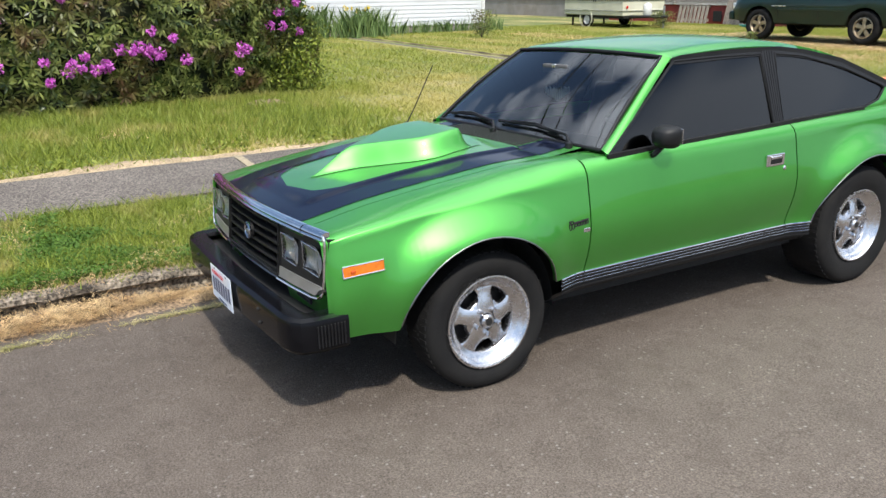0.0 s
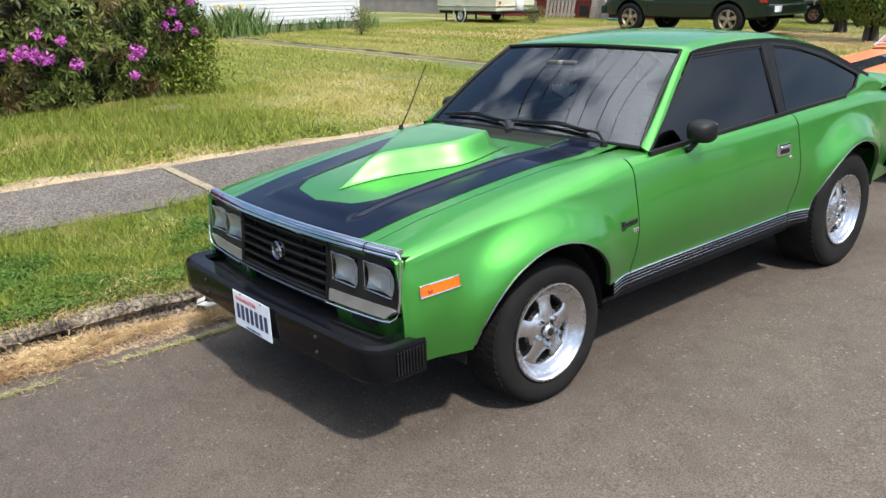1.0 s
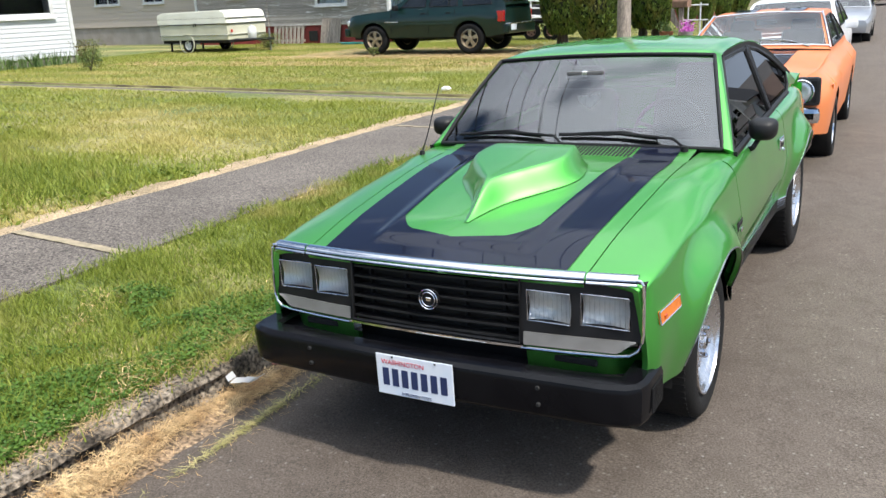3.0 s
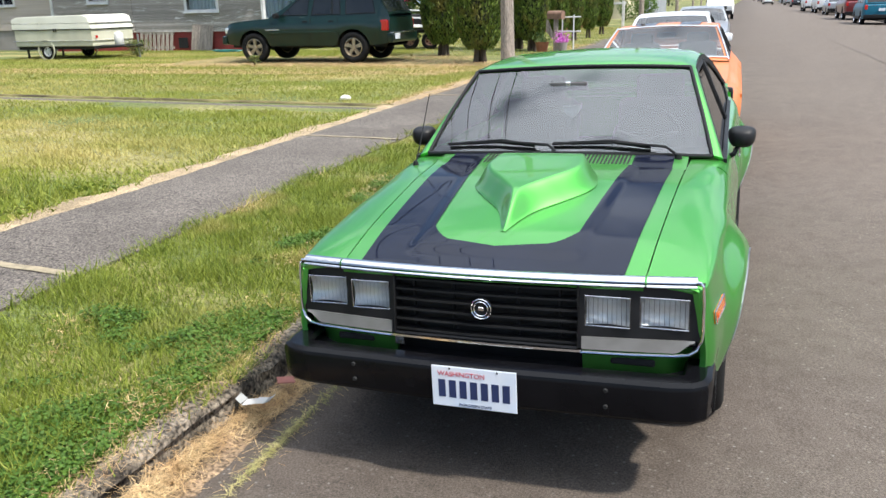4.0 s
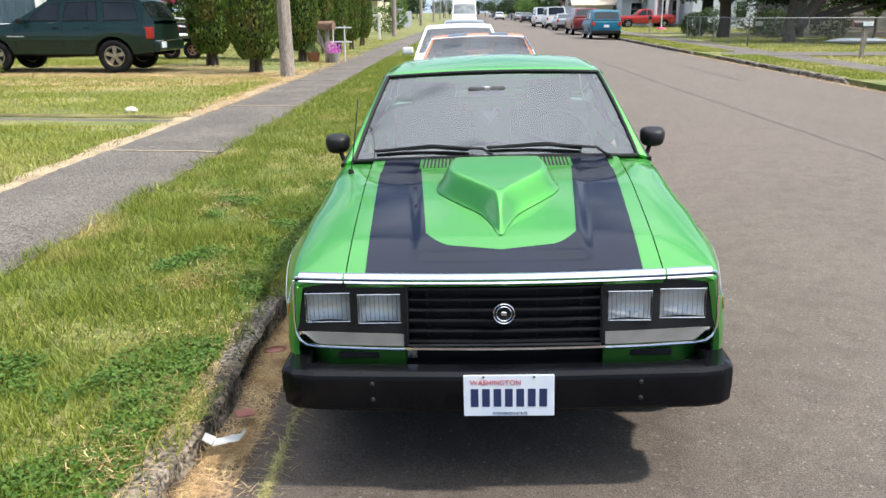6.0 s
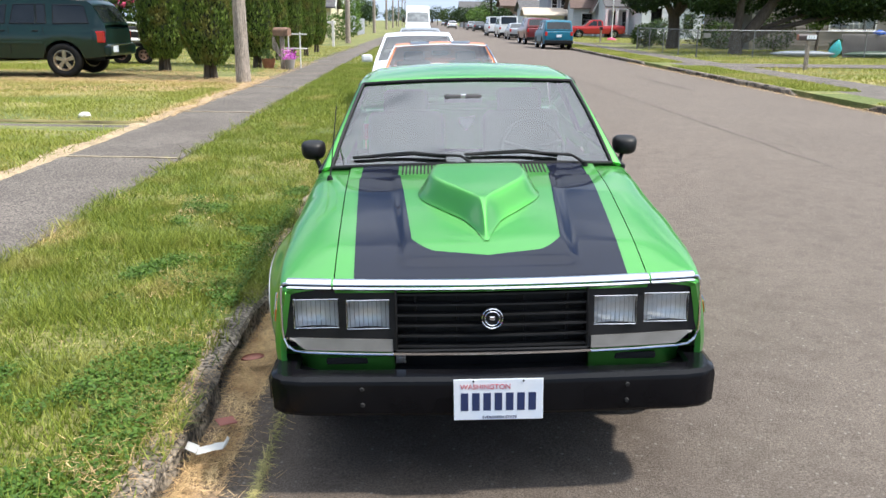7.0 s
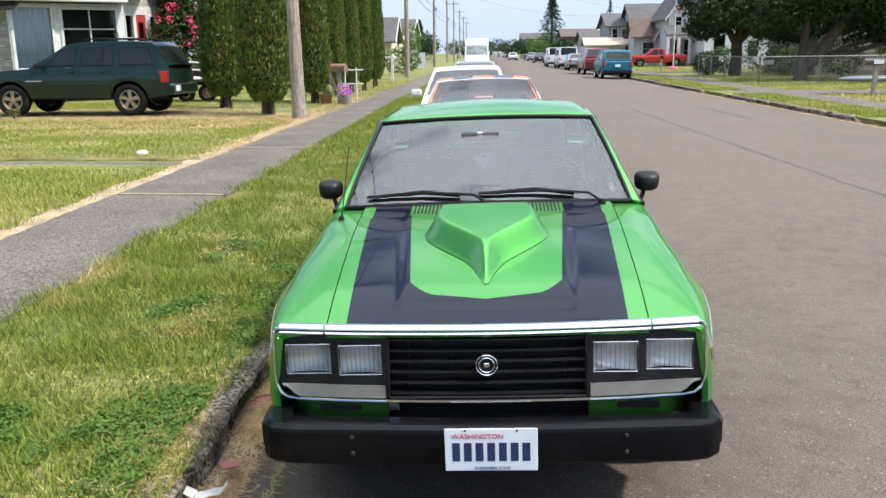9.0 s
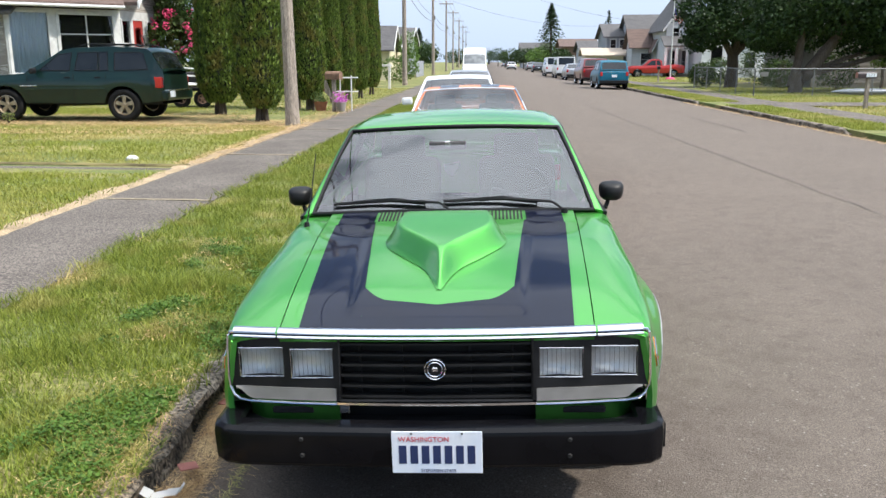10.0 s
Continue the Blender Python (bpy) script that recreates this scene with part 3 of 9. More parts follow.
# ---- the green hatchback coupe ----
# its own axes: x across, y from nose to tail, z up; front axle at y 0
BELT = [(-0.72, 0.752), (-0.4, 0.806), (0.0, 0.862), (0.4, 0.905), (0.6, 0.912), (0.75, 0.916), (1.75, 0.944), (2.5, 0.962), (2.8, 0.965), (3.1, 0.94), (3.34, 0.90)]
CREASE_Z = [(-0.72, 0.715), (-0.60, 0.752), (-0.15, 0.806), (0.53, 0.846), (1.2, 0.868), (1.9, 0.892), (2.6, 0.912), (3.34, 0.87)]
CREASE_X = [(-0.72, 0.742), (-0.6, 0.760), (-0.3, 0.778), (0.2, 0.792), (1.2, 0.800), (1.9, 0.802), (2.5, 0.800), (3.0, 0.775), (3.34, 0.735)]
TOP_X = [(-0.72, 0.705), (-0.4, 0.708), (0.0, 0.715), (0.5, 0.735), (0.75, 0.752), (1.75, 0.741), (2.5, 0.735), (3.0, 0.71), (3.34, 0.67)]
ARCHES = ((-0.035, 0.30, 0.385), (2.44, 0.325, 0.41))


def flare(y, z):
    out = 0.0
    for yc, zc, r in ARCHES:
        top = lin(CREASE_Z, y) - 0.01
        d = math.hypot(y - yc, z - zc)
        swell = smooth01((r + 0.16 - d) / 0.15) * math.exp(-((y - yc) / 0.55) ** 2)
        soft = math.exp(-((y - yc) / 0.40) ** 2) * smooth01((top - z) / (top - 0.64))
        out += 0.082 * (0.6 * swell + 0.4 * soft)
    return out


def side_x(y, z):
    """Half width of the body side below its crease."""
    zc, xc = curve(CREASE_Z, y), curve(CREASE_X, y)
    d = (zc - z) / 0.45
    return xc + 0.031 * math.sin(min(1.0, max(0.0, d)) * math.pi * 0.75) - 0.035 * max(0.0, d - 0.75) - 0.036 * smooth01((d - 0.45) / 0.6) + flare(y, z)


def side_bottom(y):
    low = 0.355 if y < -0.3 else (0.415 if y < 2.2 else 0.40)
    for yc, zc, r in ARCHES:
        d = abs(y - yc)
        if d < r:
            low = max(low, zc + math.sqrt(r * r - d * d))
    return low


def side_point(y, v):
    """v 0 at the lower edge, 0.8 at the crease, 1 at the belt."""
    zb, zc = curve(BELT, y), curve(CREASE_Z, y)
    lo = side_bottom(y)
    if v <= 0.8:
        z = lo + (zc - lo) * v / 0.8
        return side_x(y, z), y, z
    t = (v - 0.8) / 0.2
    x0, x1 = side_x(y, zc), curve(TOP_X, y)
    b = 0.35 * math.sin(t * math.pi) * 0.02
    return x0 + (x1 - x0) * t + b, y, zc + (zb - zc) * (1 - (1 - t) ** 1.6)


def hood_z(x, y):
    k = smooth01((y + 0.72) / 0.35)
    edge = lin([(-0.40, 0.300), (0.44, 0.365)], y)
    k -= 0.7 * smooth01((y - 0.15) / 0.28)
    bulge = 0.009 * smooth01((edge + 0.045 - abs(x)) / 0.05) * smooth01((y + 0.605) / 0.075)
    return bulge + curve(BELT, y) + 0.002 + 0.010 * k + (0.009 + 0.006 * k) * (1 - (x / 0.66) ** 2) - 0.010 * (1 - smooth01((y + 0.715) / 0.05))


SIDE_V = [0, 0.03, 0.07, 0.13, 0.2, 0.28, 0.36, 0.44, 0.52, 0.60, 0.67, 0.72, 0.76, 0.80, 0.84, 0.88, 0.92, 0.96, 1.0]
HOOD_GAP = [(-0.70, 0.5575), (0.46, 0.6085), (0.74, 0.621)]


def fender_point(y, v):
    """As side_point up to the crease, then one smooth roll over the shoulder to the hood gap at v 1.8."""
    if v <= 0.8:
        return side_point(y, v)
    t = v - 0.8
    zc = curve(CREASE_Z, y)
    xg = lin(HOOD_GAP, y)
    c, g = Vector((side_x(y, zc), zc)), Vector((xg, hood_z(xg, y)))
    b = Vector((curve(TOP_X, y), curve(BELT, y)))
    q = b * 2 - (c + g) * 0.5
    q.y = min(q.y, g.y - 0.002 + 0.030 * smooth01((y - 0.20) / 0.28))
    p = c * (1 - t) ** 2 + q * 2 * t * (1 - t) + g * t * t
    return p.x, y, p.y


FENDER_V = [v for v in SIDE_V if v <= 0.8] + [0.8 + k / 14 for k in range(1, 15)]


def arch_steps(a, b, n):
    ys = set(steps(a, b, n))
    for yc, zc, r in ARCHES:
        for k in range(0, 33):
            y = yc - r * math.cos(math.pi * k / 32)
            if a < y < b:
                ys.add(y)
        for s in (-1, 1):
            y = yc + s * (r + 0.0015)
            if a < y < b:
                ys.add(y)
    ys = sorted(ys)
    return [y for i, y in enumerate(ys) if i == 0 or y - ys[i - 1] > 0.0012]


def build_green_car():
    car = thing("car", LEVEL, "lime-green metallic hatchback coupe with black hood stripes, parked at the kerb", "car")
    for s in (-1, 1):
        def sp(y, v, s=s):
            x, yy, z = side_point(y, v)
            return (s * x, yy, z)
        def fp(y, v, s=s):
            x, yy, z = fender_point(y, v)
            nose_in = 0.018 * (1 - smooth01((y + 0.693) / 0.05)) ** 2
            return (s * (x - nose_in), yy, z)
        fender = part("fender", patch(fp, sorted(arch_steps(-0.693, 0.514, 40) + [-0.689, -0.681]), FENDER_V, thick=0.02), GREEN, car, auto=75)
        part("door", patch(sp, steps(0.521, 1.868, 40), SIDE_V, thick=0.02), GREEN, car, auto=38)
        quarter = part("quarter_panel", patch(sp, arch_steps(1.876, 3.30, 40), SIDE_V, thick=0.02), GREEN, car, auto=38)
        # fender top strip between belt edge and hood gap, cowl corner
        bm = bmesh.new()

        def ft(y, t, s=s):
            x0, x1 = curve(TOP_X, y), lin(HOOD_GAP, y)
            x = x0 + (x1 - x0) * t
            z0, z1 = curve(BELT, y), hood_z(x1, y)
            return (s * x, y, z0 + (z1 - z0) * math.sin(t * math.pi / 2))
        patch(ft, steps(0.5142, 0.735, 10), steps(0, 1, 10), bm, thick=0.02)
        part("fender_top", bm, GREEN, car, auto=38)
        # bright arch lip
        for (yc, zc, r), panel in zip(ARCHES, (fender, quarter)):
            pts = []
            for k in range(29):
                a = math.radians(-2 + 184 * k / 28)
                y, z = yc - r * math.cos(a), zc + r * math.sin(a)
                if z > (0.355 if y < -0.3 else 0.405) - 0.02:
                    pts.append((s * (side_x(y, z) + 0.001), y, z))
            part("arch_trim", tube(pts, 0.0032, 6), DULLTRIM, panel, "thin bright wheel-arch trim")
        # dark wheel housing behind the arch
        for yc, zc, r in ARCHES:
            bm = bmesh.new()
            patch(lambda u, v: (s * (0.50 + 0.27 * v), yc - (r + 0.004) * math.cos(u), max(0.16, zc + (r + 0.004) * math.sin(u))), steps(-0.04, math.pi + 0.04, 24), [0, 0.5, 1], bm)
            bm.faces.new([bm.verts.new((s * 0.50, yc - (r + 0.004) * math.cos(u), max(0.16, zc + (r + 0.004) * math.sin(u)))) for u in steps(-0.04, math.pi + 0.04, 24)])
            part("wheel_housing", bm, DARK, car, "black wheel housing")
        # sill: ribbed black moulding with bright lines, dark rocker below
        for y0, y1, low in ((0.365, 0.514, 0.335), (0.521, 1.868, 0.335), (1.876, 2.03, 0.335)):
            bm = bmesh.new()
            prof = []
            for k in range(5):
                zt = 0.413 - k * 0.0145
                prof += [(0.006, zt), (0.006, zt - 0.008), (0.0, zt - 0.010), (0.0, zt - 0.0135)]
            patch(lambda y, q: (s * (side_x(y, 0.40) + prof[q][0] + 0.001), y, prof[q][1]), steps(y0, y1, 12), list(range(len(prof))), bm)
            mould = part("sill_moulding", bm, BLACKTRIM, car, "ribbed black sill moulding")
            for k in range(4):
                zt = 0.4145 - k * 0.0145
                line = tube([(s * (side_x(y, 0.40) + 0.0065), y, zt) for y in steps(y0, y1, 12)], 0.0046 if k == 0 else 0.0012, 6)
                part("bright_line", line, CHROME, mould, "thin chrome line")
        bm = bmesh.new()
        patch(lambda y, q: (s * (side_x(y, 0.40) - (0.004, 0.03, 0.06, 0.10)[q]), y, (0.352, 0.34, 0.305, 0.29)[q]), steps(0.34, 2.05, 20), [0, 1, 2, 3], bm)
        part("rocker_panel", bm, BLACKTRIM, car, "satin black rocker panel")

    # inner dark shell keeps the gaps closed
    bm = bmesh.new()
    patch(lambda y, v: (side_point(y, 1)[0] * v * 0.97, y, curve(BELT, y) - 0.035), steps(-0.66, 0.66, 10), steps(-1, 1, 4), bm)
    patch(lambda y, v: (v * 0.50, y, 0.26), steps(-0.55, 3.2, 4), [-1, 1], bm)
    for s in (-1, 1):
        patch(lambda y, v: (s * 0.70, y, 0.27 + v), steps(0.34, 2.04, 6), [0, 0.60], bm)
        patch(lambda y, v: (s * (0.50 + v), y, 0.66), [-0.5, 0.4], [0, 0.22], bm)
    part("inner_shell", bm, DARK, car, "dark inner body and floor")

    # hood: black surround, green middle field, raised scoop
    def hood_edge(y):
        return lin([(-0.70, 0.553), (0.46, 0.604)], y)

    def stripe_out(y):
        return lin([(-0.70, 0.484), (0.46, 0.551)], y)

    ys = steps(-0.705, 0.44, 64)
    def lead(x, y):
        """Pulls the front of the hood forward to the bowed chrome strip."""
        return y - (0.030 - 0.030 * (x / 0.56) ** 2) * (1 - smooth01((y + 0.705) / 0.35))
    hood = part("hood", patch(lambda y, t: (t * hood_edge(y), lead(t * hood_edge(y), y), hood_z(t * hood_edge(y), y)), ys, steps(-1, 1, 76), thick=0.025), GREEN, car, auto=38)

    def overlay(fn, us, vs, name, material, parent, label, lift):
        bm = bmesh.new()
        patch(lambda u, v: (lambda p: (p[0], lead(*p), hood_z(p[0], p[1]) + lift))(fn(u, v)), us, vs, bm)
        return part(name, bm, material, parent, label, smooth=True)

    def nose(x):
        """Front edge of the green field: a shallow arrow with rounded corners."""
        a = abs(x) / 0.29
        return -0.535 + 0.05 * min(a, 1.0) + 0.75 * max(0.0, a - 0.66) ** 2.0

    def field_edge(y):
        return 0.3183 + 0.0833 * y

    for s in (-1, 1):
        overlay(lambda y, t, s=s: (s * (field_edge(y) + (stripe_out(y) - field_edge(y)) * t), y),
                steps(-0.704, 0.437, 60), steps(0, 1, 16), "hood_stripe", STRIPE, hood, "matt black hood stripe", 0.0025)
    def nose_point(t, u):
        y = -0.704 + (nose(u * 0.288) + 0.704) * t
        return u * field_edge(y), y
    overlay(nose_point, steps(0, 1, 36), steps(-1, 1, 64), "hood_stripe", STRIPE, hood, "matt black hood nose", 0.0025)

    # scoop: flat raised deck that comes to a ridge ahead and falls to the hood
    def scoop_half(y):
        return curve([(-0.43, 0.0), (-0.30, 0.004), (-0.22, 0.016), (-0.10, 0.095), (0.02, 0.180), (0.08, 0.200), (0.18, 0.195), (0.33, 0.155)], y)

    def scoop_skirt(y):
        return curve([(-0.43, 0.010), (-0.30, 0.045), (-0.20, 0.075), (-0.08, 0.080), (0.06, 0.066), (0.33, 0.055)], y)

    def scoop_z(x, y):
        ax = abs(x)
        h = 0.090 * smooth01((y + 0.45) / 0.24)
        f = max(0.0, min(1.0, 1 - (ax - scoop_half(y)) / scoop_skirt(y)))
        f = 0.55 * f + 0.45 * smooth01(f)
        back = 1 - smooth01((y - 0.245) / 0.055)
        return h * f * back

    def scoop_pt(y, t):
        x = (scoop_half(y) + scoop_skirt(y)) * t
        return (x, y, hood_z(x, y) + 0.003 + scoop_z(x, y))
    bm = patch(scoop_pt, steps(-0.435, 0.355, 60), steps(-1, 1, 48))
    part("hood_scoop", bm, GREEN, hood, "raised green hood scoop with a pointed ridge", smooth=True)

    # cowl with slotted vent
    bm = bmesh.new()
    wsb = lambda x: 0.60 + 0.065 * (x / 0.715) ** 2
    screen_foot = lambda x: 0.951 - 0.020 * (x / 0.715) ** 2
    patch(lambda x, t: (x, 0.448 + (wsb(x) + 0.02 - 0.448) * t, (hood_z(x, 0.448) - 0.003) * (1 - t) + screen_foot(x) * t), steps(-0.606, 0.606, 90), steps(0, 1, 8), bm)
    cowl = part("cowl", bm, GREEN, car, smooth=True)
    for s in (-1, 1):
        bm = bmesh.new()
        patch(lambda x, t: (s * x, 0.450 + (wsb(x) + 0.012 - 0.450) * t, (hood_z(x, 0.448) - 0.0005) * (1 - t) + (screen_foot(x) + 0.0025) * t), steps(0.365, 0.545, 12), steps(0, 1, 8), bm)
        part("cowl_stripe", bm, STRIPE, cowl, "black stripe over the cowl")
    for i in range(40):
        x = -0.345 + 0.69 * i / 39
        z0, z1 = hood_z(x, 0.448) - 0.001, screen_foot(x) + 0.002
        w = wsb(x) - 0.448
        pts = [(x + e * 0.0042, 0.448 + w * t, z0 + (z1 - z0) * t) for t, e in ((0.07, -1), (0.07, 1), (0.94, 1), (0.94, -1))]
        part("vent_slot", prism(pts, (0, 0, -0.004)), DARK, cowl, "dark ventilation slot")

    # front face
    def face_y(x, z):
        return -0.748 + 0.050 * (x / 0.72) ** 2 + (z - 0.53) * 0.10

    def frontbar(x0, x1, z0, z1, out, name, material, parent, label="", n=20, rim=0.03):
        bm = bmesh.new()
        patch(lambda x, z: (x, face_y(x, z) - out, z), steps(x0, x1, n), [z0, (z0 + z1) / 2, z1], bm, thick=0.0)
        f = bmesh.ops.extrude_face_region(bm, geom=list(bm.faces))
        bmesh.ops.translate(bm, vec=(0, rim, 0), verts=[v for v in f["geom"] if isinstance(v, bmesh.types.BMVert)])
        return part(name, bm, material, parent, label, auto=40)

    frontbar(-0.735, 0.735, 0.50, 0.748, -0.075, "grille_backing", DARK, car, "black recess behind the grille")
    def strip(x0, x1, name, label):
        n = 24 if x1 - x0 > 0.5 else 6
        bm = bmesh.new()
        prof = [(0.022, 0.774), (0.006, 0.775), (-0.006, 0.770), (-0.011, 0.762), (-0.008, 0.757), (-0.006, 0.7545), (-0.012, 0.752), (-0.015, 0.747), (-0.012, 0.742), (0.0, 0.739), (0.02, 0.739)]
        patch(lambda x, q: (x, face_y(x, 0.757) + prof[q][0], prof[q][1]), steps(x0, x1, n), range(len(prof)), bm)
        for x in (x0, x1):
            bm.faces.new([bm.verts.new((x, face_y(x, 0.757) + a, b)) for a, b in prof])
        t = part(name, bm, CHROME, car, label, auto=50)
        bm = bmesh.new()
        patch(lambda x, q: (x, face_y(x, 0.757) - 0.0088, 0.7530 + 0.0045 * q), steps(x0, x1, n), [0, 1], bm)
        part("trim_groove", bm, BLACKTRIM, t, "black groove in the chrome strip")
    strip(-0.556, 0.556, "hood_front_trim", "chrome strip along the hood's front edge")
    for s in (-1, 1):
        strip(min(s * 0.563, s * 0.722), max(s * 0.563, s * 0.722), "headlamp_top_trim", "chrome strip over the headlamps")
        # chrome frame down the side with a rounded lower corner, and along the bottom
        pts = [(0.720, 0.764), (0.734, 0.761), (0.741, 0.750), (0.743, 0.73), (0.745, 0.70), (0.746, 0.60), (0.742, 0.565), (0.728, 0.535), (0.705, 0.519), (0.66, 0.513), (0.5, 0.511), (0.35, 0.511)]
        part("headlamp_frame", tube([(s * x, face_y(x, z) - 0.010, z) for x, z in pts], 0.0052, 8), CHROME, car, "thin chrome headlamp surround")
        # black bezel carrying two lamps
        bm = bmesh.new()
        for x0, x1, z0, z1 in ((0.335, 0.362, 0.52, 0.742), (0.512, 0.542, 0.585, 0.742), (0.702, 0.746, 0.56, 0.752), (0.335, 0.742, 0.707, 0.742), (0.335, 0.742, 0.563, 0.600)):
            q = bmesh.new()
            patch(lambda xx, z: (s * xx, face_y(xx, z) + 0.004, z), steps(x0, x1, 4), [z0, z1], q)
            fx = bmesh.ops.extrude_face_region(q, geom=list(q.faces))
            bmesh.ops.translate(q, vec=(0, 0.05, 0), verts=[v for v in fx["geom"] if isinstance(v, bmesh.types.BMVert)])
            tmp = bpy.data.meshes.new("tmp")
            q.to_mesh(tmp)
            q.free()
            bm.from_mesh(tmp)
            bpy.data.meshes.remove(tmp)
        part("lamp_bezel", bm, BLACKTRIM, car, "black headlamp bezel")
        for xc, w in ((0.437, 0.150), (0.622, 0.158)):
            yc = face_y(xc, 0.653)
            lamp = part("headlamp", box((w, 0.012, 0.105), (s * xc, yc + 0.040, 0.653), 0.004, 1), DARK, car, "rectangular sealed-beam headlamp")
            bm = bmesh.new()
            patch(lambda a, b: (s * xc + a * w / 2 * 0.97, yc + 0.030 - 0.028 * (a * a * 0.5 + b * b * 0.5), 0.653 + b * 0.05), steps(-1, 1, 12), steps(-1, 1, 8), bm)
            part("reflector", bm, REFLECTOR, lamp, "silvered reflector bowl", smooth=True)
            bm = bmesh.new()
            patch(lambda a, b: (s * xc + a * w / 2, yc + 0.002 - 0.008 * (1 - a * a) * (1 - b * b), 0.653 + b * 0.0525), steps(-1, 1, 24), steps(-1, 1, 8), bm)
            part("lens", bm, LAMPGLASS, lamp, "clear glass lens", smooth=True)
            for k in range(9):
                x = s * xc + (-0.42 + 0.105 * k) * w
                part("lens_flute", tube([(x, yc + 0.001, 0.605), (x, yc - 0.003, 0.653), (x, yc + 0.001, 0.70)], 0.0007, 4), LAMPGLASS, lamp)
            pr = [(-w / 2, -0.0535), (w / 2, -0.0535), (w / 2, 0.0535), (-w / 2, 0.0535), (-w / 2, -0.0535)]
            part("rim", tube([(s * xc + a, yc - 0.001, 0.653 + b) for a, b in pr], 0.0024, 6), ALLOY, lamp, "thin bright rim")
        bm = bmesh.new()
        low = lambda x: 0.519 + 0.040 * smooth01((x - 0.66) / 0.06)
        patch(lambda x, t: (s * x, face_y(x, 0.54) - 0.004 + 0.006 * t, low(x) + (0.563 - low(x)) * t), steps(0.352, 0.722, 24), steps(0, 1, 3), bm, thick=0.02)
        part("parking_lamp", bm, LENSGREY, car, "hazy clear parking lamp lens")
        # green valance below with a dark slot
        bm = bmesh.new()
        patch(lambda x, t: (s * x, face_y(x, 0.5) + 0.025 + 0.03 * t + 0.06 * smooth01((x - 0.62) / 0.12), 0.512 - 0.16 * t), steps(0.35, 0.752, 18), steps(0, 1, 6), bm, thick=0.02)
        part("valance", bm, GREEN, car, smooth=False, auto=38)
        part("valance_slot", box((0.15, 0.012, 0.026), (s * 0.52, face_y(0.52, 0.5) + 0.028, 0.470), 0.005, 1), DARK, car, "dark tow slot")
    # grille bars
    for k in range(6):
        z = 0.535 + 0.0375 * k
        frontbar(-0.334, 0.334, z - 0.0035, z + 0.0035, -0.004, "grille_bar", BLACKTRIM, car, "", 16, 0.035)
    for x in (-0.27, 0.27, -0.12, 0.12):
        part("grille_post", box((0.008, 0.02, 0.20), (x, -0.69, 0.63), 0.002, 1), BLACKTRIM, car)
    frontbar(-0.352, 0.352, 0.508, 0.516, 0.006, "grille_lower_trim", CHROME, car, "chrome strip under the grille", 16, 0.02)
    part("grille_surround", tube([(x, face_y(x, z) - 0.002, z) for x, z in ((-0.338, 0.738), (-0.338, 0.522), (0.338, 0.522), (0.338, 0.738))], 0.005, 6), BLACKTRIM, car)
    # radiator and lower opening
    bm = box((0.72, 0.02, 0.16), (0, -0.64, 0.46), 0.004, 1)
    part("radiator", bm, BLACKTRIM, car, "black radiator core behind the lower opening")
    part("bracket", box((0.035, 0.006, 0.035), (-0.325, -0.735, 0.49), 0.002, 1), ALLOY, car, "bare metal bracket")
    # added panel: stops light slipping through between bumper and valance
    bm = bmesh.new()
    patch(lambda x, y: (x, y, 0.425), [-0.74, 0.74], [-0.80, -0.55], bm)
    part("bumper_filler", bm, DARK, car, "added dark panel behind the bumper that blocks light")
    # round badge on the grille
    ey = face_y(0, 0.633) - 0.012
    em = part("grille_badge", lathe([(0.0, ey + 0.006), (0.036, ey + 0.006), (0.036, ey + 0.02)], 32, "y"), BLACKTRIM, car, "round black badge with chrome ring")
    em.location.z = 0.640
    for r in (0.036, 0.026):
        bm = lathe([(r - 0.0022, ey), (r, ey - 0.002), (r + 0.0022, ey), (r + 0.0022, ey + 0.01), (r - 0.0022, ey + 0.01), (r - 0.0022, ey)], 36, "y")
        part("ring", bm, CHROME, em, "chrome ring")
    part("emblem", box((0.020, 0.006, 0.015), (0, ey + 0.002, 0), 0.002, 1), ALLOY, em, "plain bright emblem")

    # front bumper
    def bump_plan(t):
        """t from -1 to 1 along the bumper."""
        a = abs(t)
        pts = [(0, 0.0, -0.885), (0.75, 0.66, -0.862), (0.83, 0.735, -0.845), (0.88, 0.775, -0.812), (0.92, 0.788, -0.765), (1.0, 0.790, -0.625)]
        x = lin([(p[0], p[1]) for p in pts], a)
        y = lin([(p[0], p[2]) for p in pts], a)
        return math.copysign(x, t), y
    sec = [(0.10, 0.455), (0.09, 0.470), (0.024, 0.472), (0.006, 0.462), (0.0, 0.446), (0.004, 0.345), (0.012, 0.333), (0.06, 0.330), (0.08, 0.345)]
    ts = sorted(set(steps(-1, 1, 30) + [s * v for s in (-1, 1) for v in (0.75, 0.79, 0.83, 0.855, 0.88, 0.90, 0.92, 0.95)]))
    bm = bmesh.new()
    rows = []
    for t in ts:
        x, y = bump_plan(t)
        x2, y2 = bump_plan(max(-1, min(1, t + 0.004)))
        x1, y1 = bump_plan(max(-1, min(1, t - 0.004)))
        d = Vector((x2 - x1, y2 - y1, 0)).normalized()
        nrm = Vector((-d.y, d.x, 0))
        rows.append([bm.verts.new(Vector((x, y, z)) + nrm * o) for o, z in sec])
    for a, b in zip(rows, rows[1:]):
        for i in range(len(sec) - 1):
            bm.faces.new((a[i], a[i + 1], b[i + 1], b[i]))
    bm.faces.new(rows[0])
    bm.faces.new(rows[-1][::-1])
    bumper = part("front_bumper", bm, BUMPER, car, "black painted front bumper", auto=30)
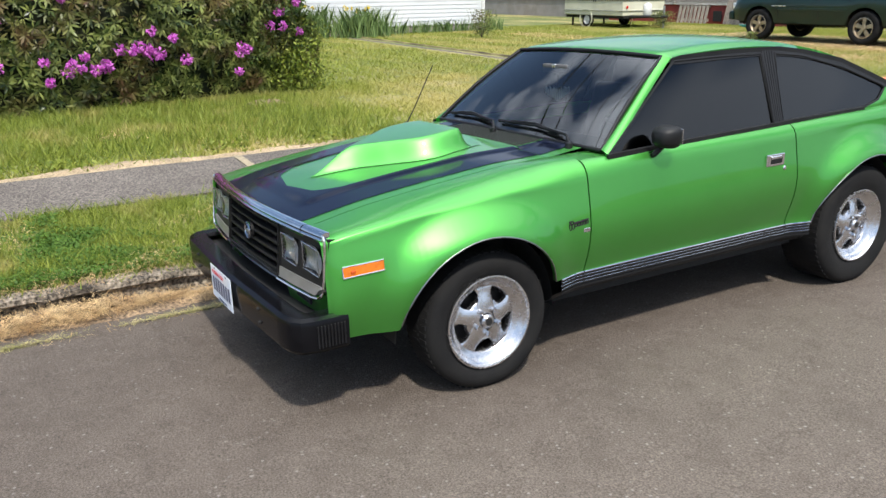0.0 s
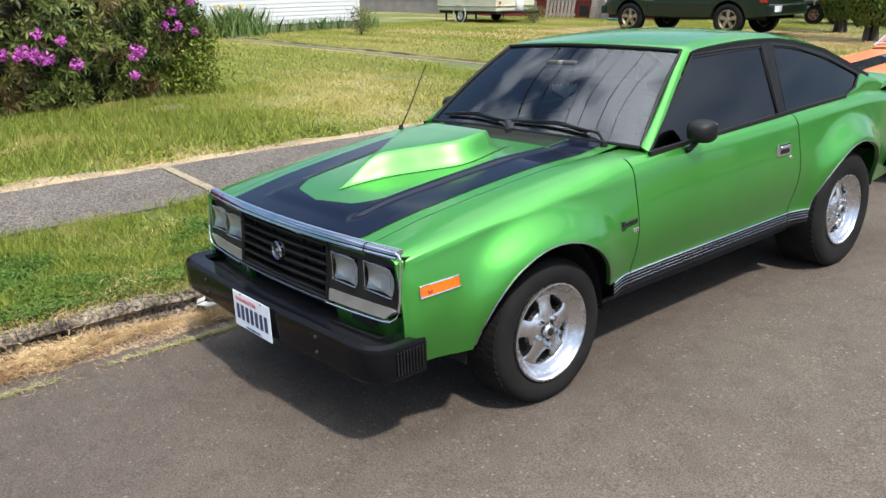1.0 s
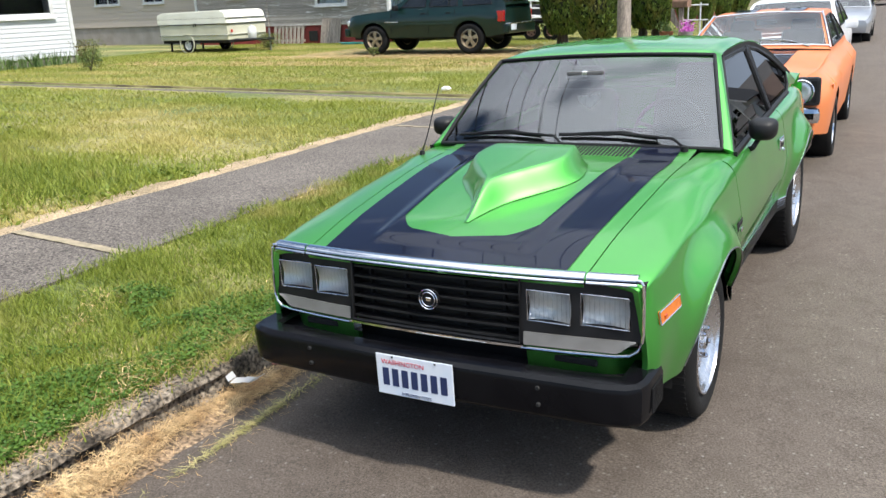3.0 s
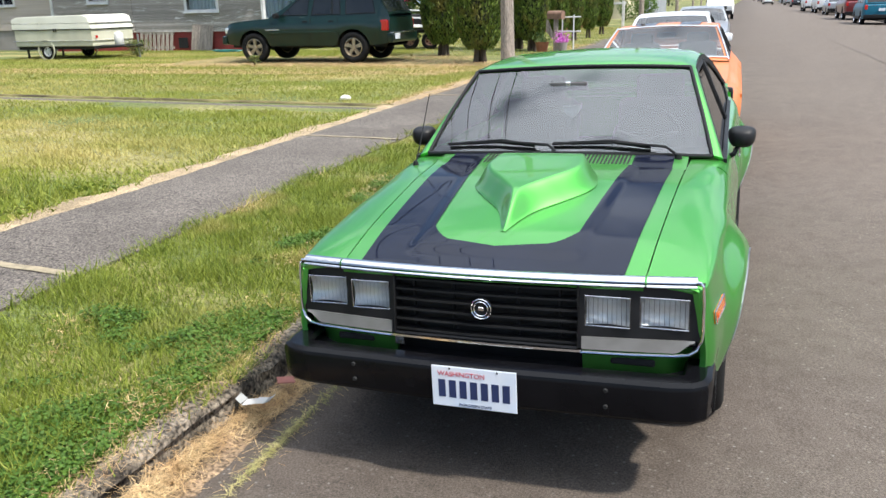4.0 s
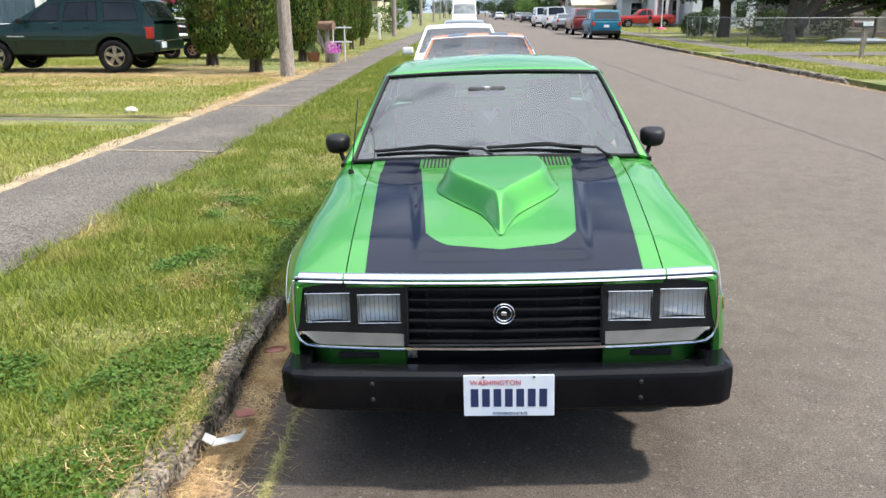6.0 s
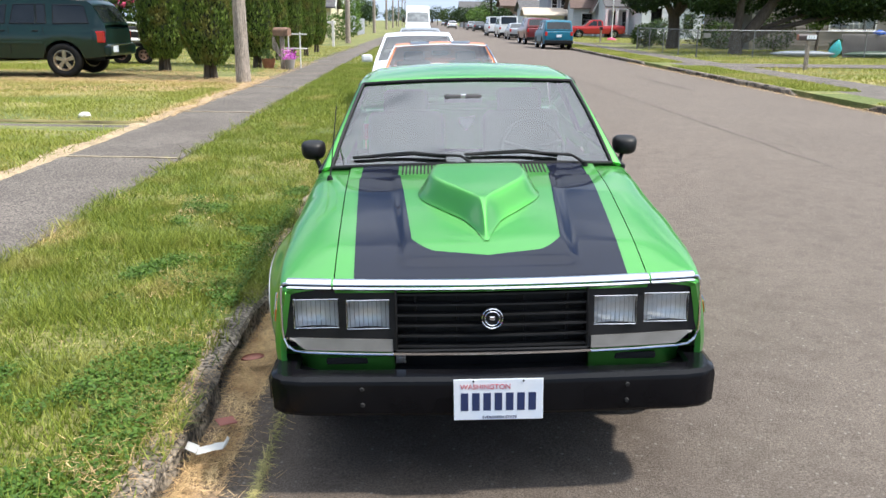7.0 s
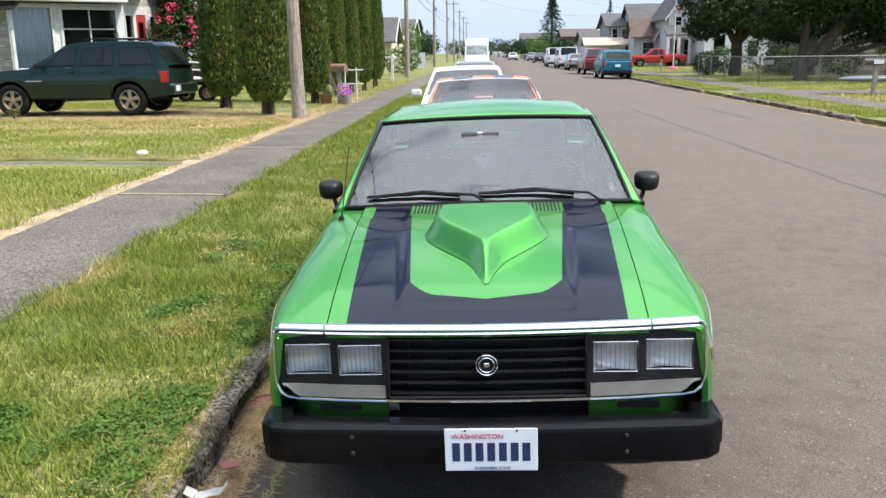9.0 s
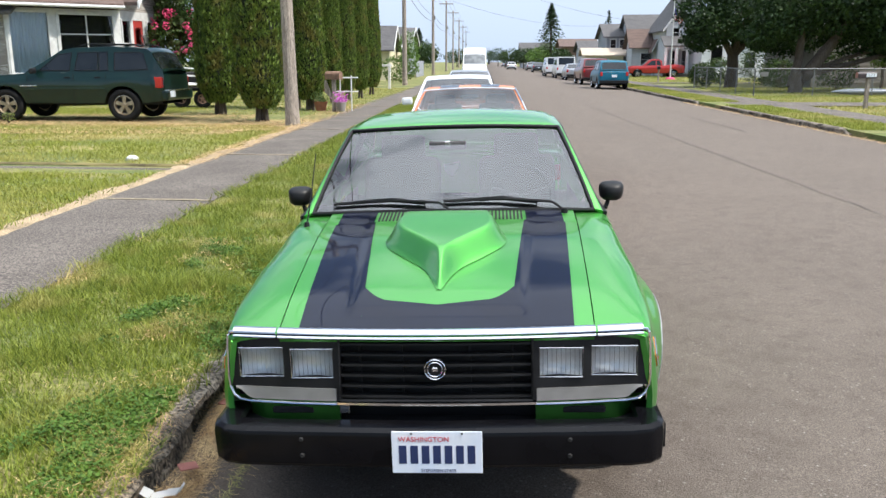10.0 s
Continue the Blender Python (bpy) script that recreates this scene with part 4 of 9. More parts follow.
    for s in (-1, 1):
        for k in range(9):
            part("bumper_rib", box((0.006, 0.006, 0.088), (s * 0.791, -0.752 + k * 0.0135, 0.398), 0.0015, 1), BLACKTRIM, bumper)
        for z in (0.437, 0.378):
            bm = lathe([(0.0, -0.8755), (0.006, -0.8755), (0.008, -0.870), (0.008, -0.86)], 12, "y")
            o = part("bolt", bm, DARK, bumper)
            o.location = (s * 0.455, 0.0, z)
    # rear bumper stub wrapping the corner, tail
    for s in (-1, 1):
        part("rear_bumper_end", box((0.10, 0.30, 0.14), (s * 0.77, 3.24, 0.54), 0.025, 3), BUMPER, car, "black rear bumper end")
        part("tail_lamp", box((0.05, 0.05, 0.13), (s * 0.735, 3.275, 0.76), 0.012, 2), REDLENS, car, "red tail lamp")
    part("rear_bumper", box((1.50, 0.10, 0.13), (0, 3.37, 0.54), 0.025, 3), BUMPER, car, "black rear bumper")
    bm = bmesh.new()
    patch(lambda x, t: (x, 3.30 + 0.03 * math.sin(t * 3.1), 0.40 + 0.54 * t), steps(-0.74, 0.74, 10), steps(0, 1, 8), bm)
    part("tail_panel", bm, GREEN, car, smooth=True)

    # number plate with its characters as plain bars
    plate = thing("number_plate", LEVEL @ pose(0.010, -0.893, 0.402, 0, 0, 0), "white number plate with red and blue print on the bumper", "number plate")
    part("plate", box((0.305, 0.003, 0.152), (0, 0, 0), 0.0014, 1), PLATEWHITE, plate)
    out = pose(0, -0.0022, 0, 90, 0, 0)
    lettering("WASHINGTON", 0.025, pose(-0.044, -0.0022, 0.047, 90, 0, 0), INKRED, plate, "state_name")
    lettering("EVERGREEN STATE", 0.014, pose(0.004, -0.0022, -0.066, 90, 0, 0), INKBLUE, plate, "state_motto")
    for k in range(7):
        part("character_bar", box((0.026, 0.0012, 0.066), (-0.1155 + k * 0.0385, -0.0018, -0.008), 0.0004, 1), INKBLUE, plate)
    for x in (-0.085, 0.085):
        part("plate_screw", box((0.007, 0.003, 0.007), (x, -0.002, 0.068), 0.001, 1), DARK, plate)

    # side marker lamps
    for s in (-1, 1):
        xm = lambda y, z: side_x(y, z) + 0.002
        z0 = 0.628
        q = [(s * (xm(y, z) + 0.004), y, z) for y, z in ((-0.635, z0 - 0.022), (-0.475, z0 - 0.010), (-0.475, z0 + 0.030), (-0.635, z0 + 0.020))]
        mk = part("side_marker", prism(q, (-s * 0.02, 0, 0)), AMBER, car, "amber side marker lamp")
        part("marker_trim", tube(q + [q[0]], 0.0032, 6), CHROME, mk, "chrome bezel")
        part("marker_bulb", box((0.008, 0.022, 0.016), (s * (xm(-0.6, z0) + 0.003), -0.595, z0 - 0.004), 0.003, 1), mat("dark_amber", (0.45, 0.07, 0.01), rough=0.2), mk)
        # plain script badge
        pts = []
        for k in range(61):
            u = k / 60
            tall = 0.020 if u < 0.25 else 0.010
            pts.append((0, 0.395 + 0.105 * u + 0.010 * math.sin(u * 44), 0.652 + 0.010 * u + tall * math.cos(u * 44)))
        bm = tube(pts, 0.0030, 5)
        o = part("script_badge", bm, DARK, car, "small dark script badge")
        o.location.x = s * (side_x(0.45, 0.65) + 0.002)
        o = part("badge_plate", box((0.004, 0.036, 0.018), (0, 0.492, 0.622), 0.001, 1), ALLOY, car, "small metal badge plate")
        o.location.x = s * (side_x(0.49, 0.62) + 0.002)
        # door handle and lock
        xh = side_x(1.75, 0.79)
        h = part("door_handle", box((0.012, 0.135, 0.062), (s * (xh + 0.004), 1.705, 0.785), 0.006, 2), CHROME, car, "chrome pull handle")
        part("handle_pocket", box((0.010, 0.088, 0.038), (s * (xh + 0.0075), 1.708, 0.784), 0.004, 1), BLACKTRIM, h, "dark recess")
        part("handle_flap", box((0.012, 0.078, 0.016), (s * (xh + 0.009), 1.706, 0.797), 0.003, 1), CHROME, h, "chrome lift flap")
        bm = lathe([(0, 0.012), (0.008, 0.012), (0.012, 0.008), (0.012, 0)], 14, "x")
        if s < 0:
            bmesh.ops.scale(bm, vec=(-1, 1, 1), verts=bm.verts)
        o = part("door_lock", bm, CHROME, car, "round chrome door lock")
        o.location = (s * (xh + 0.002), 1.775, 0.737)
        # mirror
        bm = bmesh.new()
        bmesh.ops.create_uvsphere(bm, u_segments=20, v_segments=12, radius=1.0)
        for v in bm.verts:
            v.co.x = math.copysign(abs(v.co.x) ** 0.7, v.co.x)
            v.co.y = v.co.y * 0.085 if v.co.y < 0 else v.co.y * 0.04
            v.co.x *= 0.064 * (1 + 0.12 * v.co.z)
            v.co.z = math.copysign(abs(v.co.z) ** 0.62, v.co.z) * 0.052
        bmesh.ops.transform(bm, matrix=Matrix.Translation((s * 0.835, 0.955, 0.980)), verts=bm.verts)
        mir = part("door_mirror", bm, BLACKTRIM, car, "matt black door mirror", smooth=True)
        part("mirror_glass", box((0.09, 0.004, 0.07), (s * 0.835, 0.992, 0.980), 0.0015, 1), CHROME, mir, "mirror glass")
        part("mirror_stalk", tube([(s * 0.765, 0.905, 0.885), (s * 0.80, 0.90, 0.90), (s * 0.825, 0.94, 0.945)], 0.014, 8, taper=0.8), BLACKTRIM, mir)
        part("mirror_foot", box((0.03, 0.10, 0.025), (s * 0.770, 0.90, 0.882), 0.01, 2), BLACKTRIM, mir)

    # ---- upper body ----
    def gx(z):
        return 0.765 - 0.435 * (z - 0.90)
    rail = [(1.00, 1.296), (1.15, 1.317), (1.4, 1.337), (1.9, 1.338), (2.12, 1.312), (2.43, 1.235), (2.80, 1.085), (3.02, 0.985)]

    def roof_z(x, y):
        zr = curve(rail, y)
        xr = gx(zr)
        k = curve([(1.1, 0.022), (1.5, 0.034), (2.2, 0.03), (2.9, 0.012)], y)
        return zr + k * (1 - (x / xr) ** 2)
    bm = bmesh.new()

    def roof_front(x):
        return 1.105 + 0.05 * (x / 0.56) ** 2
    patch(lambda u, t: (lambda y: (t * (gx(curve(rail, y)) + 0.012), y, roof_z(t * gx(curve(rail, y)), y) - 0.018 * smooth01((abs(t) - 0.86) / 0.14) ** 1.5 - 0.012 * (1 - smooth01((y - roof_front(t * 0.56)) / 0.06)) ** 2))(roof_front(t * 0.56) * (1 - u) + 2.14 * u), [0, 0.006, 0.014, 0.024, 0.04] + steps(0.06, 1, 24), steps(-1, -0.8, 8) + steps(-0.75, 0.75, 16) + steps(0.8, 1, 8), bm, thick=0.012)
    part("roof", bm, GREEN, car, auto=40)
    # hatch: painted border and dark glass
    bm = bmesh.new()
    hatch_pt = lambda y, t: (t * (gx(curve(rail, y)) - 0.002), y, roof_z(t * gx(curve(rail, y)), y))
    patch(hatch_pt, steps(2.148, 2.25, 4), steps(-1, 1, 12), bm, thick=0.02)
    patch(hatch_pt, steps(2.90, 3.02, 4), steps(-1, 1, 12), bm, thick=0.02)
    for s in (-1, 1):
        patch(hatch_pt, steps(2.25, 2.90, 14), [s * v for v in steps(0.82, 1, 4)], bm, thick=0.02)
    bmesh.ops.remove_doubles(bm, verts=bm.verts, dist=0.0005)
    hatch = part("hatch", bm, GREEN, car, auto=40)
    bm = bmesh.new()
    patch(lambda y, t: (t * (gx(curve(rail, y)) - 0.06), y, roof_z(t * (gx(curve(rail, y)) - 0.06), y) + 0.004), steps(2.23, 2.92, 12), steps(-1, 1, 8), bm)
    part("hatch_glass", bm, HATCHGLASS, hatch, "tinted hatch glass", smooth=True)
    # spoiler lip
    bm = bmesh.new()
    prof = [(2.93, 0.992), (3.08, 0.985), (3.30, 1.020), (3.42, 1.030), (3.425, 1.018), (3.33, 0.985), (3.30, 0.93)]
    patch(lambda t, q: (t * 0.715, prof[int(q)][0] - 0.06 * t * t, prof[int(q)][1] - 0.03 * t * t), steps(-1, 1, 20), range(len(prof)), bm)
    part("rear_spoiler", bm, GREEN, car, "green ducktail spoiler", auto=40)
    bm = bmesh.new()
    patch(lambda y, t: (t * curve(TOP_X, y), y, curve(BELT, y) + 0.02 * (1 - t * t)), steps(2.70, 3.31, 10), steps(-1, 1, 10), bm)
    part("rear_deck", bm, GREEN, car, smooth=True)

    for s in (-1, 1):
        def P(y, z, out=0.0, s=s):
            return (s * (gx(z) + out * 0.89), y, z + out * 0.457)
        # A pillar
        bm = bmesh.new()
        a0, a1 = Vector((s * 0.716, 0.662, 0.937)), Vector((s * 0.574, 1.146, 1.314))
        b0, b1 = Vector(P(0.668, 0.912, 0.004)), Vector(P(1.184, 1.302, 0.003))
        patch(lambda t, w: (a0 + (a1 - a0) * t) * (1 - w) + (b0 + (b1 - b0) * t) * w + Vector((s * 0.007, -0.007, 0.004)) * math.sin(w * math.pi) * (1 - t ** 4), steps(0, 1, 12), steps(0, 1, 8), bm, thick=0.02)
        part("front_pillar", bm, GREEN, car, auto=40)
        # glass
        door_g = [(0.672, 0.920), (1.196, 1.285), (1.50, 1.290), (1.81, 1.286), (1.767, 0.950)]
        q_top = [(1.915, 1.284), (2.12, 1.262), (2.43, 1.185), (2.72, 1.075)]
        quarter_g = q_top + [(2.735, 1.05), (2.66, 1.00), (2.53, 0.972), (1.842, 0.955)]
        g1 = part("door_glass", prism([P(y, z, -0.004) for y, z in door_g], (-s * 0.003, 0, 0)), TINTGLASS, car, "dark tinted door glass")
        g2 = part("quarter_glass", prism([P(y, z, -0.004) for y, z in quarter_g], (-s * 0.003, 0, 0)), TINTGLASS, car, "dark tinted quarter glass")
        for outline, g in ((door_g, g1), (quarter_g, g2)):
            loop = outline + [outline[0], outline[1]]
            part("window_seal", tube([P(y, z, 0.001) for y, z in loop], 0.0065, 6), BLACKTRIM, g, "black rubber window seal")
        # black drip rail over the windows, running down to the tail
        pts = [(1.180, 1.290), (1.24, 1.300), (1.6, 1.309), (1.95, 1.306), (2.14, 1.282), (2.43, 1.222), (2.66, 1.130), (2.86, 1.045)]
        part("drip_rail", band([P(y, z, -0.003) for y, z in pts], [(0, 0.005, 0.010)] * len(pts), (s * 0.008, 0, 0.003)), BLACKTRIM, car, "black drip rail")
        # filler between glass and rail
        bm = bmesh.new()
        patch(lambda u, w: P(*(lambda y: (y, curve([(1.2, 1.270), (1.9, 1.272), (2.12, 1.25), (2.43, 1.175), (2.80, 1.04)], y) * (1 - w) + curve([(1.2, 1.298), (1.9, 1.310), (2.12, 1.292), (2.43, 1.23), (2.84, 1.065)], y) * w))(u), out=0.001), steps(1.185, 2.80, 30), [0, 0.5, 1], bm)
        part("window_header", bm, BLACKTRIM, car, "black window header")
        # ribbed B pillar
        ribs = []
        for k in range(5):
            t0, t1 = (k + 0.08) / 5, (k + 0.82) / 5
            lo = [P(1.772 + 0.066 * t, 0.946, 0.004) for t in (t0, t1)]
            hi = [P(1.818 + 0.092 * t, 1.300, 0.004) for t in (t0, t1)]
            ribs.append(prism([lo[0], lo[1], hi[1], hi[0]], (-s * 0.012, 0, 0)))
        pillar = part("centre_pillar", prism([P(1.765, 0.94, -0.002), P(1.848, 0.945, -0.002), P(1.920, 1.31, -0.002), P(1.805, 1.31, -0.002)], (-s * 0.02, 0, 0)), DARK, car, "ribbed black centre pillar")
        for bm in ribs:
            part("pillar_rib", bm, BLACKTRIM, pillar)
        # green sail behind the quarter glass, down to the belt
        bm = bmesh.new()
        lowb = lambda y: curve(BELT, y) - 0.004
        up = lambda y: curve([(2.50, 0.962), (2.60, 0.985), (2.70, 1.015), (2.755, 1.06), (2.80, 1.075), (2.9, 1.04), (3.02, 0.985)], y)
        patch(lambda y, w: (lambda z: (s * (gx(z) * w + curve(TOP_X, y) * (1 - w)), y, z))(lowb(y) + (max(up(y), lowb(y) + 0.003) - lowb(y)) * w), steps(2.50, 3.02, 20), steps(0, 1, 5), bm)
        part("sail_panel", bm, GREEN, car, smooth=True)
        # belt moulding under the glass
        pts = [(0.655, 0.914), (1.2, 0.930), (1.76, 0.945), (1.88, 0.950), (2.5, 0.964)]
        part("belt_moulding", band([P(y, z, 0.0) for y, z in pts], [(s * 0.0, 0, 0.010)] * len(pts), (s * 0.016, 0, 0)), BLACKTRIM, car, "black belt moulding")

    # windscreen
    def ws(x01, t, out=0.0):
        b = Vector((x01 * 0.715, wsb(x01 * 0.715) + 0.005, screen_foot(x01 * 0.715)))
        tp = Vector((x01 * 0.574, roof_front(x01 * 0.56) - 0.006, 1.326 - 0.020 * x01 ** 2))
        p = b + (tp - b) * t
        bow = 0.020 * math.sin(t * math.pi)
        return p + Vector((0, -0.6, 0.78)) * (bow + out)
    bm = patch(lambda a, t: ws(a, t, -0.004), steps(-1, 1, 24), steps(0, 1, 12))
    screen = part("windscreen", bm, WINDSCREEN, car, "tinted windscreen with sky reflections", smooth=True)
    bm = bmesh.new()
    for p0 in ([(a, 0.0) for a in steps(-1, 1, 24)], [(a, 1.0) for a in steps(-1, 1, 24)], [(-1, t) for t in steps(0, 1, 10)], [(1, t) for t in steps(0, 1, 10)]):
        tube([ws(a * 0.992, t, 0.0) for a, t in p0], 0.0095, 8, bm)
    part("screen_seal", bm, BLACKTRIM, screen, "black windscreen seal")
    # rear-view mirror on its stalk
    mm = part("rear_mirror", box((0.20, 0.028, 0.045), (-0.03, 0.985, 1.235), 0.012, 3), INTERIOR, car, "black rear-view mirror", smooth=True)
    part("mirror_stalk", tube([ws(-0.05, 0.76, -0.006), (-0.03, 0.98, 1.25)], 0.009, 6), DARK, mm)
    part("mirror_mount", box((0.032, 0.012, 0.034), ws(-0.05, 0.76, -0.006), 0.004, 1), ALLOY, mm, "bright glass mount")
    # pale cut-out hanging from the mirror, turned towards the street
    orn = thing("mirror_ornament", LEVEL @ pose(-0.010, 0.985, 1.105, 0, 0, 52), "pale blue winged cut-out hanging from the mirror", "ornament")
    bm = bmesh.new()
    for k in range(-6, 7):
        u = k / 6
        top = 0.034 - 0.008 * (abs(k) % 2) - 0.012 * (k == 0)
        low = 0.040 * (1 - abs(u) ** 1.3) - 0.004
        prism([(0.058 * u - 0.0036, 0, -low), (0.058 * u + 0.0036, 0, -low), (0.058 * u + 0.0036, 0, top), (0.058 * u - 0.0036, 0, top)], (0, 0.002, 0), bm)
    part("plate", bm, STICKER, orn)
    part("cord", tube([(0, 0, 0.02), (0.002, 0, 0.12)], 0.0015, 5), DARK, orn, "thin dark cord")

    # wipers
    for x0, xa in ((0.00, -0.60), (0.56, -0.04)):
        def wp(x, t, out):
            a = x / (0.715 - 0.141 * t)
            return Vector(ws(a, t, out))
        bm = tube([Vector((x0, wsb(x0) - 0.03, screen_foot(x0) + 0.004)), wp(x0 - 0.06, 0.04, 0.03), wp((x0 + xa) / 2, 0.082, 0.024)], 0.007, 6)
        w = part("wiper", bm, BLACKTRIM, car, "black wiper arm")
        part("blade", tube([wp(x0 - 0.13, 0.055, 0.013), wp((x0 + xa) / 2, 0.085, 0.02), wp(xa, 0.075, 0.013)], 0.0085, 6), BLACKTRIM, w, "wiper blade")
        bm = tube([wp(x0 - 0.20, 0.075, 0.02), wp((x0 + xa) / 2, 0.092, 0.028), wp(xa + 0.10, 0.082, 0.018)], 0.006, 6)
        part("blade_bridge", bm, BLACKTRIM, w)
        bm = lathe([(0.0, 0.03), (0.016, 0.025), (0.018, 0.0)], 14, "z")
        o = part("pivot", bm, BLACKTRIM, w)
        o.location = (x0, wsb(x0) - 0.035, screen_foot(x0) - 0.010)
    # antenna
    bm = lathe([(0.0, 0.03), (0.010, 0.028), (0.017, 0.0)], 14, "z")
    ant = part("antenna", tube([(-0.690, 0.43, 0.925), (-0.682, 0.475, 1.00), (-0.662, 0.60, 1.245)], 0.0042, 6, taper=0.6), BLACKTRIM, car, "thin black whip antenna")
    o = part("antenna_base", bm, BLACKTRIM, ant)
    o.location = (-0.690, 0.43, 0.908)

    # interior seen through the screen
    bm = bmesh.new()
    patch(lambda x, t: (x, 0.66 + 0.38 * t, 0.935 + 0.02 * math.sin(t * 3) - 0.05 * t * t), steps(-0.70, 0.70, 10), steps(0, 1, 8), bm)
    part("dashboard", bm, INTERIOR, car, "dark dashboard", smooth=True)
    bm = lathe([(0.175 + 0.012 * math.cos(a), 0.012 * math.sin(a)) for a in steps(0, 2 * math.pi, 8)], 32, "y")
    for ang in (0.3, math.pi - 0.3, -math.pi / 2):
        tube([(0, 0.01, 0), (0.17 * math.cos(ang), 0, 0.17 * math.sin(ang))], 0.012, 6, bm)
    o = part("steering_wheel", bm, INTERIOR, car, "dark steering wheel", smooth=True)
    o.matrix_local = pose(0.36, 1.12, 0.93, -22, 0, 0)
    for s in (-1, 1):
        seat = part("seat", box((0.48, 0.16, 0.62), (s * 0.36, 1.72, 0.78), 0.06, 3, rot=Matrix.Rotation(-0.28, 4, "X")), INTERIOR, car, "dark high-backed seat", smooth=True)
        part("headrest", box((0.28, 0.10, 0.17), (s * 0.36, 1.84, 1.13), 0.04, 3, rot=Matrix.Rotation(-0.2, 4, "X")), INTERIOR, seat, smooth=True)
    bm = bmesh.new()
    patch(lambda x, y: (x, y, 0.62), [-0.7, 0.7], [0.66, 3.0], bm)
    part("cabin_floor", bm, INTERIOR, car)

    # wheels
    for yw, R, wid, off in ((0.0, 0.300, 0.215, 0.812), (2.438, 0.335, 0.27, 0.838)):
        for s in (-1, 1):
            build_wheel(car, s, yw, R, wid, off)
    return car


def build_wheel(car, s, yw, R, wid, off, rim_r=0.207, z=None):
    """Fat tyre on a five-spoke polished wheel; its outer face at x = off."""
    def turned(bm):
        if s < 0:
            bmesh.ops.scale(bm, vec=(-1, 1, 1), verts=bm.verts)
        return bm
    c = (0, yw, R - 0.004 if z is None else z)
    prof = [(rim_r - 0.004, off - 0.02), (rim_r + 0.012, off - 0.006), (R * 0.84, off + 0.004), (R * 0.93, off - 0.004), (R * 0.975, off - 0.018), (R, off - 0.04),
            (R, off - wid + 0.04), (R * 0.97, off - wid + 0.012), (R * 0.85, off - wid), (rim_r, off - wid + 0.015)]
    wheel = part("wheel", turned(lathe(prof, 56, "x")), RUBBER, car, "wide black tyre on a polished five-spoke wheel", auto=45)
    wheel.location = c
    bm = bmesh.new()
    for k in range(60):
        a = 2 * math.pi * k / 60
        for j, xx in enumerate((off - 0.05, off - wid * 0.5, off - wid + 0.05)):
            box((wid * 0.20, 0.014, 0.006), (0, 0, 0), 0, rot=Matrix.Translation((xx, R * math.cos(a + j * 0.04) * 0.993, R * math.sin(a + j * 0.04) * 0.993)) @ Matrix.Rotation(a + j * 0.04 - math.pi / 2, 4, "X"), bm=bm)
    part("tread", turned(bm), RUBBER, wheel)["kind"] = "stuff"
    rim = [(rim_r, off - 0.012), (rim_r - 0.003, off - 0.003), (rim_r - 0.010, off - 0.002), (rim_r - 0.014, off - 0.010), (rim_r - 0.018, off - 0.016), (rim_r - 0.024, off - 0.018), (rim_r - 0.030, off - 0.028),
           (rim_r - 0.045, off - 0.040), (rim_r - 0.056, off - 0.046), (rim_r - 0.062, off - 0.050), (rim_r - 0.066, off - 0.075), (rim_r - 0.07, off - 0.14)]
    part("rim", turned(lathe(rim, 56, "x")), ALLOY, wheel, "polished wheel rim", auto=50)
    part("brake_back", turned(lathe([(0.0, off - 0.13), (0.175, off - 0.13)], 32, "x")), DARK, wheel, "dark brake behind the spokes")
    part("brake_drum", turned(lathe([(0.0, off - 0.10), (0.12, off - 0.10), (0.125, off - 0.13)], 32, "x")), BLACKTRIM, wheel)
    for k in range(5):
        a = math.pi / 2 + 2 * math.pi * k / 5
        u, t = Vector((0, math.cos(a), math.sin(a))), Vector((0, -math.sin(a), math.cos(a)))
        bm = bmesh.new()
        secs = []
        for r, w, d, th in ((0.040, 0.046, 0.030, 0.03), (0.070, 0.039, 0.032, 0.03), (0.095, 0.033, 0.036, 0.030), (0.118, 0.032, 0.042, 0.028), (0.133, 0.039, 0.046, 0.026), (0.147, 0.060, 0.050, 0.024)):
            base = u * r + Vector((off - d, 0, 0))
            ex = Vector((1, 0, 0))
            secs.append([bm.verts.new(p) for p in (base - t * w - ex * th, base - t * w - ex * 0.006, base - t * w * 0.72, base + t * w * 0.72, base + t * w - ex * 0.006, base + t * w - ex * th)])
        for p, q in zip(secs, secs[1:]):
            for i in range(5):
                bm.faces.new((p[i], p[i + 1], q[i + 1], q[i]))
        part("spoke", turned(bm), ALLOY, wheel, "cast alloy spoke", auto=35)
        a2 = a + math.pi / 5
        nut = lathe([(0.0, off - 0.010), (0.007, off - 0.010), (0.010, off - 0.016), (0.0105, off - 0.05)], 6, "x")
        bmesh.ops.translate(nut, vec=(0, 0.057 * math.cos(a2), 0.057 * math.sin(a2)), verts=nut.verts)
        part("wheel_nut", turned(nut), CHROME, wheel)
    part("hub", turned(lathe([(0.0, off - 0.012), (0.022, off - 0.013), (0.030, off - 0.02), (0.033, off - 0.036), (0.056, off - 0.038), (0.082, off - 0.042), (0.090, off - 0.048), (0.093, off - 0.07)], 36, "x")), ALLOY, wheel, "round centre cap", auto=35)
    part("cap_disc", turned(lathe([(0.0, off - 0.0105), (0.017, off - 0.0115), (0.017, off - 0.016)], 24, "x")), DARK, wheel, "dark round emblem on the cap")
    return wheel


build_green_car()

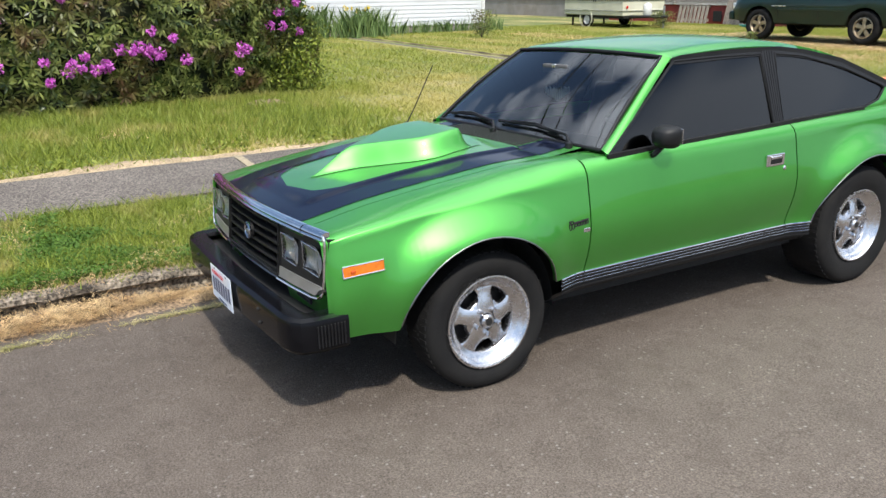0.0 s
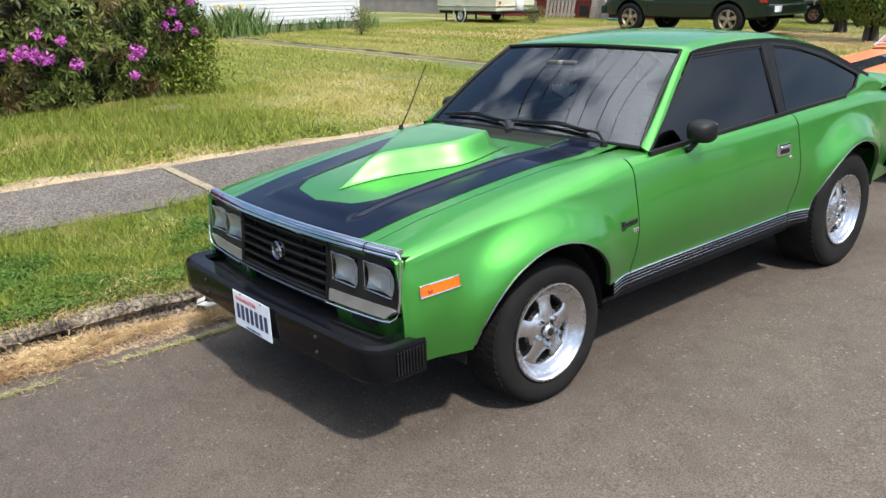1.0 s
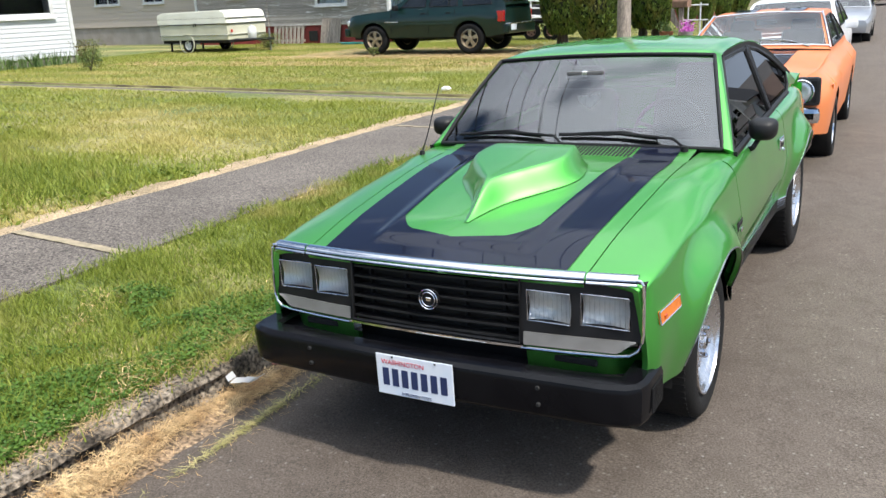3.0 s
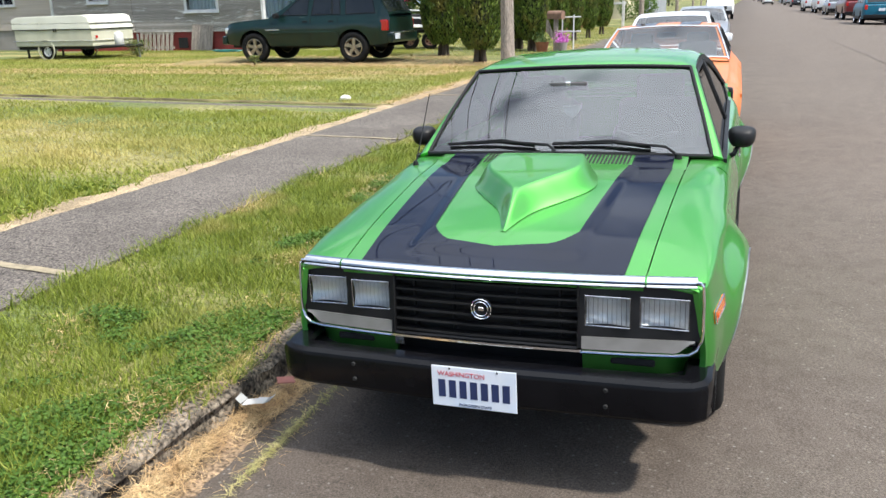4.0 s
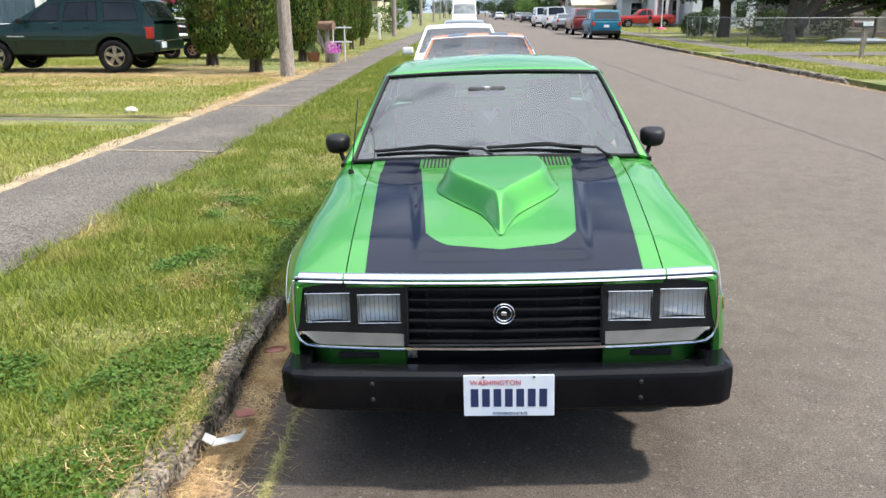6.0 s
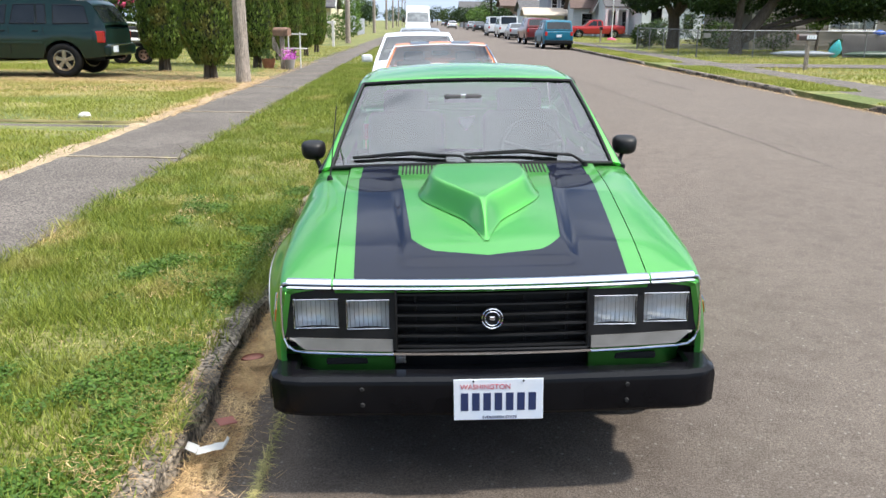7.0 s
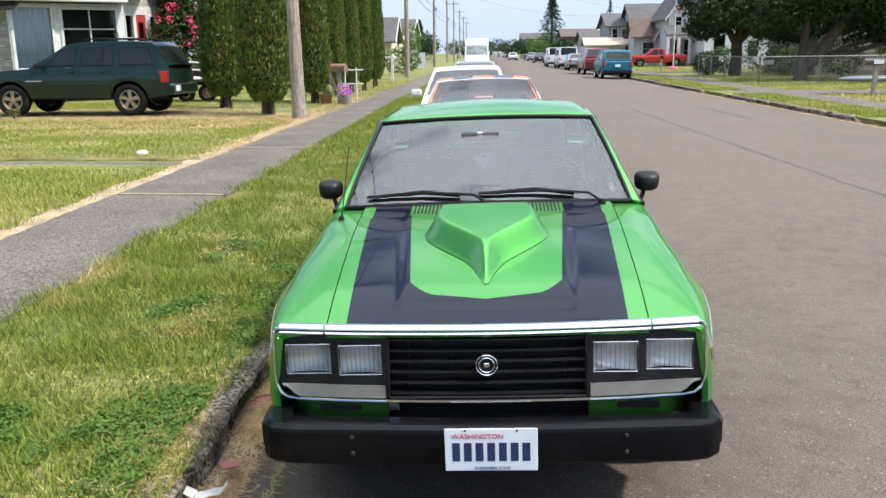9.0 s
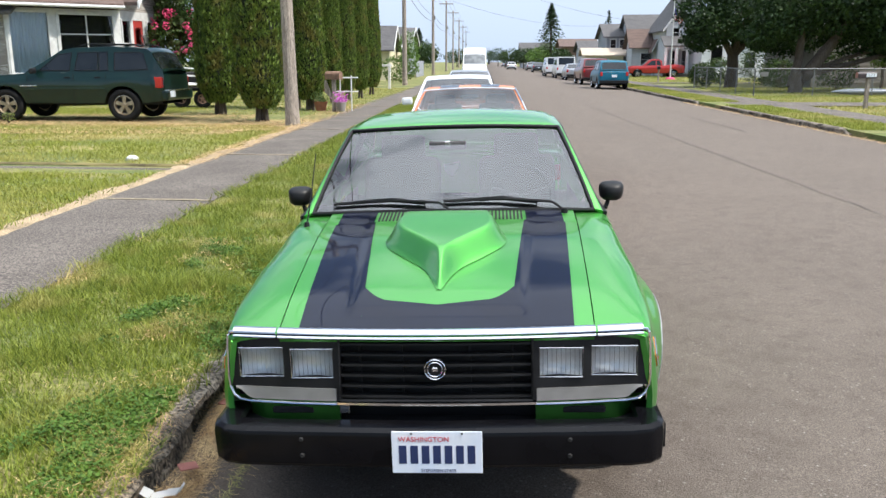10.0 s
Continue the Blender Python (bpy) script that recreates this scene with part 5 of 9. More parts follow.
# ---- other vehicles ----
def paint(name, c, metal=0.2, rough=0.3):
    return mat(name, c, tuple(v * 0.9 for v in c), scale=3, rough=rough, metal=metal, coat=0.45, coat_rough=0.05)


def simple_wheel(parent, x, y, r, w, s, rim_mat, spokes=5, rim=0.62):
    def turned(bm):
        if s < 0:
            bmesh.ops.scale(bm, vec=(-1, 1, 1), verts=bm.verts)
        return bm
    prof = [(r * rim, x - 0.02), (r * (rim + 0.05), x), (r * 0.9, x + 0.004), (r * 0.97, x - 0.015), (r, x - 0.04), (r, x - w + 0.03), (r * 0.9, x - w), (r * rim, x - w + 0.02)]
    wh = part("wheel", turned(lathe(prof, 32, "x")), RUBBER, parent, "black tyre", auto=45)
    wh.location = (0, y, r - 0.01)
    part("rim", turned(lathe([(r * rim, x - 0.012), (r * rim * 0.93, x - 0.01), (r * rim * 0.86, x - 0.05), (r * rim * 0.8, x - 0.09)], 32, "x")), rim_mat, wh)
    part("rim_back", turned(lathe([(0.0, x - 0.08), (r * rim * 0.86, x - 0.08)], 24, "x")), DARK, wh)
    for k in range(spokes):
        a = 2 * math.pi * k / spokes + 0.3
        u, t = Vector((0, math.cos(a), math.sin(a))), Vector((0, -math.sin(a), math.cos(a)))
        o = Vector((x - 0.035, 0, 0))
        q = [o + u * r * 0.10 - t * r * 0.09, o + u * r * 0.10 + t * r * 0.09, o + u * r * rim * 0.93 + t * r * 0.13, o + u * r * rim * 0.93 - t * r * 0.13]
        part("spoke", turned(prism(q, (-0.03, 0, 0))), rim_mat, wh)
    part("hub", turned(lathe([(0.0, x - 0.018), (r * 0.13, x - 0.02), (r * 0.17, x - 0.05)], 20, "x")), rim_mat, wh)
    return wh


def vehicle(m, label, W, body_mat, belt, roof, wheels, wheel_r, low=0.28, roof_w=0.80, windows=(), screens=(), rim_mat=None, glass=None,
            category="car", crown=0.02, top_fade=0.93, group="", lower_mat=None, lower_z=None, hollow=False):
    """Body lofted from a belt line and a roof line, both (y, z) from nose to tail; windows: outlines in (y, z) on the side;
    screens: (y0, y1, inset) spans of the roof line that are glass."""
    v = thing("car", m, label, category, group)
    y0, y1 = belt[0][0], belt[-1][0]

    def half(y):
        e = min(1.0, (y - y0) / 0.35 + 0.0), min(1.0, (y1 - y) / 0.30 + 0.0)
        return W * (0.88 + 0.12 * math.sin(max(0, min(e)) * math.pi / 2))

    def lower(y):
        z = low + 0.06 * (1 - min(1.0, min(y - y0, y1 - y) / 0.5))
        for wy in wheels:
            d, r = abs(y - wy), wheel_r * 1.17
            if d < r:
                z = max(z, wheel_r + math.sqrt(r * r - d * d))
        return z
    ys = set(steps(y0, y1, 44))
    for wy in wheels:
        r = wheel_r * 1.17
        ys |= {wy - r * math.cos(math.pi * k / 18) for k in range(19)} | {wy - r - 0.002, wy + r + 0.002}
    ys = sorted(y for y in ys if y0 <= y <= y1)
    sec = [0.0, 0.05, 0.15, 0.3, 0.5, 0.7, 0.85, 0.94, 1.0]

    def bodyside(y, q, s):
        lo, hi, h = lower(y), curve(belt, y), half(y)
        z = lo + (hi - lo) * q
        d = (z - low) / max(0.2, hi - low)
        x = h * (0.955 + 0.045 * math.sin(min(1, d * 1.5) * math.pi / 2)) - h * (1 - top_fade) * smooth01((d - 0.72) / 0.28)
        return (s * x, y, z)
    bm = bmesh.new()
    for s in (-1, 1):
        patch(lambda y, q: bodyside(y, q, s), ys, sec, bm)
    deck = lambda y, t: (t * half(y) * top_fade, y, curve(belt, y) + crown * (1 - t * t))
    for a, b in ((y0, roof[0][0] + 0.10), (roof[-1][0] - 0.12, y1)) if hollow else ((y0, y1),):
        patch(deck, steps(a, b, 14 if hollow else 30), steps(-1, 1, 8), bm)
    for y in (y0, y1):
        patch(lambda t, q: (t * abs(bodyside(y, q, 1)[0]), y + (-0.03 if y == y0 else 0.03) * math.sin(q * 3) * (1 - t * t), bodyside(y, q, 1)[2]), steps(-1, 1, 8), sec, bm)
    bmesh.ops.remove_doubles(bm, verts=bm.verts, dist=0.0008)
    part("body", bm, body_mat, v, auto=40)
    bm = bmesh.new()
    for s in (-1, 1):
        patch(lambda y, z: (s * W * 0.72, y, z), [y0 + 0.12, y1 - 0.12], [low - 0.05, 0.75], bm)
    patch(lambda y, x: (x, y, low - 0.04), [y0 + 0.1, y1 - 0.1], [-W * 0.72, W * 0.72], bm)
    part("underbody", bm, DARK, v, "dark underbody")

    def rx(y, z):
        b = curve(belt, y)
        zr = max(r[1] for r in roof)
        t = max(0.0, min(1.0, (z - b) / max(0.15, zr - b)))
        return half(y) * top_fade * (1 - t) + roof_w * W * t
    r0, r1 = roof[0][0], roof[-1][0]
    bm = bmesh.new()
    rs = sorted(set(steps(r0, r1, 40)) | {p[0] for p in roof})
    for s in (-1, 1):
        patch(lambda y, q: (lambda z: (s * rx(y, z), y, z))(curve(belt, y) - 0.01 + (lin(roof, y) - curve(belt, y) + 0.01) * q), rs, steps(0, 1, 6), bm)
    over = lambda y, t: (t * rx(y, lin(roof, y)), y, lin(roof, y) + 0.025 * (1 - t * t))
    if hollow:
        (f0, f1), (b0, b1) = screens[0][:2], screens[1][:2]
        for a, b in ((r0, f0), (f1, b0), (b1, r1)):
            patch(over, steps(a, b, 12), steps(-1, 1, 10), bm)
        for a, b, inset in screens:
            for s in (-1, 1):
                patch(lambda y, k: over(y, s * (1 - k * inset / rx(y, lin(roof, y)))), steps(a, b, 8), [0, 1], bm)
    else:
        patch(over, rs, steps(-1, 1, 10), bm)
    bmesh.ops.remove_doubles(bm, verts=bm.verts, dist=0.0008)
    part("cabin", bm, body_mat, v, auto=35)
    gm = glass or CARGLASSDARK
    for outline in windows:
        for s in (-1, 1):
            q = [(s * (rx(y, z) + 0.006), y, z) for y, z in outline]
            w = part("window", prism(q, (-s * 0.012, 0, 0)), gm, v, "dark side window")
            part("seal", tube(q + [q[0]], 0.012, 5), BLACKTRIM, w)
    for a, b, inset in screens:
        bm = bmesh.new()
        patch(lambda y, t: (t * (rx(y, lin(roof, y)) - inset), y - 0.004 if a < (r0 + r1) / 2 else y + 0.004, lin(roof, y) + 0.025 * (1 - t * t) + 0.006), steps(a, b, 8), steps(-1, 1, 10), bm)
        part("windscreen" if a < (r0 + r1) / 2 else "rear_window", bm, CARGLASS if hollow else SCREENGLASS if a < (r0 + r1) / 2 else gm, v, "glass with sky reflections", smooth=True)
    for wy in wheels:
        for s in (-1, 1):
            simple_wheel(v, W * 0.985, wy, wheel_r, 0.21, s, rim_mat or ALLOY)
    if lower_mat:
        for s in (-1, 1):
            bm = bmesh.new()
            patch(lambda y, z: (s * (W * 0.99 + 0.008), y, z), steps(wheels[0] + wheel_r * 1.2, wheels[1] - wheel_r * 1.2, 6), [low, lower_z], bm, thick=0.02)
            part("lower_cladding", bm, lower_mat, v)
    if hollow:
        part("cabin_floor", box((W * 1.4, r1 - r0 - 0.3, 0.04), (0, (r0 + r1) / 2, 0.55), 0.005, 1), INTERIOR, v, "dark cabin floor")
        part("dashboard", box((W * 1.45, 0.30, 0.16), (0, r0 + 0.30, curve(belt, r0) - 0.08), 0.05, 2), INTERIOR, v, "dark dashboard")
        for s in (-1, 1):
            seat = part("seat", box((0.46, 0.15, 0.52), (s * 0.34, r0 + 1.12, 0.88), 0.06, 2, rot=Matrix.Rotation(-0.2, 4, "X")), INTERIOR, v, "dark high-backed seat", smooth=True)
            part("headrest", box((0.27, 0.09, 0.16), (s * 0.34, r0 + 1.20, 1.17), 0.04, 2), INTERIOR, seat, smooth=True)
        part("mirror", box((0.22, 0.02, 0.06), (0, screens[0][1] + 0.05, lin(roof, screens[0][1]) - 0.07), 0.008, 1), INTERIOR, v, "rear-view mirror")
    return v


CARGLASSDARK = mat("vehicle_dark_glass", (0.010, 0.013, 0.015), (0.020, 0.023, 0.026), scale=2, rough=0.03, spec=0.4, coat=0.3, coat_rough=0.0)
SCREENGLASS = mat("vehicle_windscreen", (0.055, 0.062, 0.062), (0.12, 0.13, 0.13), scale=3, rough=0.04, spec=0.8, coat=0.6, coat_rough=0.0)
PAINT_ORANGE = mat("orange_paint", (0.62, 0.185, 0.055), (0.56, 0.165, 0.05), scale=3, rough=0.5, coat=0.25, coat_rough=0.1)
PAINT_WHITE = paint("white_vehicle_paint", (0.74, 0.75, 0.76), 0.0)
PAINT_SILVER = paint("silver_paint", (0.42, 0.43, 0.45), 0.6)
PAINT_PINE = mat("dark_green_paint", (0.004, 0.018, 0.015), (0.005, 0.022, 0.018), scale=3, rough=0.3, spec=0.3, coat=0.6, coat_rough=0.03)
PAINT_TEAL = mat("teal_paint", (0.004, 0.125, 0.20), (0.004, 0.11, 0.18), rough=0.4, spec=0.3, coat=0.15)
PAINT_MAROON = paint("maroon_paint", (0.17, 0.022, 0.024), 0.2)
PAINT_RED = paint("red_paint", (0.42, 0.025, 0.022), 0.0)
PAINT_CHARCOAL = paint("charcoal_paint", (0.05, 0.055, 0.065), 0.4)
PAINT_BLUE = paint("blue_grey_paint", (0.07, 0.11, 0.17), 0.3)


def blk(v, name, size, at, material, bevel=0.01, label="", rot=None):
    return part(name, box(size, at, bevel, 2, rot), material, v, label)


def build_orange_car():
    v = vehicle(pose(-0.05, 4.72, 0.0, 0, -1.3, 0.6), "orange compact car with twin black stripes, chrome bumper and trim", 0.87, PAINT_ORANGE,
                [(0, 0.84), (0.15, 0.87), (0.8, 0.91), (1.7, 0.955), (2.4, 0.96), (3.4, 0.96), (4.15, 0.92), (4.25, 0.85)],
                [(1.72, 0.97), (2.05, 1.16), (2.42, 1.325), (3.0, 1.345), (3.4, 1.325), (4.1, 0.97)], (0.93, 3.36), 0.31, low=0.30, roof_w=0.655, top_fade=0.84,
                windows=([(1.98, 0.99), (2.46, 1.27), (3.0, 1.29), (2.98, 0.995)], [(3.06, 0.995), (3.08, 1.29), (3.4, 1.26), (3.75, 1.01)]),
                screens=((1.78, 2.39, 0.03), (3.46, 4.02, 0.06)), rim_mat=CHROME, hollow=True)
    # dark grille recess, round lamps with black surrounds
    for s in (-1, 1):
        blk(v, "lamp_surround", (0.30, 0.10, 0.24), (s * 0.64, 0.0, 0.735), BLACKTRIM, 0.03, "black headlamp surround")
        bm = lathe([(0.0, -0.055), (0.05, -0.062), (0.085, -0.06), (0.092, -0.05), (0.095, -0.03)], 28, "y")
        o = part("headlamp", bm, REFLECTOR, v, "round chrome-ringed headlamp", smooth=True)
        o.location = (s * 0.64, 0.0, 0.735)
        bm = lathe([(0.090, -0.07), (0.098, -0.072), (0.106, -0.06), (0.106, -0.03)], 28, "y")
        o = part("headlamp_ring", bm, CHROME, v)
        o.location = (s * 0.64, 0.0, 0.735)
        blk(v, "side_marker", (0.012, 0.10, 0.045), (s * 0.862, 0.36, 0.74), AMBER, 0.004, "amber side marker")
        part("screen_trim", tube([(s * 0.725, 1.73, 0.985), (s * 0.645, 2.08, 1.185), (s * 0.573, 2.41, 1.335)], 0.010, 6), CHROME, v, "chrome windscreen trim")
        for k, (a, b) in enumerate(((0.02, 1.70),)):
            bm = bmesh.new()
            patch(lambda y, t: (s * (0.16 + 0.26 * t), y, curve([(0, 0.84), (0.15, 0.87), (0.8, 0.91), (1.7, 0.955)], y) + 0.02 * (1 - ((0.16 + 0.26 * t) / 0.77) ** 2) + 0.004), steps(a, b, 12), steps(0, 1, 4), bm)
            part("hood_stripe", bm, STRIPE, v, "black hood stripe")
            bm = bmesh.new()
            patch(lambda y, t: (s * (0.14 + 0.24 * t), y, lin([(2.42, 1.325), (3.0, 1.345), (3.4, 1.325)], y) + 0.029), steps(2.46, 3.35, 6), steps(0, 1, 3), bm)
            part("roof_stripe", bm, STRIPE, v, "black roof stripe")
    part("screen_header_trim", tube([(x, 2.40, 1.322 + 0.026 * (1 - (x / 0.573) ** 2)) for x in steps(-0.573, 0.573, 10)], 0.010, 6), CHROME, v, "chrome windscreen trim")
    part("screen_base_trim", tube([(x, 1.77, 1.006 + 0.025 * (1 - (x / 0.725) ** 2)) for x in steps(-0.725, 0.725, 10)], 0.012, 6), CHROME, v)
    blk(v, "grille", (0.92, 0.06, 0.20), (0, 0.0, 0.68), DARK, 0.02, "black grille")
    for k in range(4):
        blk(v, "grille_bar", (0.90, 0.02, 0.012), (0, -0.035, 0.61 + k * 0.045), BLACKTRIM, 0.003)
    blk(v, "front_bumper", (1.60, 0.13, 0.14), (0, -0.07, 0.535), CHROME, 0.045, "chrome front bumper")
    blk(v, "front_valance", (1.50, 0.08, 0.16), (0, 0.02, 0.39), PAINT_ORANGE, 0.03)
    for x0, xa in ((0.02, -0.5), (0.52, 0.0)):
        part("wiper", tube([(x0, 1.74, 1.005), (x0 - 0.2, 1.82, 1.062), (xa, 1.86, 1.082)], 0.008, 5), CHROME, v, "silver wiper")


def build_left_row():
    v = vehicle(pose(-0.40, 10.2, -0.06, 0, -1.3, 0.9), "white saloon car parked at the kerb", 0.84, PAINT_WHITE,
                [(0, 0.66), (0.3, 0.78), (1.3, 0.96), (2.2, 0.98), (3.6, 1.0), (4.4, 0.98), (4.6, 0.9)],
                [(1.30, 0.97), (1.7, 1.2), (2.15, 1.42), (2.8, 1.46), (3.4, 1.42), (4.2, 1.0)], (0.9, 3.6), 0.32, roof_w=0.72,
                windows=([(1.75, 1.02), (2.2, 1.37), (2.75, 1.40), (2.75, 1.03)], [(2.82, 1.03), (2.82, 1.40), (3.3, 1.36), (3.8, 1.06)]), screens=((1.36, 2.10, 0.05), (3.45, 4.1, 0.06)), hollow=True)
    for s in (-1, 1):
        blk(v, "door_mirror", (0.20, 0.10, 0.13), (s * 0.93, 1.75, 1.04), PAINT_WHITE, 0.04, "white door mirror")
    v = vehicle(pose(-0.52, 22.5, -0.03, 0, 0, 0.9), "silver-blue saloon car parked at the kerb", 0.86, PAINT_SILVER,
                [(0, 0.66), (0.3, 0.78), (1.3, 0.95), (3.6, 0.98), (4.3, 0.95), (4.45, 0.9)], [(1.30, 0.96), (2.1, 1.36), (2.8, 1.40), (3.3, 1.36), (4.1, 0.98)], (0.9, 3.5), 0.31, roof_w=0.72,
                windows=([(1.75, 1.0), (2.2, 1.32), (2.75, 1.34), (2.75, 1.0)], [(2.82, 1.0), (2.82, 1.34), (3.3, 1.3), (3.8, 1.03)]), screens=((1.36, 2.05, 0.05), (3.35, 4.0, 0.06)), hollow=True)
    v = vehicle(pose(-1.15, 62.5, 0.05, 0, 0, 0.9), "tall white delivery van parked at the kerb", 1.0, PAINT_WHITE,
                [(0, 0.95), (0.25, 1.10), (0.9, 1.30), (2, 1.35), (5.6, 1.35), (5.8, 1.3)], [(0.70, 1.30), (1.45, 2.15), (1.9, 2.58), (2.6, 2.68), (5.7, 2.66), (5.78, 2.2)], (1.0, 4.6), 0.34, low=0.35, roof_w=0.88,
                windows=([(1.3, 1.45), (1.75, 2.05), (2.2, 2.05), (2.2, 1.45)],), screens=((0.78, 1.45, 0.06),), category="van")
    for s in (-1, 1):
        blk(v, "headlamp", (0.28, 0.06, 0.2), (s * 0.72, -0.01, 0.86), REFLECTOR, 0.03, "clear headlamp")
        blk(v, "door_mirror", (0.16, 0.12, 0.32), (s * 1.12, 1.1, 1.55), BLACKTRIM, 0.04, "black door mirror")
    blk(v, "grille", (1.0, 0.05, 0.22), (0, -0.02, 0.82), DARK, 0.03, "dark grille")
    blk(v, "front_bumper", (1.8, 0.08, 0.26), (0, 0.0, 0.50), BLACKTRIM, 0.04, "grey plastic bumper")


BRONZERIM = mat("dulled_bronze_alloy", (0.50, 0.42, 0.32), (0.36, 0.29, 0.21), scale=14, rough=0.35, metal=0.9)


def build_green_suv():
    v = vehicle(pose(-13.65, 18.95, YARD + 0.03, 0, 0, -90) @ Matrix.Diagonal((1.08, 1.08, 1.04, 1)), "dark green four-door SUV with alloy wheels parked on the yard", 0.93, PAINT_PINE,
                [(0, 0.90), (0.12, 1.02), (0.5, 1.10), (1.35, 1.17), (1.6, 1.20), (3.3, 1.21), (4.7, 1.20), (4.86, 1.14)],
                [(1.42, 1.19), (1.9, 1.46), (2.32, 1.74), (2.6, 1.80), (3.6, 1.83), (4.45, 1.79), (4.56, 1.70), (4.84, 1.22)], (0.92, 3.86), 0.40, low=0.44, roof_w=0.76,
                windows=([(1.80, 1.25), (2.26, 1.64), (2.60, 1.685), (2.56, 1.25)], [(2.68, 1.25), (2.76, 1.69), (3.24, 1.70), (3.26, 1.25)], [(3.30, 1.25), (3.28, 1.70), (3.48, 1.70), (3.52, 1.25)], [(3.68, 1.25), (3.66, 1.69), (4.30, 1.69), (4.38, 1.66), (4.50, 1.27)]),
                screens=((1.50, 2.30, 0.06), (4.575, 4.81, 0.06)), rim_mat=BRONZERIM, category="suv")
    for s in (-1, 1):
        blk(v, "door_mirror", (0.22, 0.10, 0.14), (s * 1.02, 1.72, 1.24), BLACKTRIM, 0.04, "black door mirror")
        for y in (2.5, 3.26):
            blk(v, "door_handle", (0.02, 0.14, 0.035), (s * 0.915, y, 1.08), BLACKTRIM, 0.008, "dark door handle")
        for y in (1.50, 2.66, 3.46):
            blk(v, "door_gap", (0.008, 0.010, 0.62), (s * 0.923, y, 0.86), DARK, 0.001)
        blk(v, "side_moulding", (0.02, 2.0, 0.05), (s * 0.93, 2.4, 0.80), PAINT_PINE, 0.006)
        blk(v, "tail_lamp", (0.12, 0.20, 0.28), (s * 0.845, 4.745, 0.95), REDLENS, 0.03, "red tail lamp")
        blk(v, "headlamp", (0.28, 0.10, 0.15), (s * 0.72, 0.06, 0.86), REFLECTOR, 0.03, "clear headlamp")
        part("roof_rail", tube([(s * 0.62, 2.75, 1.86), (s * 0.62, 3.0, 1.90), (s * 0.62, 4.1, 1.89), (s * 0.62, 4.3, 1.83)], 0.018, 6), BLACKTRIM, v, "black roof rail")
        blk(v, "script_badge", (0.008, 0.42, 0.028), (s * 0.932, 1.52, 0.87), ALLOY, 0.003, "small bright script badge")
    for y in (3.05, 3.85):
        part("rack_bar", tube([(-0.62, y, 1.89), (0.62, y, 1.89)], 0.02, 6), BLACKTRIM, v, "roof rack bar")
        part("rack_cradle", tube([(-0.58, y - 0.02, 1.90), (-0.60, y - 0.10, 2.08), (-0.56, y - 0.03, 2.16), (-0.50, y + 0.05, 2.04), (-0.48, y + 0.08, 1.92)], 0.014, 6), BLACKTRIM, v, "black kayak cradle")
    blk(v, "rear_bumper", (1.74, 0.16, 0.25), (0, 4.88, 0.62), PAINT_PINE, 0.05, "dark green rear bumper")
    blk(v, "bumper_step", (1.6, 0.14, 0.03), (0, 4.90, 0.755), ALLOY, 0.01, "scuffed bumper step")
    blk(v, "front_bumper", (1.74, 0.16, 0.24), (0, -0.02, 0.60), PAINT_PINE, 0.05, "dark green front bumper")
    blk(v, "number_plate", (0.31, 0.02, 0.15), (0.55, 4.965, 0.66), PLATEWHITE, 0.004, "small white plate")


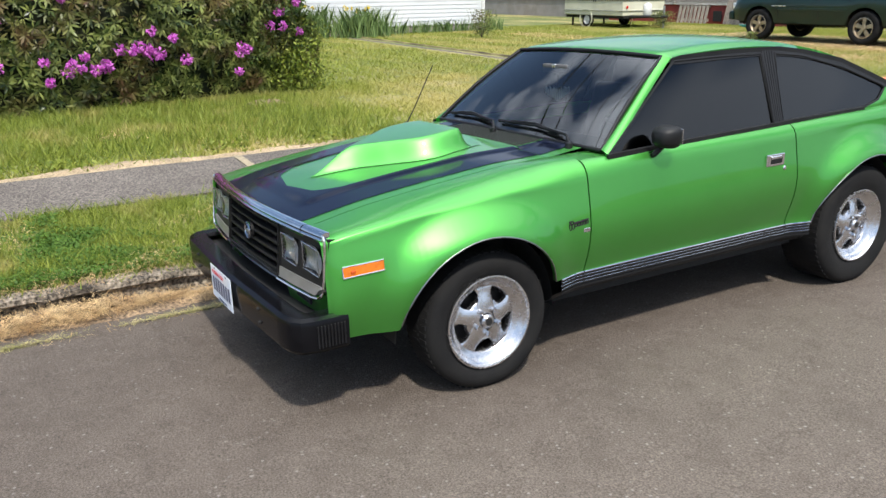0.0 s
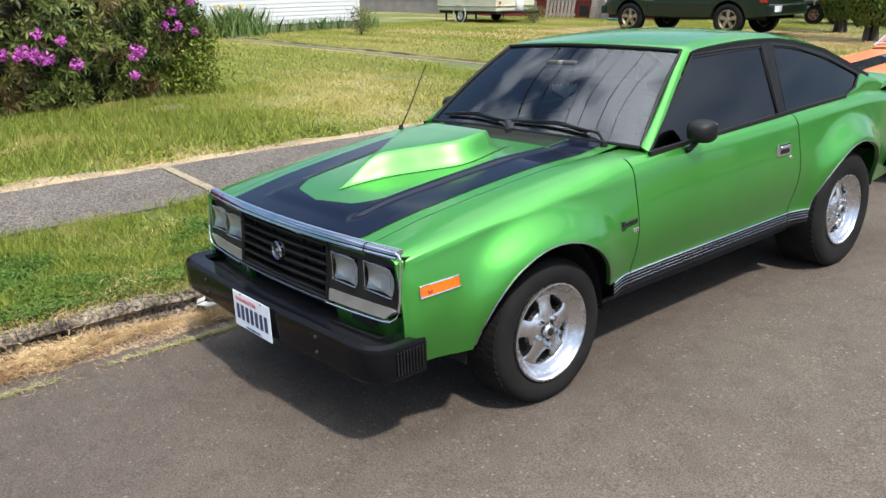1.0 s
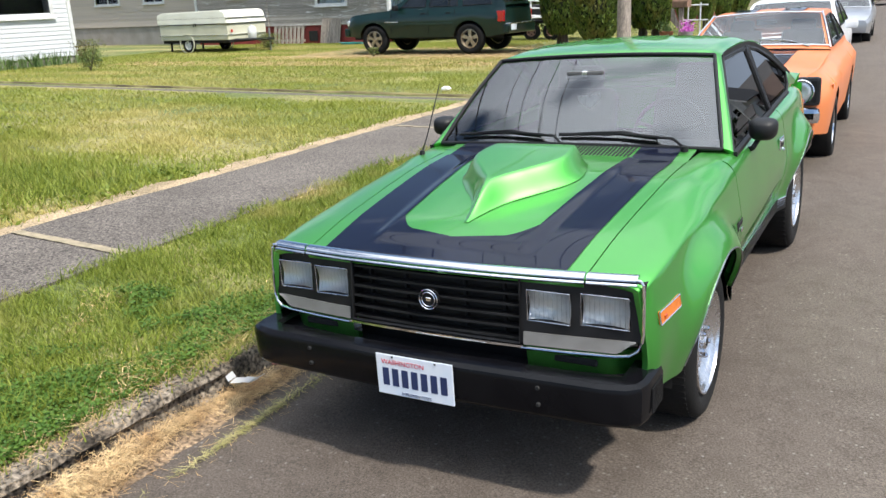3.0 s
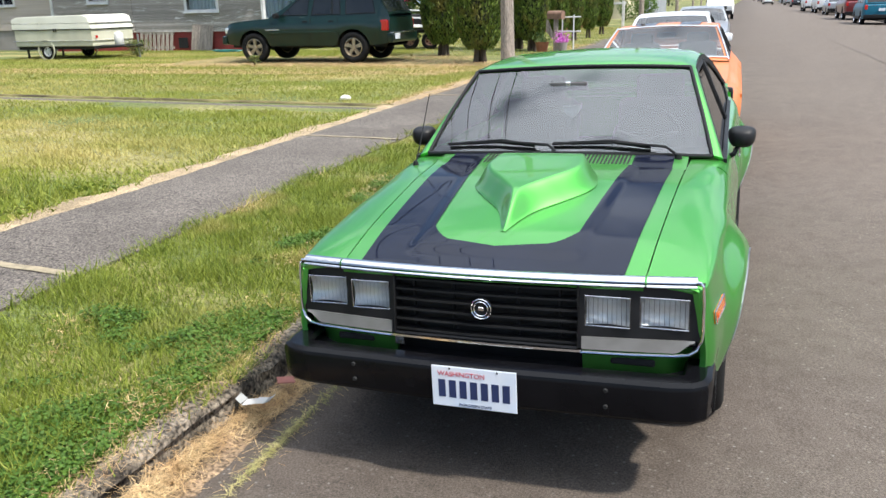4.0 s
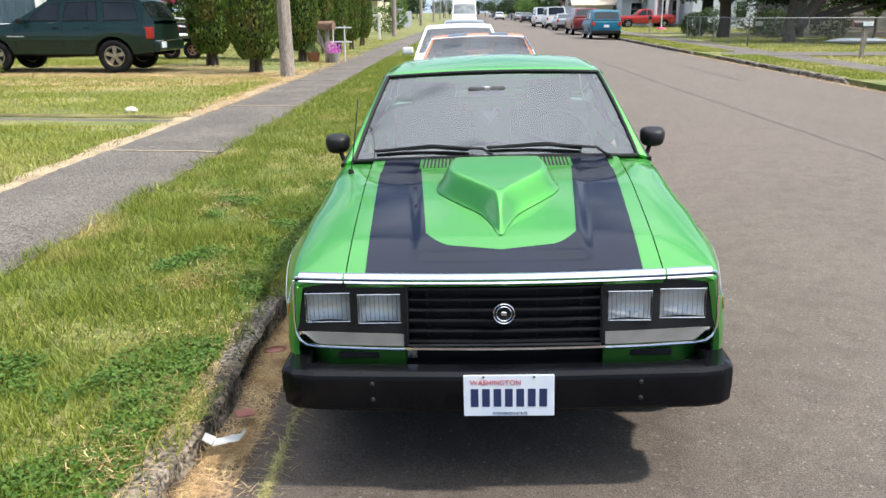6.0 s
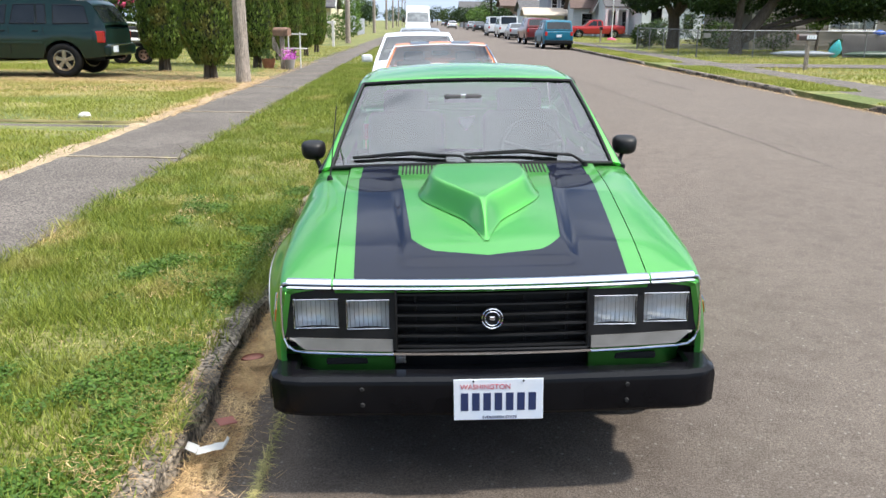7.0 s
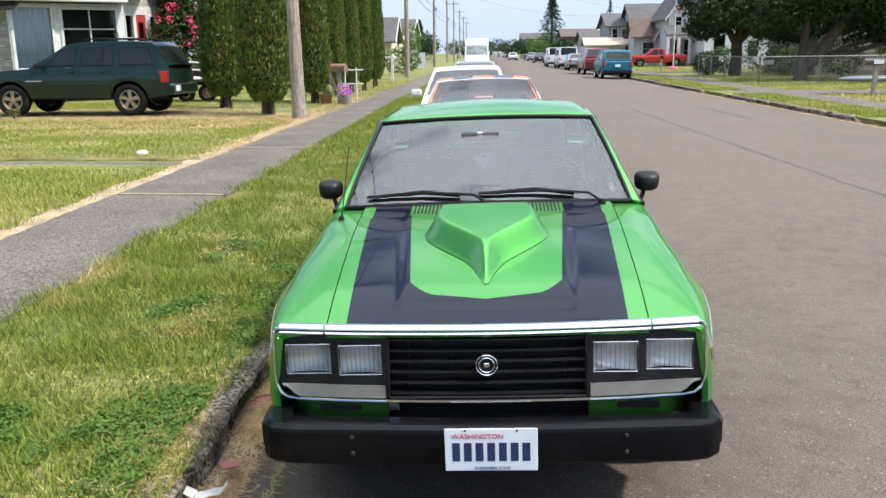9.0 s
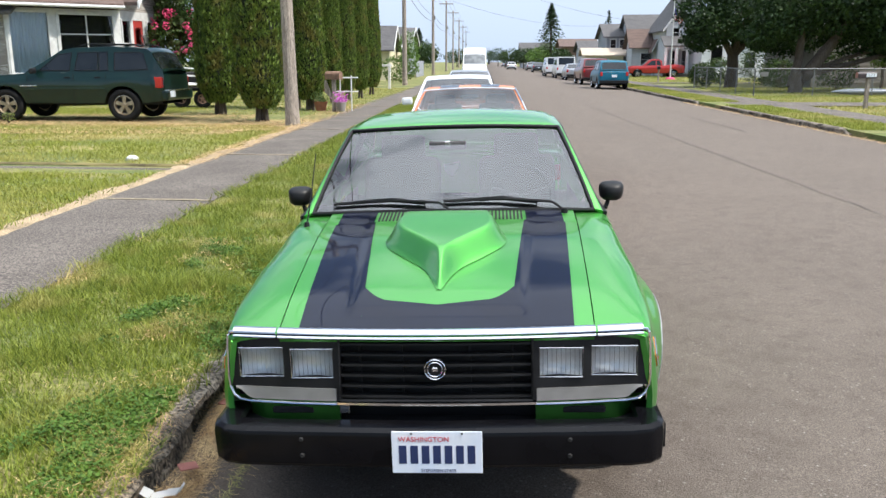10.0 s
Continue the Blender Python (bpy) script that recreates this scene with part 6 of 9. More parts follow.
def build_right_row():
    def rear(v, L, W, z, red=True):
        for s in (-1, 1):
            blk(v, "tail_lamp", (0.16, 0.08, 0.24), (s * (W - 0.14), L - 0.02, z), REDLENS, 0.03, "red tail lamp")
        blk(v, "rear_bumper", (W * 1.9, 0.12, 0.2), (0, L, 0.45), BLACKTRIM, 0.04, "dark rear bumper")
        blk(v, "number_plate", (0.31, 0.02, 0.15), (0, L + 0.055, z - 0.12), PLATEWHITE, 0.004)
    v = vehicle(pose(7.42, 51.2, 0.01, 0, 0, 180.6), "teal compact SUV with a black roof and lower trim", 0.92, PAINT_TEAL,
                [(0, 0.95), (0.2, 1.02), (1.0, 1.10), (3.9, 1.14), (4.15, 1.12), (4.23, 1.0)], [(1.05, 1.1), (1.6, 1.60), (2.2, 1.70), (3.7, 1.68), (3.95, 1.60), (4.18, 1.12)], (0.80, 3.38), 0.35, low=0.30, roof_w=0.80,
                windows=([(1.4, 1.15), (1.8, 1.55), (2.3, 1.58), (2.3, 1.15)], [(2.4, 1.15), (2.4, 1.58), (3.2, 1.57), (3.4, 1.15)]), screens=((1.12, 1.58, 0.06), (3.965, 4.16, 0.08)), lower_mat=BLACKTRIM, lower_z=0.45, category="suv")
    rear(v, 4.24, 0.9, 0.92)
    v = vehicle(pose(7.45, 61.8, 0.01, 0, 0, 180.6), "maroon pickup truck parked at the kerb", 0.98, PAINT_MAROON,
                [(0, 1.0), (0.2, 1.1), (1.2, 1.18), (3.2, 1.2), (5.6, 1.2), (5.7, 1.1)], [(1.3, 1.18), (1.9, 1.75), (2.3, 1.86), (3.5, 1.85), (5.3, 1.80), (5.6, 1.25)], (1.0, 4.5), 0.40, low=0.45, roof_w=0.8,
                windows=([(1.8, 1.25), (2.2, 1.7), (2.7, 1.72), (2.7, 1.25)], [(2.8, 1.25), (2.8, 1.72), (3.5, 1.72), (3.5, 1.25)]), screens=((1.4, 1.9, 0.06), (5.34, 5.56, 0.1)), category="truck")
    rear(v, 5.7, 0.96, 1.0)
    v = vehicle(pose(7.5, 75, 0.01, 0, 0, 180.6), "silver saloon car parked at the kerb", 0.88, PAINT_SILVER,
                [(0, 0.7), (0.3, 0.8), (1.3, 0.95), (3.6, 1.0), (4.4, 1.0), (4.6, 0.92)], [(1.3, 0.96), (2.1, 1.4), (2.8, 1.44), (3.4, 1.4), (4.1, 1.0)], (0.9, 3.6), 0.32, roof_w=0.72,
                windows=([(1.75, 1.02), (2.2, 1.37), (3.3, 1.36), (3.8, 1.06)],), screens=((1.4, 2.05, 0.05), (3.45, 4.05, 0.06)))
    rear(v, 4.6, 0.88, 0.85)
    for y, lab in ((84, "white passenger van parked at the kerb"), (93, "white panel van parked at the kerb")):
        v = vehicle(pose(7.35 - 0.05 * (y - 84), y, 0.01, 0, 0, 180.6), lab, 0.99, PAINT_WHITE,
                    [(0, 1.0), (0.2, 1.1), (1.0, 1.22), (5.2, 1.25), (5.4, 1.2)], [(0.9, 1.2), (1.6, 1.9), (2.1, 2.05), (5.2, 2.05), (5.36, 1.25)], (0.95, 4.3), 0.36, low=0.38, roof_w=0.86,
                    windows=([(1.5, 1.3), (1.9, 1.8), (2.4, 1.8), (2.4, 1.3)], [(2.5, 1.3), (2.5, 1.8), (5.0, 1.8), (5.0, 1.3)]), screens=((1.0, 1.55, 0.06), (5.215, 5.35, 0.12)), category="van", group="white vans over the road")
        rear(v, 5.4, 0.96, 0.95)
    for x, y, pm, lab in ((7.2, 128, PAINT_CHARCOAL, "charcoal saloon car far down the street"), (4.1, 165, PAINT_WHITE, "white car far down the street"), (4.6, 190, PAINT_BLUE, "blue-grey car far down the street"),
                          (4.4, 215, PAINT_CHARCOAL, "dark car far down the street"), (4.0, 245, PAINT_SILVER, "silver car far down the street"), (7.2, 150, PAINT_SILVER, "pale car far down the street")):
        v = vehicle(pose(x, y, 0.01, 0, 0, 180.6), lab, 0.9, pm, [(0, 0.75), (0.3, 0.85), (1.3, 1.0), (3.6, 1.02), (4.4, 1.0), (4.6, 0.92)], [(1.3, 1.0), (2.1, 1.46), (2.8, 1.5), (3.4, 1.46), (4.1, 1.03)], (0.9, 3.6), 0.33, roof_w=0.74,
                    windows=([(1.75, 1.06), (2.2, 1.4), (3.3, 1.4), (3.8, 1.1)],), screens=((1.4, 2.05, 0.05), (3.45, 4.05, 0.06)), group="cars far down the street")
        rear(v, 4.6, 0.88, 0.85)
    # red pickup in the far yard, side on
    v = vehicle(pose(13.9, 83, 0.05, 0, 0, -92), "bright red extended-cab pickup truck on a lawn", 0.98, PAINT_RED,
                [(0, 0.95), (0.2, 1.08), (1.4, 1.15), (3.3, 1.2), (3.4, 1.18), (5.5, 1.18), (5.6, 1.1)], [(1.45, 1.15), (2.0, 1.6), (2.35, 1.78), (3.1, 1.78), (3.35, 1.66), (3.42, 1.18)], (1.0, 4.5), 0.40, low=0.45, roof_w=0.8,
                windows=([(1.85, 1.22), (2.35, 1.66), (2.75, 1.68), (2.75, 1.22)], [(2.85, 1.22), (2.85, 1.68), (3.18, 1.66), (3.26, 1.22)]), screens=((1.5, 2.0, 0.06),), category="truck")
    for s in (-1, 1):
        blk(v, "tail_lamp", (0.06, 0.10, 0.3), (s * 0.93, 5.56, 0.95), REDLENS, 0.02)
    blk(v, "rear_bumper", (1.8, 0.15, 0.2), (0, 5.66, 0.55), CHROME, 0.05, "chrome rear bumper")
    v = vehicle(pose(19.6, 72, 0.10, 0, 0, -60), "small white utility buggy with a black roll cage", 0.7, PAINT_WHITE,
                [(0, 0.8), (0.9, 0.95), (2.4, 1.0), (2.6, 0.9)], [(0.9, 0.96), (1.2, 1.55), (2.2, 1.6), (2.4, 1.0)], (0.5, 2.0), 0.3, low=0.35, roof_w=0.9,
                windows=([(1.15, 1.02), (1.3, 1.5), (2.1, 1.52), (2.2, 1.02)],), screens=((0.95, 1.18, 0.05),), category="buggy")


build_orange_car()
build_left_row()
build_green_suv()
build_right_row()

# ---- houses, poles, fences, yard things ----
SIDING_WHITE = mat("white_painted_clapboard", (0.63, 0.645, 0.66), (0.56, 0.575, 0.59), scale=1.5, rough=0.6, bump=0.04, bscale=30, stretch=(0.5, 0.5, 8), vary=0.04, coords="World")
SIDING_GREY = mat("weathered_bare_clapboard", (0.50, 0.46, 0.42), (0.21, 0.185, 0.16), scale=2.2, rough=0.9, bump=0.5, bscale=18, fine=0.5, stretch=(0.7, 3, 9), vary=0.24)


def peeling(m, paint_colour):
    """Leaves flakes of old paint on bare boards, drawn out along the grain."""
    n, k = m.node_tree.nodes, m.node_tree.links
    b = n["Principled BSDF"]
    g, mp, no = n.new("ShaderNodeNewGeometry"), n.new("ShaderNodeMapping"), n.new("ShaderNodeTexNoise")
    mp.inputs["Scale"].default_value = (0.55, 0.55, 3.2)
    no.inputs["Scale"].default_value, no.inputs["Detail"].default_value, no.inputs["Roughness"].default_value = 3.0, 6, 0.7
    k.new(g.outputs["Position"], mp.inputs["Vector"])
    k.new(mp.outputs["Vector"], no.inputs["Vector"])
    r = n.new("ShaderNodeValToRGB")
    r.color_ramp.elements[0].position, r.color_ramp.elements[1].position = 0.585, 0.64
    k.new(no.outputs["Fac"], r.inputs["Fac"])
    mx = n.new("ShaderNodeMixRGB")
    mx.inputs["Color2"].default_value = (*paint_colour, 1)
    k.new(r.outputs["Color"], mx.inputs["Fac"])
    k.new(b.inputs["Base Color"].links[0].from_socket, mx.inputs["Color1"])
    k.new(mx.outputs["Color"], b.inputs["Base Color"])
    return m


peeling(SIDING_GREY, (0.66, 0.64, 0.61))
SIDING_BEIGE = mat("grey_beige_boards", (0.50, 0.435, 0.385), (0.42, 0.365, 0.325), scale=1.2, rough=0.85, bump=0.2, bscale=25, stretch=(0.5, 2, 6), vary=0.05)
SIDING_TAUPE = mat("taupe_shingle_siding", (0.25, 0.225, 0.20), (0.20, 0.18, 0.16), scale=2.0, rough=0.85, bump=0.3, bscale=30, vary=0.06)
SIDING_SLATE = mat("blue_grey_siding", (0.30, 0.32, 0.35), (0.25, 0.27, 0.30), scale=1, rough=0.8, vary=0.05)
SIDING_CREAM = mat("pale_yellow_siding", (0.66, 0.60, 0.40), (0.58, 0.53, 0.36), scale=1, rough=0.8, vary=0.05)
TRIM_WHITE = mat("white_trim_paint", (0.68, 0.68, 0.67), (0.55, 0.55, 0.54), scale=5, rough=0.55, bump=0.1, bscale=80)
ROOF_DARK = mat("dark_roof_shingles", (0.075, 0.072, 0.075), (0.11, 0.105, 0.105), scale=1.5, rough=0.95, bump=0.6, bscale=16, fine=0.4, stretch=(1, 4, 1))
ROOF_BROWN = mat("brown_roof_shingles", (0.14, 0.095, 0.08), (0.10, 0.07, 0.06), scale=1.5, rough=0.95, bump=0.6, bscale=16, fine=0.4, stretch=(1, 4, 1))
REDBASE = mat("red_painted_foundation", (0.25, 0.035, 0.03), (0.17, 0.03, 0.027), scale=2, rough=0.85, bump=0.3, bscale=30)
CONCRETEBASE = mat("grey_foundation", (0.30, 0.275, 0.255), (0.24, 0.22, 0.20), scale=2, rough=0.9, bump=0.3, bscale=30)
REDDOOR = mat("red_door_paint", (0.42, 0.05, 0.04), (0.34, 0.04, 0.035), scale=4, rough=0.5)
CURTAIN = mat("pale_blue_curtain", (0.72, 0.82, 0.86), (0.52, 0.62, 0.67), scale=3, rough=0.9, stretch=(14, 1, 0.3), bump=0.3, bscale=12)
BLIND = mat("white_blind", (0.70, 0.72, 0.74), (0.62, 0.64, 0.66), scale=2, rough=0.8, stretch=(1, 1, 30))
PANE = glass_mat("window_pane", (0.90, 0.92, 0.93), 0.0, 1.5)
# the darkness of an unlit inside is put into this colour
ROOM = mat("dim_room", (0.05, 0.045, 0.04), (0.03, 0.028, 0.026), rough=0.9)
GALV = mat("galvanised_steel", (0.24, 0.245, 0.25), (0.18, 0.185, 0.19), scale=30, rough=0.6, metal=0.5)
# lower body cream, darkened: the shaded side's tone is in the colour
TRAILERWHITE = mat("shade_toned_cream_panel", (0.58, 0.57, 0.45), (0.50, 0.49, 0.38), scale=2, rough=0.5)
TRAILERTOP = mat("cream_roof_panel", (0.80, 0.79, 0.70), (0.74, 0.73, 0.64), scale=2, rough=0.5)

_bm = bmesh.new()
prism([(0, 0, 0), (0, -0.022, 0), (0, -0.006, 1), (0, 0, 1)], (1, 0, 0), _bm)
bmesh.ops.recalc_face_normals(_bm, faces=_bm.faces)


def board_mesh(material):
    me = bpy.data.meshes.new("siding_board")
    _bm.to_mesh(me)
    me.materials.append(material)
    return me


def rects(L, z0, z1, openings):
    """The wall's solid rectangles round its openings (u0, u1, w0, w1)."""
    us = sorted({0.0, L} | {o[0] for o in openings} | {o[1] for o in openings})
    out = []
    for a, b in zip(us, us[1:]):
        zs = [z0]
        for o in sorted(openings, key=lambda q: q[2]):
            if o[0] < (a + b) / 2 < o[1]:
                zs += [o[2], o[3]]
        zs.append(z1)
        out += [(a, b, p, q) for p, q in zip(zs[::2], zs[1::2]) if q - p > 0.01]
    return out


def wall(parent, m, L, z0, z1, openings, core, board_me=None, board_h=0.14, thick=0.14, name="wall"):
    """A wall in its own axes: x along, -y outwards; openings go through it, boards lie on its face."""
    bm = bmesh.new()
    for a, b, p, q in rects(L, z0, z1, openings):
        box((b - a, thick, q - p), ((a + b) / 2, thick / 2, (p + q) / 2), 0, bm=bm)
    bmesh.ops.remove_doubles(bm, verts=bm.verts, dist=0.0005)
    w = part(name, bm, core, parent)
    w.matrix_local = m
    if board_me:
        n = int(math.ceil((z1 - z0) / board_h))
        for k in range(n):
            za, zb = z0 + k * board_h, min(z1, z0 + (k + 1) * board_h)
            cuts = [(o[0], o[1]) for o in openings if o[2] < (za + zb) / 2 < o[3]]
            spans, u = [], 0.0
            for a, b in sorted(cuts):
                spans.append((u, a))
                u = b
            spans.append((u, L))
            for a, b in spans:
                if b - a > 0.03:
                    ob = new("siding_board", board_me)
                    ob.parent = w
                    ob.matrix_local = Matrix.Translation((a, -0.002, za)) @ Matrix.Diagonal((b - a, 1, (zb - za) * 1.04, 1))
    return w


def window(parent, m, u0, u1, z0, z1, trim=0.09, mull_u=(), mull_z=(), behind=None, frame_mat=None, name="window"):
    """A framed window in a wall's opening: casing, sill, bars, pane, and what hangs behind it."""
    fm = frame_mat or TRIM_WHITE
    w = part(name, box((u1 - u0, 0.008, z1 - z0), ((u0 + u1) / 2, 0.05, (z0 + z1) / 2)), PANE, parent, "window with painted wooden casing")
    w.matrix_local = m
    for a, b, c, d in ((u0 - trim, u0, z0 - trim, z1 + trim), (u1, u1 + trim, z0 - trim, z1 + trim), (u0, u1, z1, z1 + trim), (u0, u1, z0 - trim, z0)):
        part("casing", box((b - a, 0.10, d - c), ((a + b) / 2, 0.004, (c + d) / 2), 0.004, 1), fm, w)
    part("sill", box((u1 - u0 + 2 * trim + 0.06, 0.16, 0.045), ((u0 + u1) / 2, -0.03, z0 - trim), 0.006, 1), fm, w)
    for u in mull_u:
        part("window_bar", box((0.045, 0.04, z1 - z0), (u, 0.03, (z0 + z1) / 2), 0.004, 1), fm, w)
    for z in mull_z:
        part("window_bar", box((u1 - u0, 0.04, 0.04), ((u0 + u1) / 2, 0.03, z), 0.004, 1), fm, w)
    if behind:
        if behind is CURTAIN:
            bm = bmesh.new()
            patch(lambda u, z: (u, 0.16 + 0.03 * math.sin(u * 38), z), steps(u0, u1, 60), [z0, z1], bm)
            part("curtain", bm, behind, w, "pale blue curtain", smooth=True)
        else:
            # a real blind, or with ROOM a dark sheet for the unlit room
            part("blind", box((u1 - u0, 0.01, z1 - z0), ((u0 + u1) / 2, 0.16, (z0 + z1) / 2)), behind, w)
    # dark panel in place of the room's shade
    part("room_dark", box((u1 - u0 + 0.4, 0.02, z1 - z0 + 0.4), ((u0 + u1) / 2, 0.55, (z0 + z1) / 2)), ROOM, w)
    return w


def gable_roof(parent, x0, x1, y0, y1, z, rise, material, ridge="x", over=0.4, thick=0.12):
    bm = bmesh.new()
    a, b, c, d = x0 - over, x1 + over, y0 - over, y1 + over
    if ridge == "x":
        mid = (c + d) / 2
        sl = rise / ((y1 - y0) / 2)
        lo = z - sl * over
        for yy in (c, d):
            prism([(a, yy, lo), (b, yy, lo), (b, mid, z + rise), (a, mid, z + rise)], (0, 0, thick), bm)
    else:
        mid = (a + b) / 2
        sl = rise / ((x1 - x0) / 2)
        lo = z - sl * over
        for xx in (a, b):
            prism([(xx, c, lo), (xx, d, lo), (mid, d, z + rise), (mid, c, z + rise)], (0, 0, thick), bm)
    return part("roof", bm, material, parent, "shingled gable roof")


def gable_end(parent, m, L, z, rise, material):
    bm = prism([(0, 0, z), (L, 0, z), (L / 2, 0, z + rise)], (0, 0.14, 0))
    g = part("gable_wall", bm, material, parent)
    g.matrix_local = m
    return g


def build_white_house():
    h = thing("house", pose(-22.6, 4.3, YARD, 0, 0, 90), "white clapboard house with white-cased windows behind irises", "house")
    L, D, H = 11.0, 8.0, 3.1
    bme = board_mesh(SIDING_WHITE)
    ops = [(8.16, 10.24, 1.56, 2.75), (4.6, 6.2, 1.56, 2.75)]
    wall(h, Matrix.Identity(4), L, 0.25, H, ops, SIDING_WHITE, bme, 0.135)
    wall(h, pose(L, 0, 0, 0, 0, 90), D, 0.25, H, [], SIDING_WHITE, bme, 0.135)
    wall(h, pose(0, D, 0, 0, 0, -90), D, 0.25, H, [], SIDING_WHITE)
    wall(h, pose(L, D, 0, 0, 0, 180), L, 0.25, H, [], SIDING_WHITE)
    part("foundation", box((L - 0.04, D - 0.04, 0.3), (L / 2, D / 2, 0.1)), CONCRETEBASE, h)
    for o in ops:
        window(h, Matrix.Identity(4), *o, trim=0.12, mull_u=[(o[0] + o[1]) / 2] if o[0] < 6 else [], behind=None)
    for u in (0.0, L - 0.0):
        part("corner_board", box((0.13, 0.06, H - 0.2), (u - 0.06 if u else 0.06, -0.03, (H + 0.25) / 2), 0.004, 1), TRIM_WHITE, h)
    gable_roof(h, 0, L, 0, D, H, 2.2, ROOF_DARK, "x", 0.45)
    for m in (pose(L, 0, 0, 0, 0, 90), pose(0, D, 0, 0, 0, -90)):
        gable_end(h, m, D, H, 2.2, SIDING_WHITE)
    # porch at the near end with a white post and steps
    part("porch_floor", box((2.6, 1.5, 0.12), (1.5, -0.75, 0.62), 0.01, 1), WOODGREY, h, "worn grey porch floor")
    for x in (0.3, 2.7):
        part("porch_post", box((0.12, 0.12, 2.3), (x, -1.4, 1.8), 0.01, 1), TRIM_WHITE, h, "white porch post")
        part("porch_pier", box((0.2, 0.2, 0.6), (x, -1.35, 0.28)), CONCRETEBASE, h)
    part("porch_roof", box((3.0, 1.8, 0.14), (1.5, -0.8, 3.0), 0.01, 1), ROOF_DARK, h)
    for k in range(3):
        part("porch_step", box((1.2, 0.3, 0.18), (1.5, -1.62 - 0.3 * k, 0.47 - 0.19 * k), 0.01, 1), CONCRETEBASE, h, "concrete step")
    part("door", box((0.95, 0.05, 2.05), (1.5, -0.035, 1.72), 0.01, 1), TRIM_WHITE, h, "white front door")


def build_grey_house():
    h = thing("house", pose(-26.4, 24.6, YARD, 0, 0, 0), "weathered grey clapboard house with white porch windows and red skirting", "house")
    bme = board_mesh(SIDING_GREY)
    L, H = 10.1, 3.35
    ops = [(2.0, 2.9, 1.95, 3.0), (6.72, 8.05, 1.55, 3.1)]
    wall(h, Matrix.Identity(4), L, 0.72, H, ops, SIDING_GREY, bme, 0.115)
    part("skirting", box((L, 0.12, 0.74), (L / 2, 0.10, 0.35), 0.004, 1), REDBASE, h, "faded red wooden skirting")
    part("skirting_hole", box((0.42, 0.06, 0.40), (6.35, 0.03, 0.30), 0.003, 1), DARK, h, "dark gap in the skirting")
    window(h, Matrix.Identity(4), *ops[0], trim=0.10, mull_z=(2.5,), behind=BLIND)
    window(h, Matrix.Identity(4), *ops[1], trim=0.12, mull_z=(2.35,), behind=CURTAIN)
    for u in (0.07, L - 0.06, 4.05):
        part("corner_board", box((0.12, 0.05, H - 0.75), (u, -0.03, (H + 0.72) / 2), 0.004, 1), TRIM_WHITE if u < 1 else SIDING_GREY, h)
    # enclosed porch with white trim, turned towards the street
    px = L
    pops = [(0.15, 1.34, 1.18, 3.20), (1.72, 3.50, 1.50, 3.16)]
    pm = pose(px, -0.15, 0, 0, 0, 38)
    wall(h, pm, 3.76, 0.12, 3.36, pops, TRIM_WHITE, name="porch_wall")
    window(h, pm, *pops[0], trim=0.10, behind=CURTAIN)
    window(h, pm, *pops[1], trim=0.10, mull_u=(2.62,), mull_z=(2.50, 1.80), behind=None)
    ex, ey = px + 3.76 * math.cos(radians(38)), -0.15 + 3.76 * math.sin(radians(38))
    em = pose(ex, ey, 0, 0, 0, 80)
    eops = [(0.10, 0.56, 1.3, 3.0), (0.82, 1.44, 0.45, 3.05), (1.70, 2.28, 1.3, 3.0)]
    wall(h, em, 2.57, 0.12, 3.36, eops, TRIM_WHITE, name="porch_wall")
    window(h, em, *eops[0], trim=0.06, mull_z=(2.2,), behind=ROOM)
    window(h, em, *eops[2], trim=0.06, mull_z=(2.2,), behind=ROOM)
    d = part("door", box((0.62, 0.06, 2.6), (1.13, 0.05, 1.75), 0.008, 1), REDDOOR, h, "red panelled door")
    d.matrix_local = em
    part("door_glass", box((0.34, 0.02, 1.1), (1.13, 0.01, 2.25), 0.004, 1), PANE, d)
    # brown lean-to over the porch with white gutter, and a cross gable over the side door
    o = part("porch_roof", prism([(-0.9, -0.50, 3.42), (3.85, -0.50, 3.42), (4.3, 2.6, 4.95), (-0.9, 2.6, 4.95)], (0, 0, 0.12)), ROOF_BROWN, h, "brown shingled porch roof")
    o.matrix_local = pm
    for k in range(9):
        y, z = -0.46 + 0.33 * k, 3.555 + 0.163 * k
        part("shingle_course", box((4.74 + 0.04 * k, 0.345, 0.02), (1.48 + 0.02 * k, y + 0.16, z + 0.075), 0.003, 1, rot=Matrix.Rotation(0.40, 4, "X")), ROOF_BROWN, o)
    o = part("gutter", tube([(-0.9, -0.55, 3.44), (3.85, -0.55, 3.44)], 0.055, 8), TRIM_WHITE, h, "white gutter")
    o.matrix_local = pm
    o = part("gable_wall", prism([(-0.10, 0.0, 3.36), (2.75, 0.0, 3.36), (1.33, 0.0, 5.05)], (0, 0.12, 0)), SIDING_GREY, h, "weathered grey gable over the side door")
    o.matrix_local = em
    for u0, u1 in ((0.05, 1.33), (3.05, 1.33)):
        z0 = 5.05 - 1.19 * abs(1.33 - u0)
        o = part("gable_roof", prism([(u0, -0.75, z0), (u1, -0.75, 5.08), (u1, 2.2, 5.08), (u0, 2.2, z0)], (0, 0, 0.12)), ROOF_BROWN, h, "brown shingled gable roof")
        o.matrix_local = em
        o = part("bargeboard", prism([(u0, -0.80, z0 - 0.12), (u1, -0.80, 4.96), (u1, -0.80, 5.20), (u0, -0.80, z0 + 0.12)], (0, 0.05, 0)), TRIM_WHITE, h, "peeling white bargeboard")
        o.matrix_local = em
    gable_roof(h, 0, L, 0, 8, H, 2.6, ROOF_DARK, "x", 0.4)
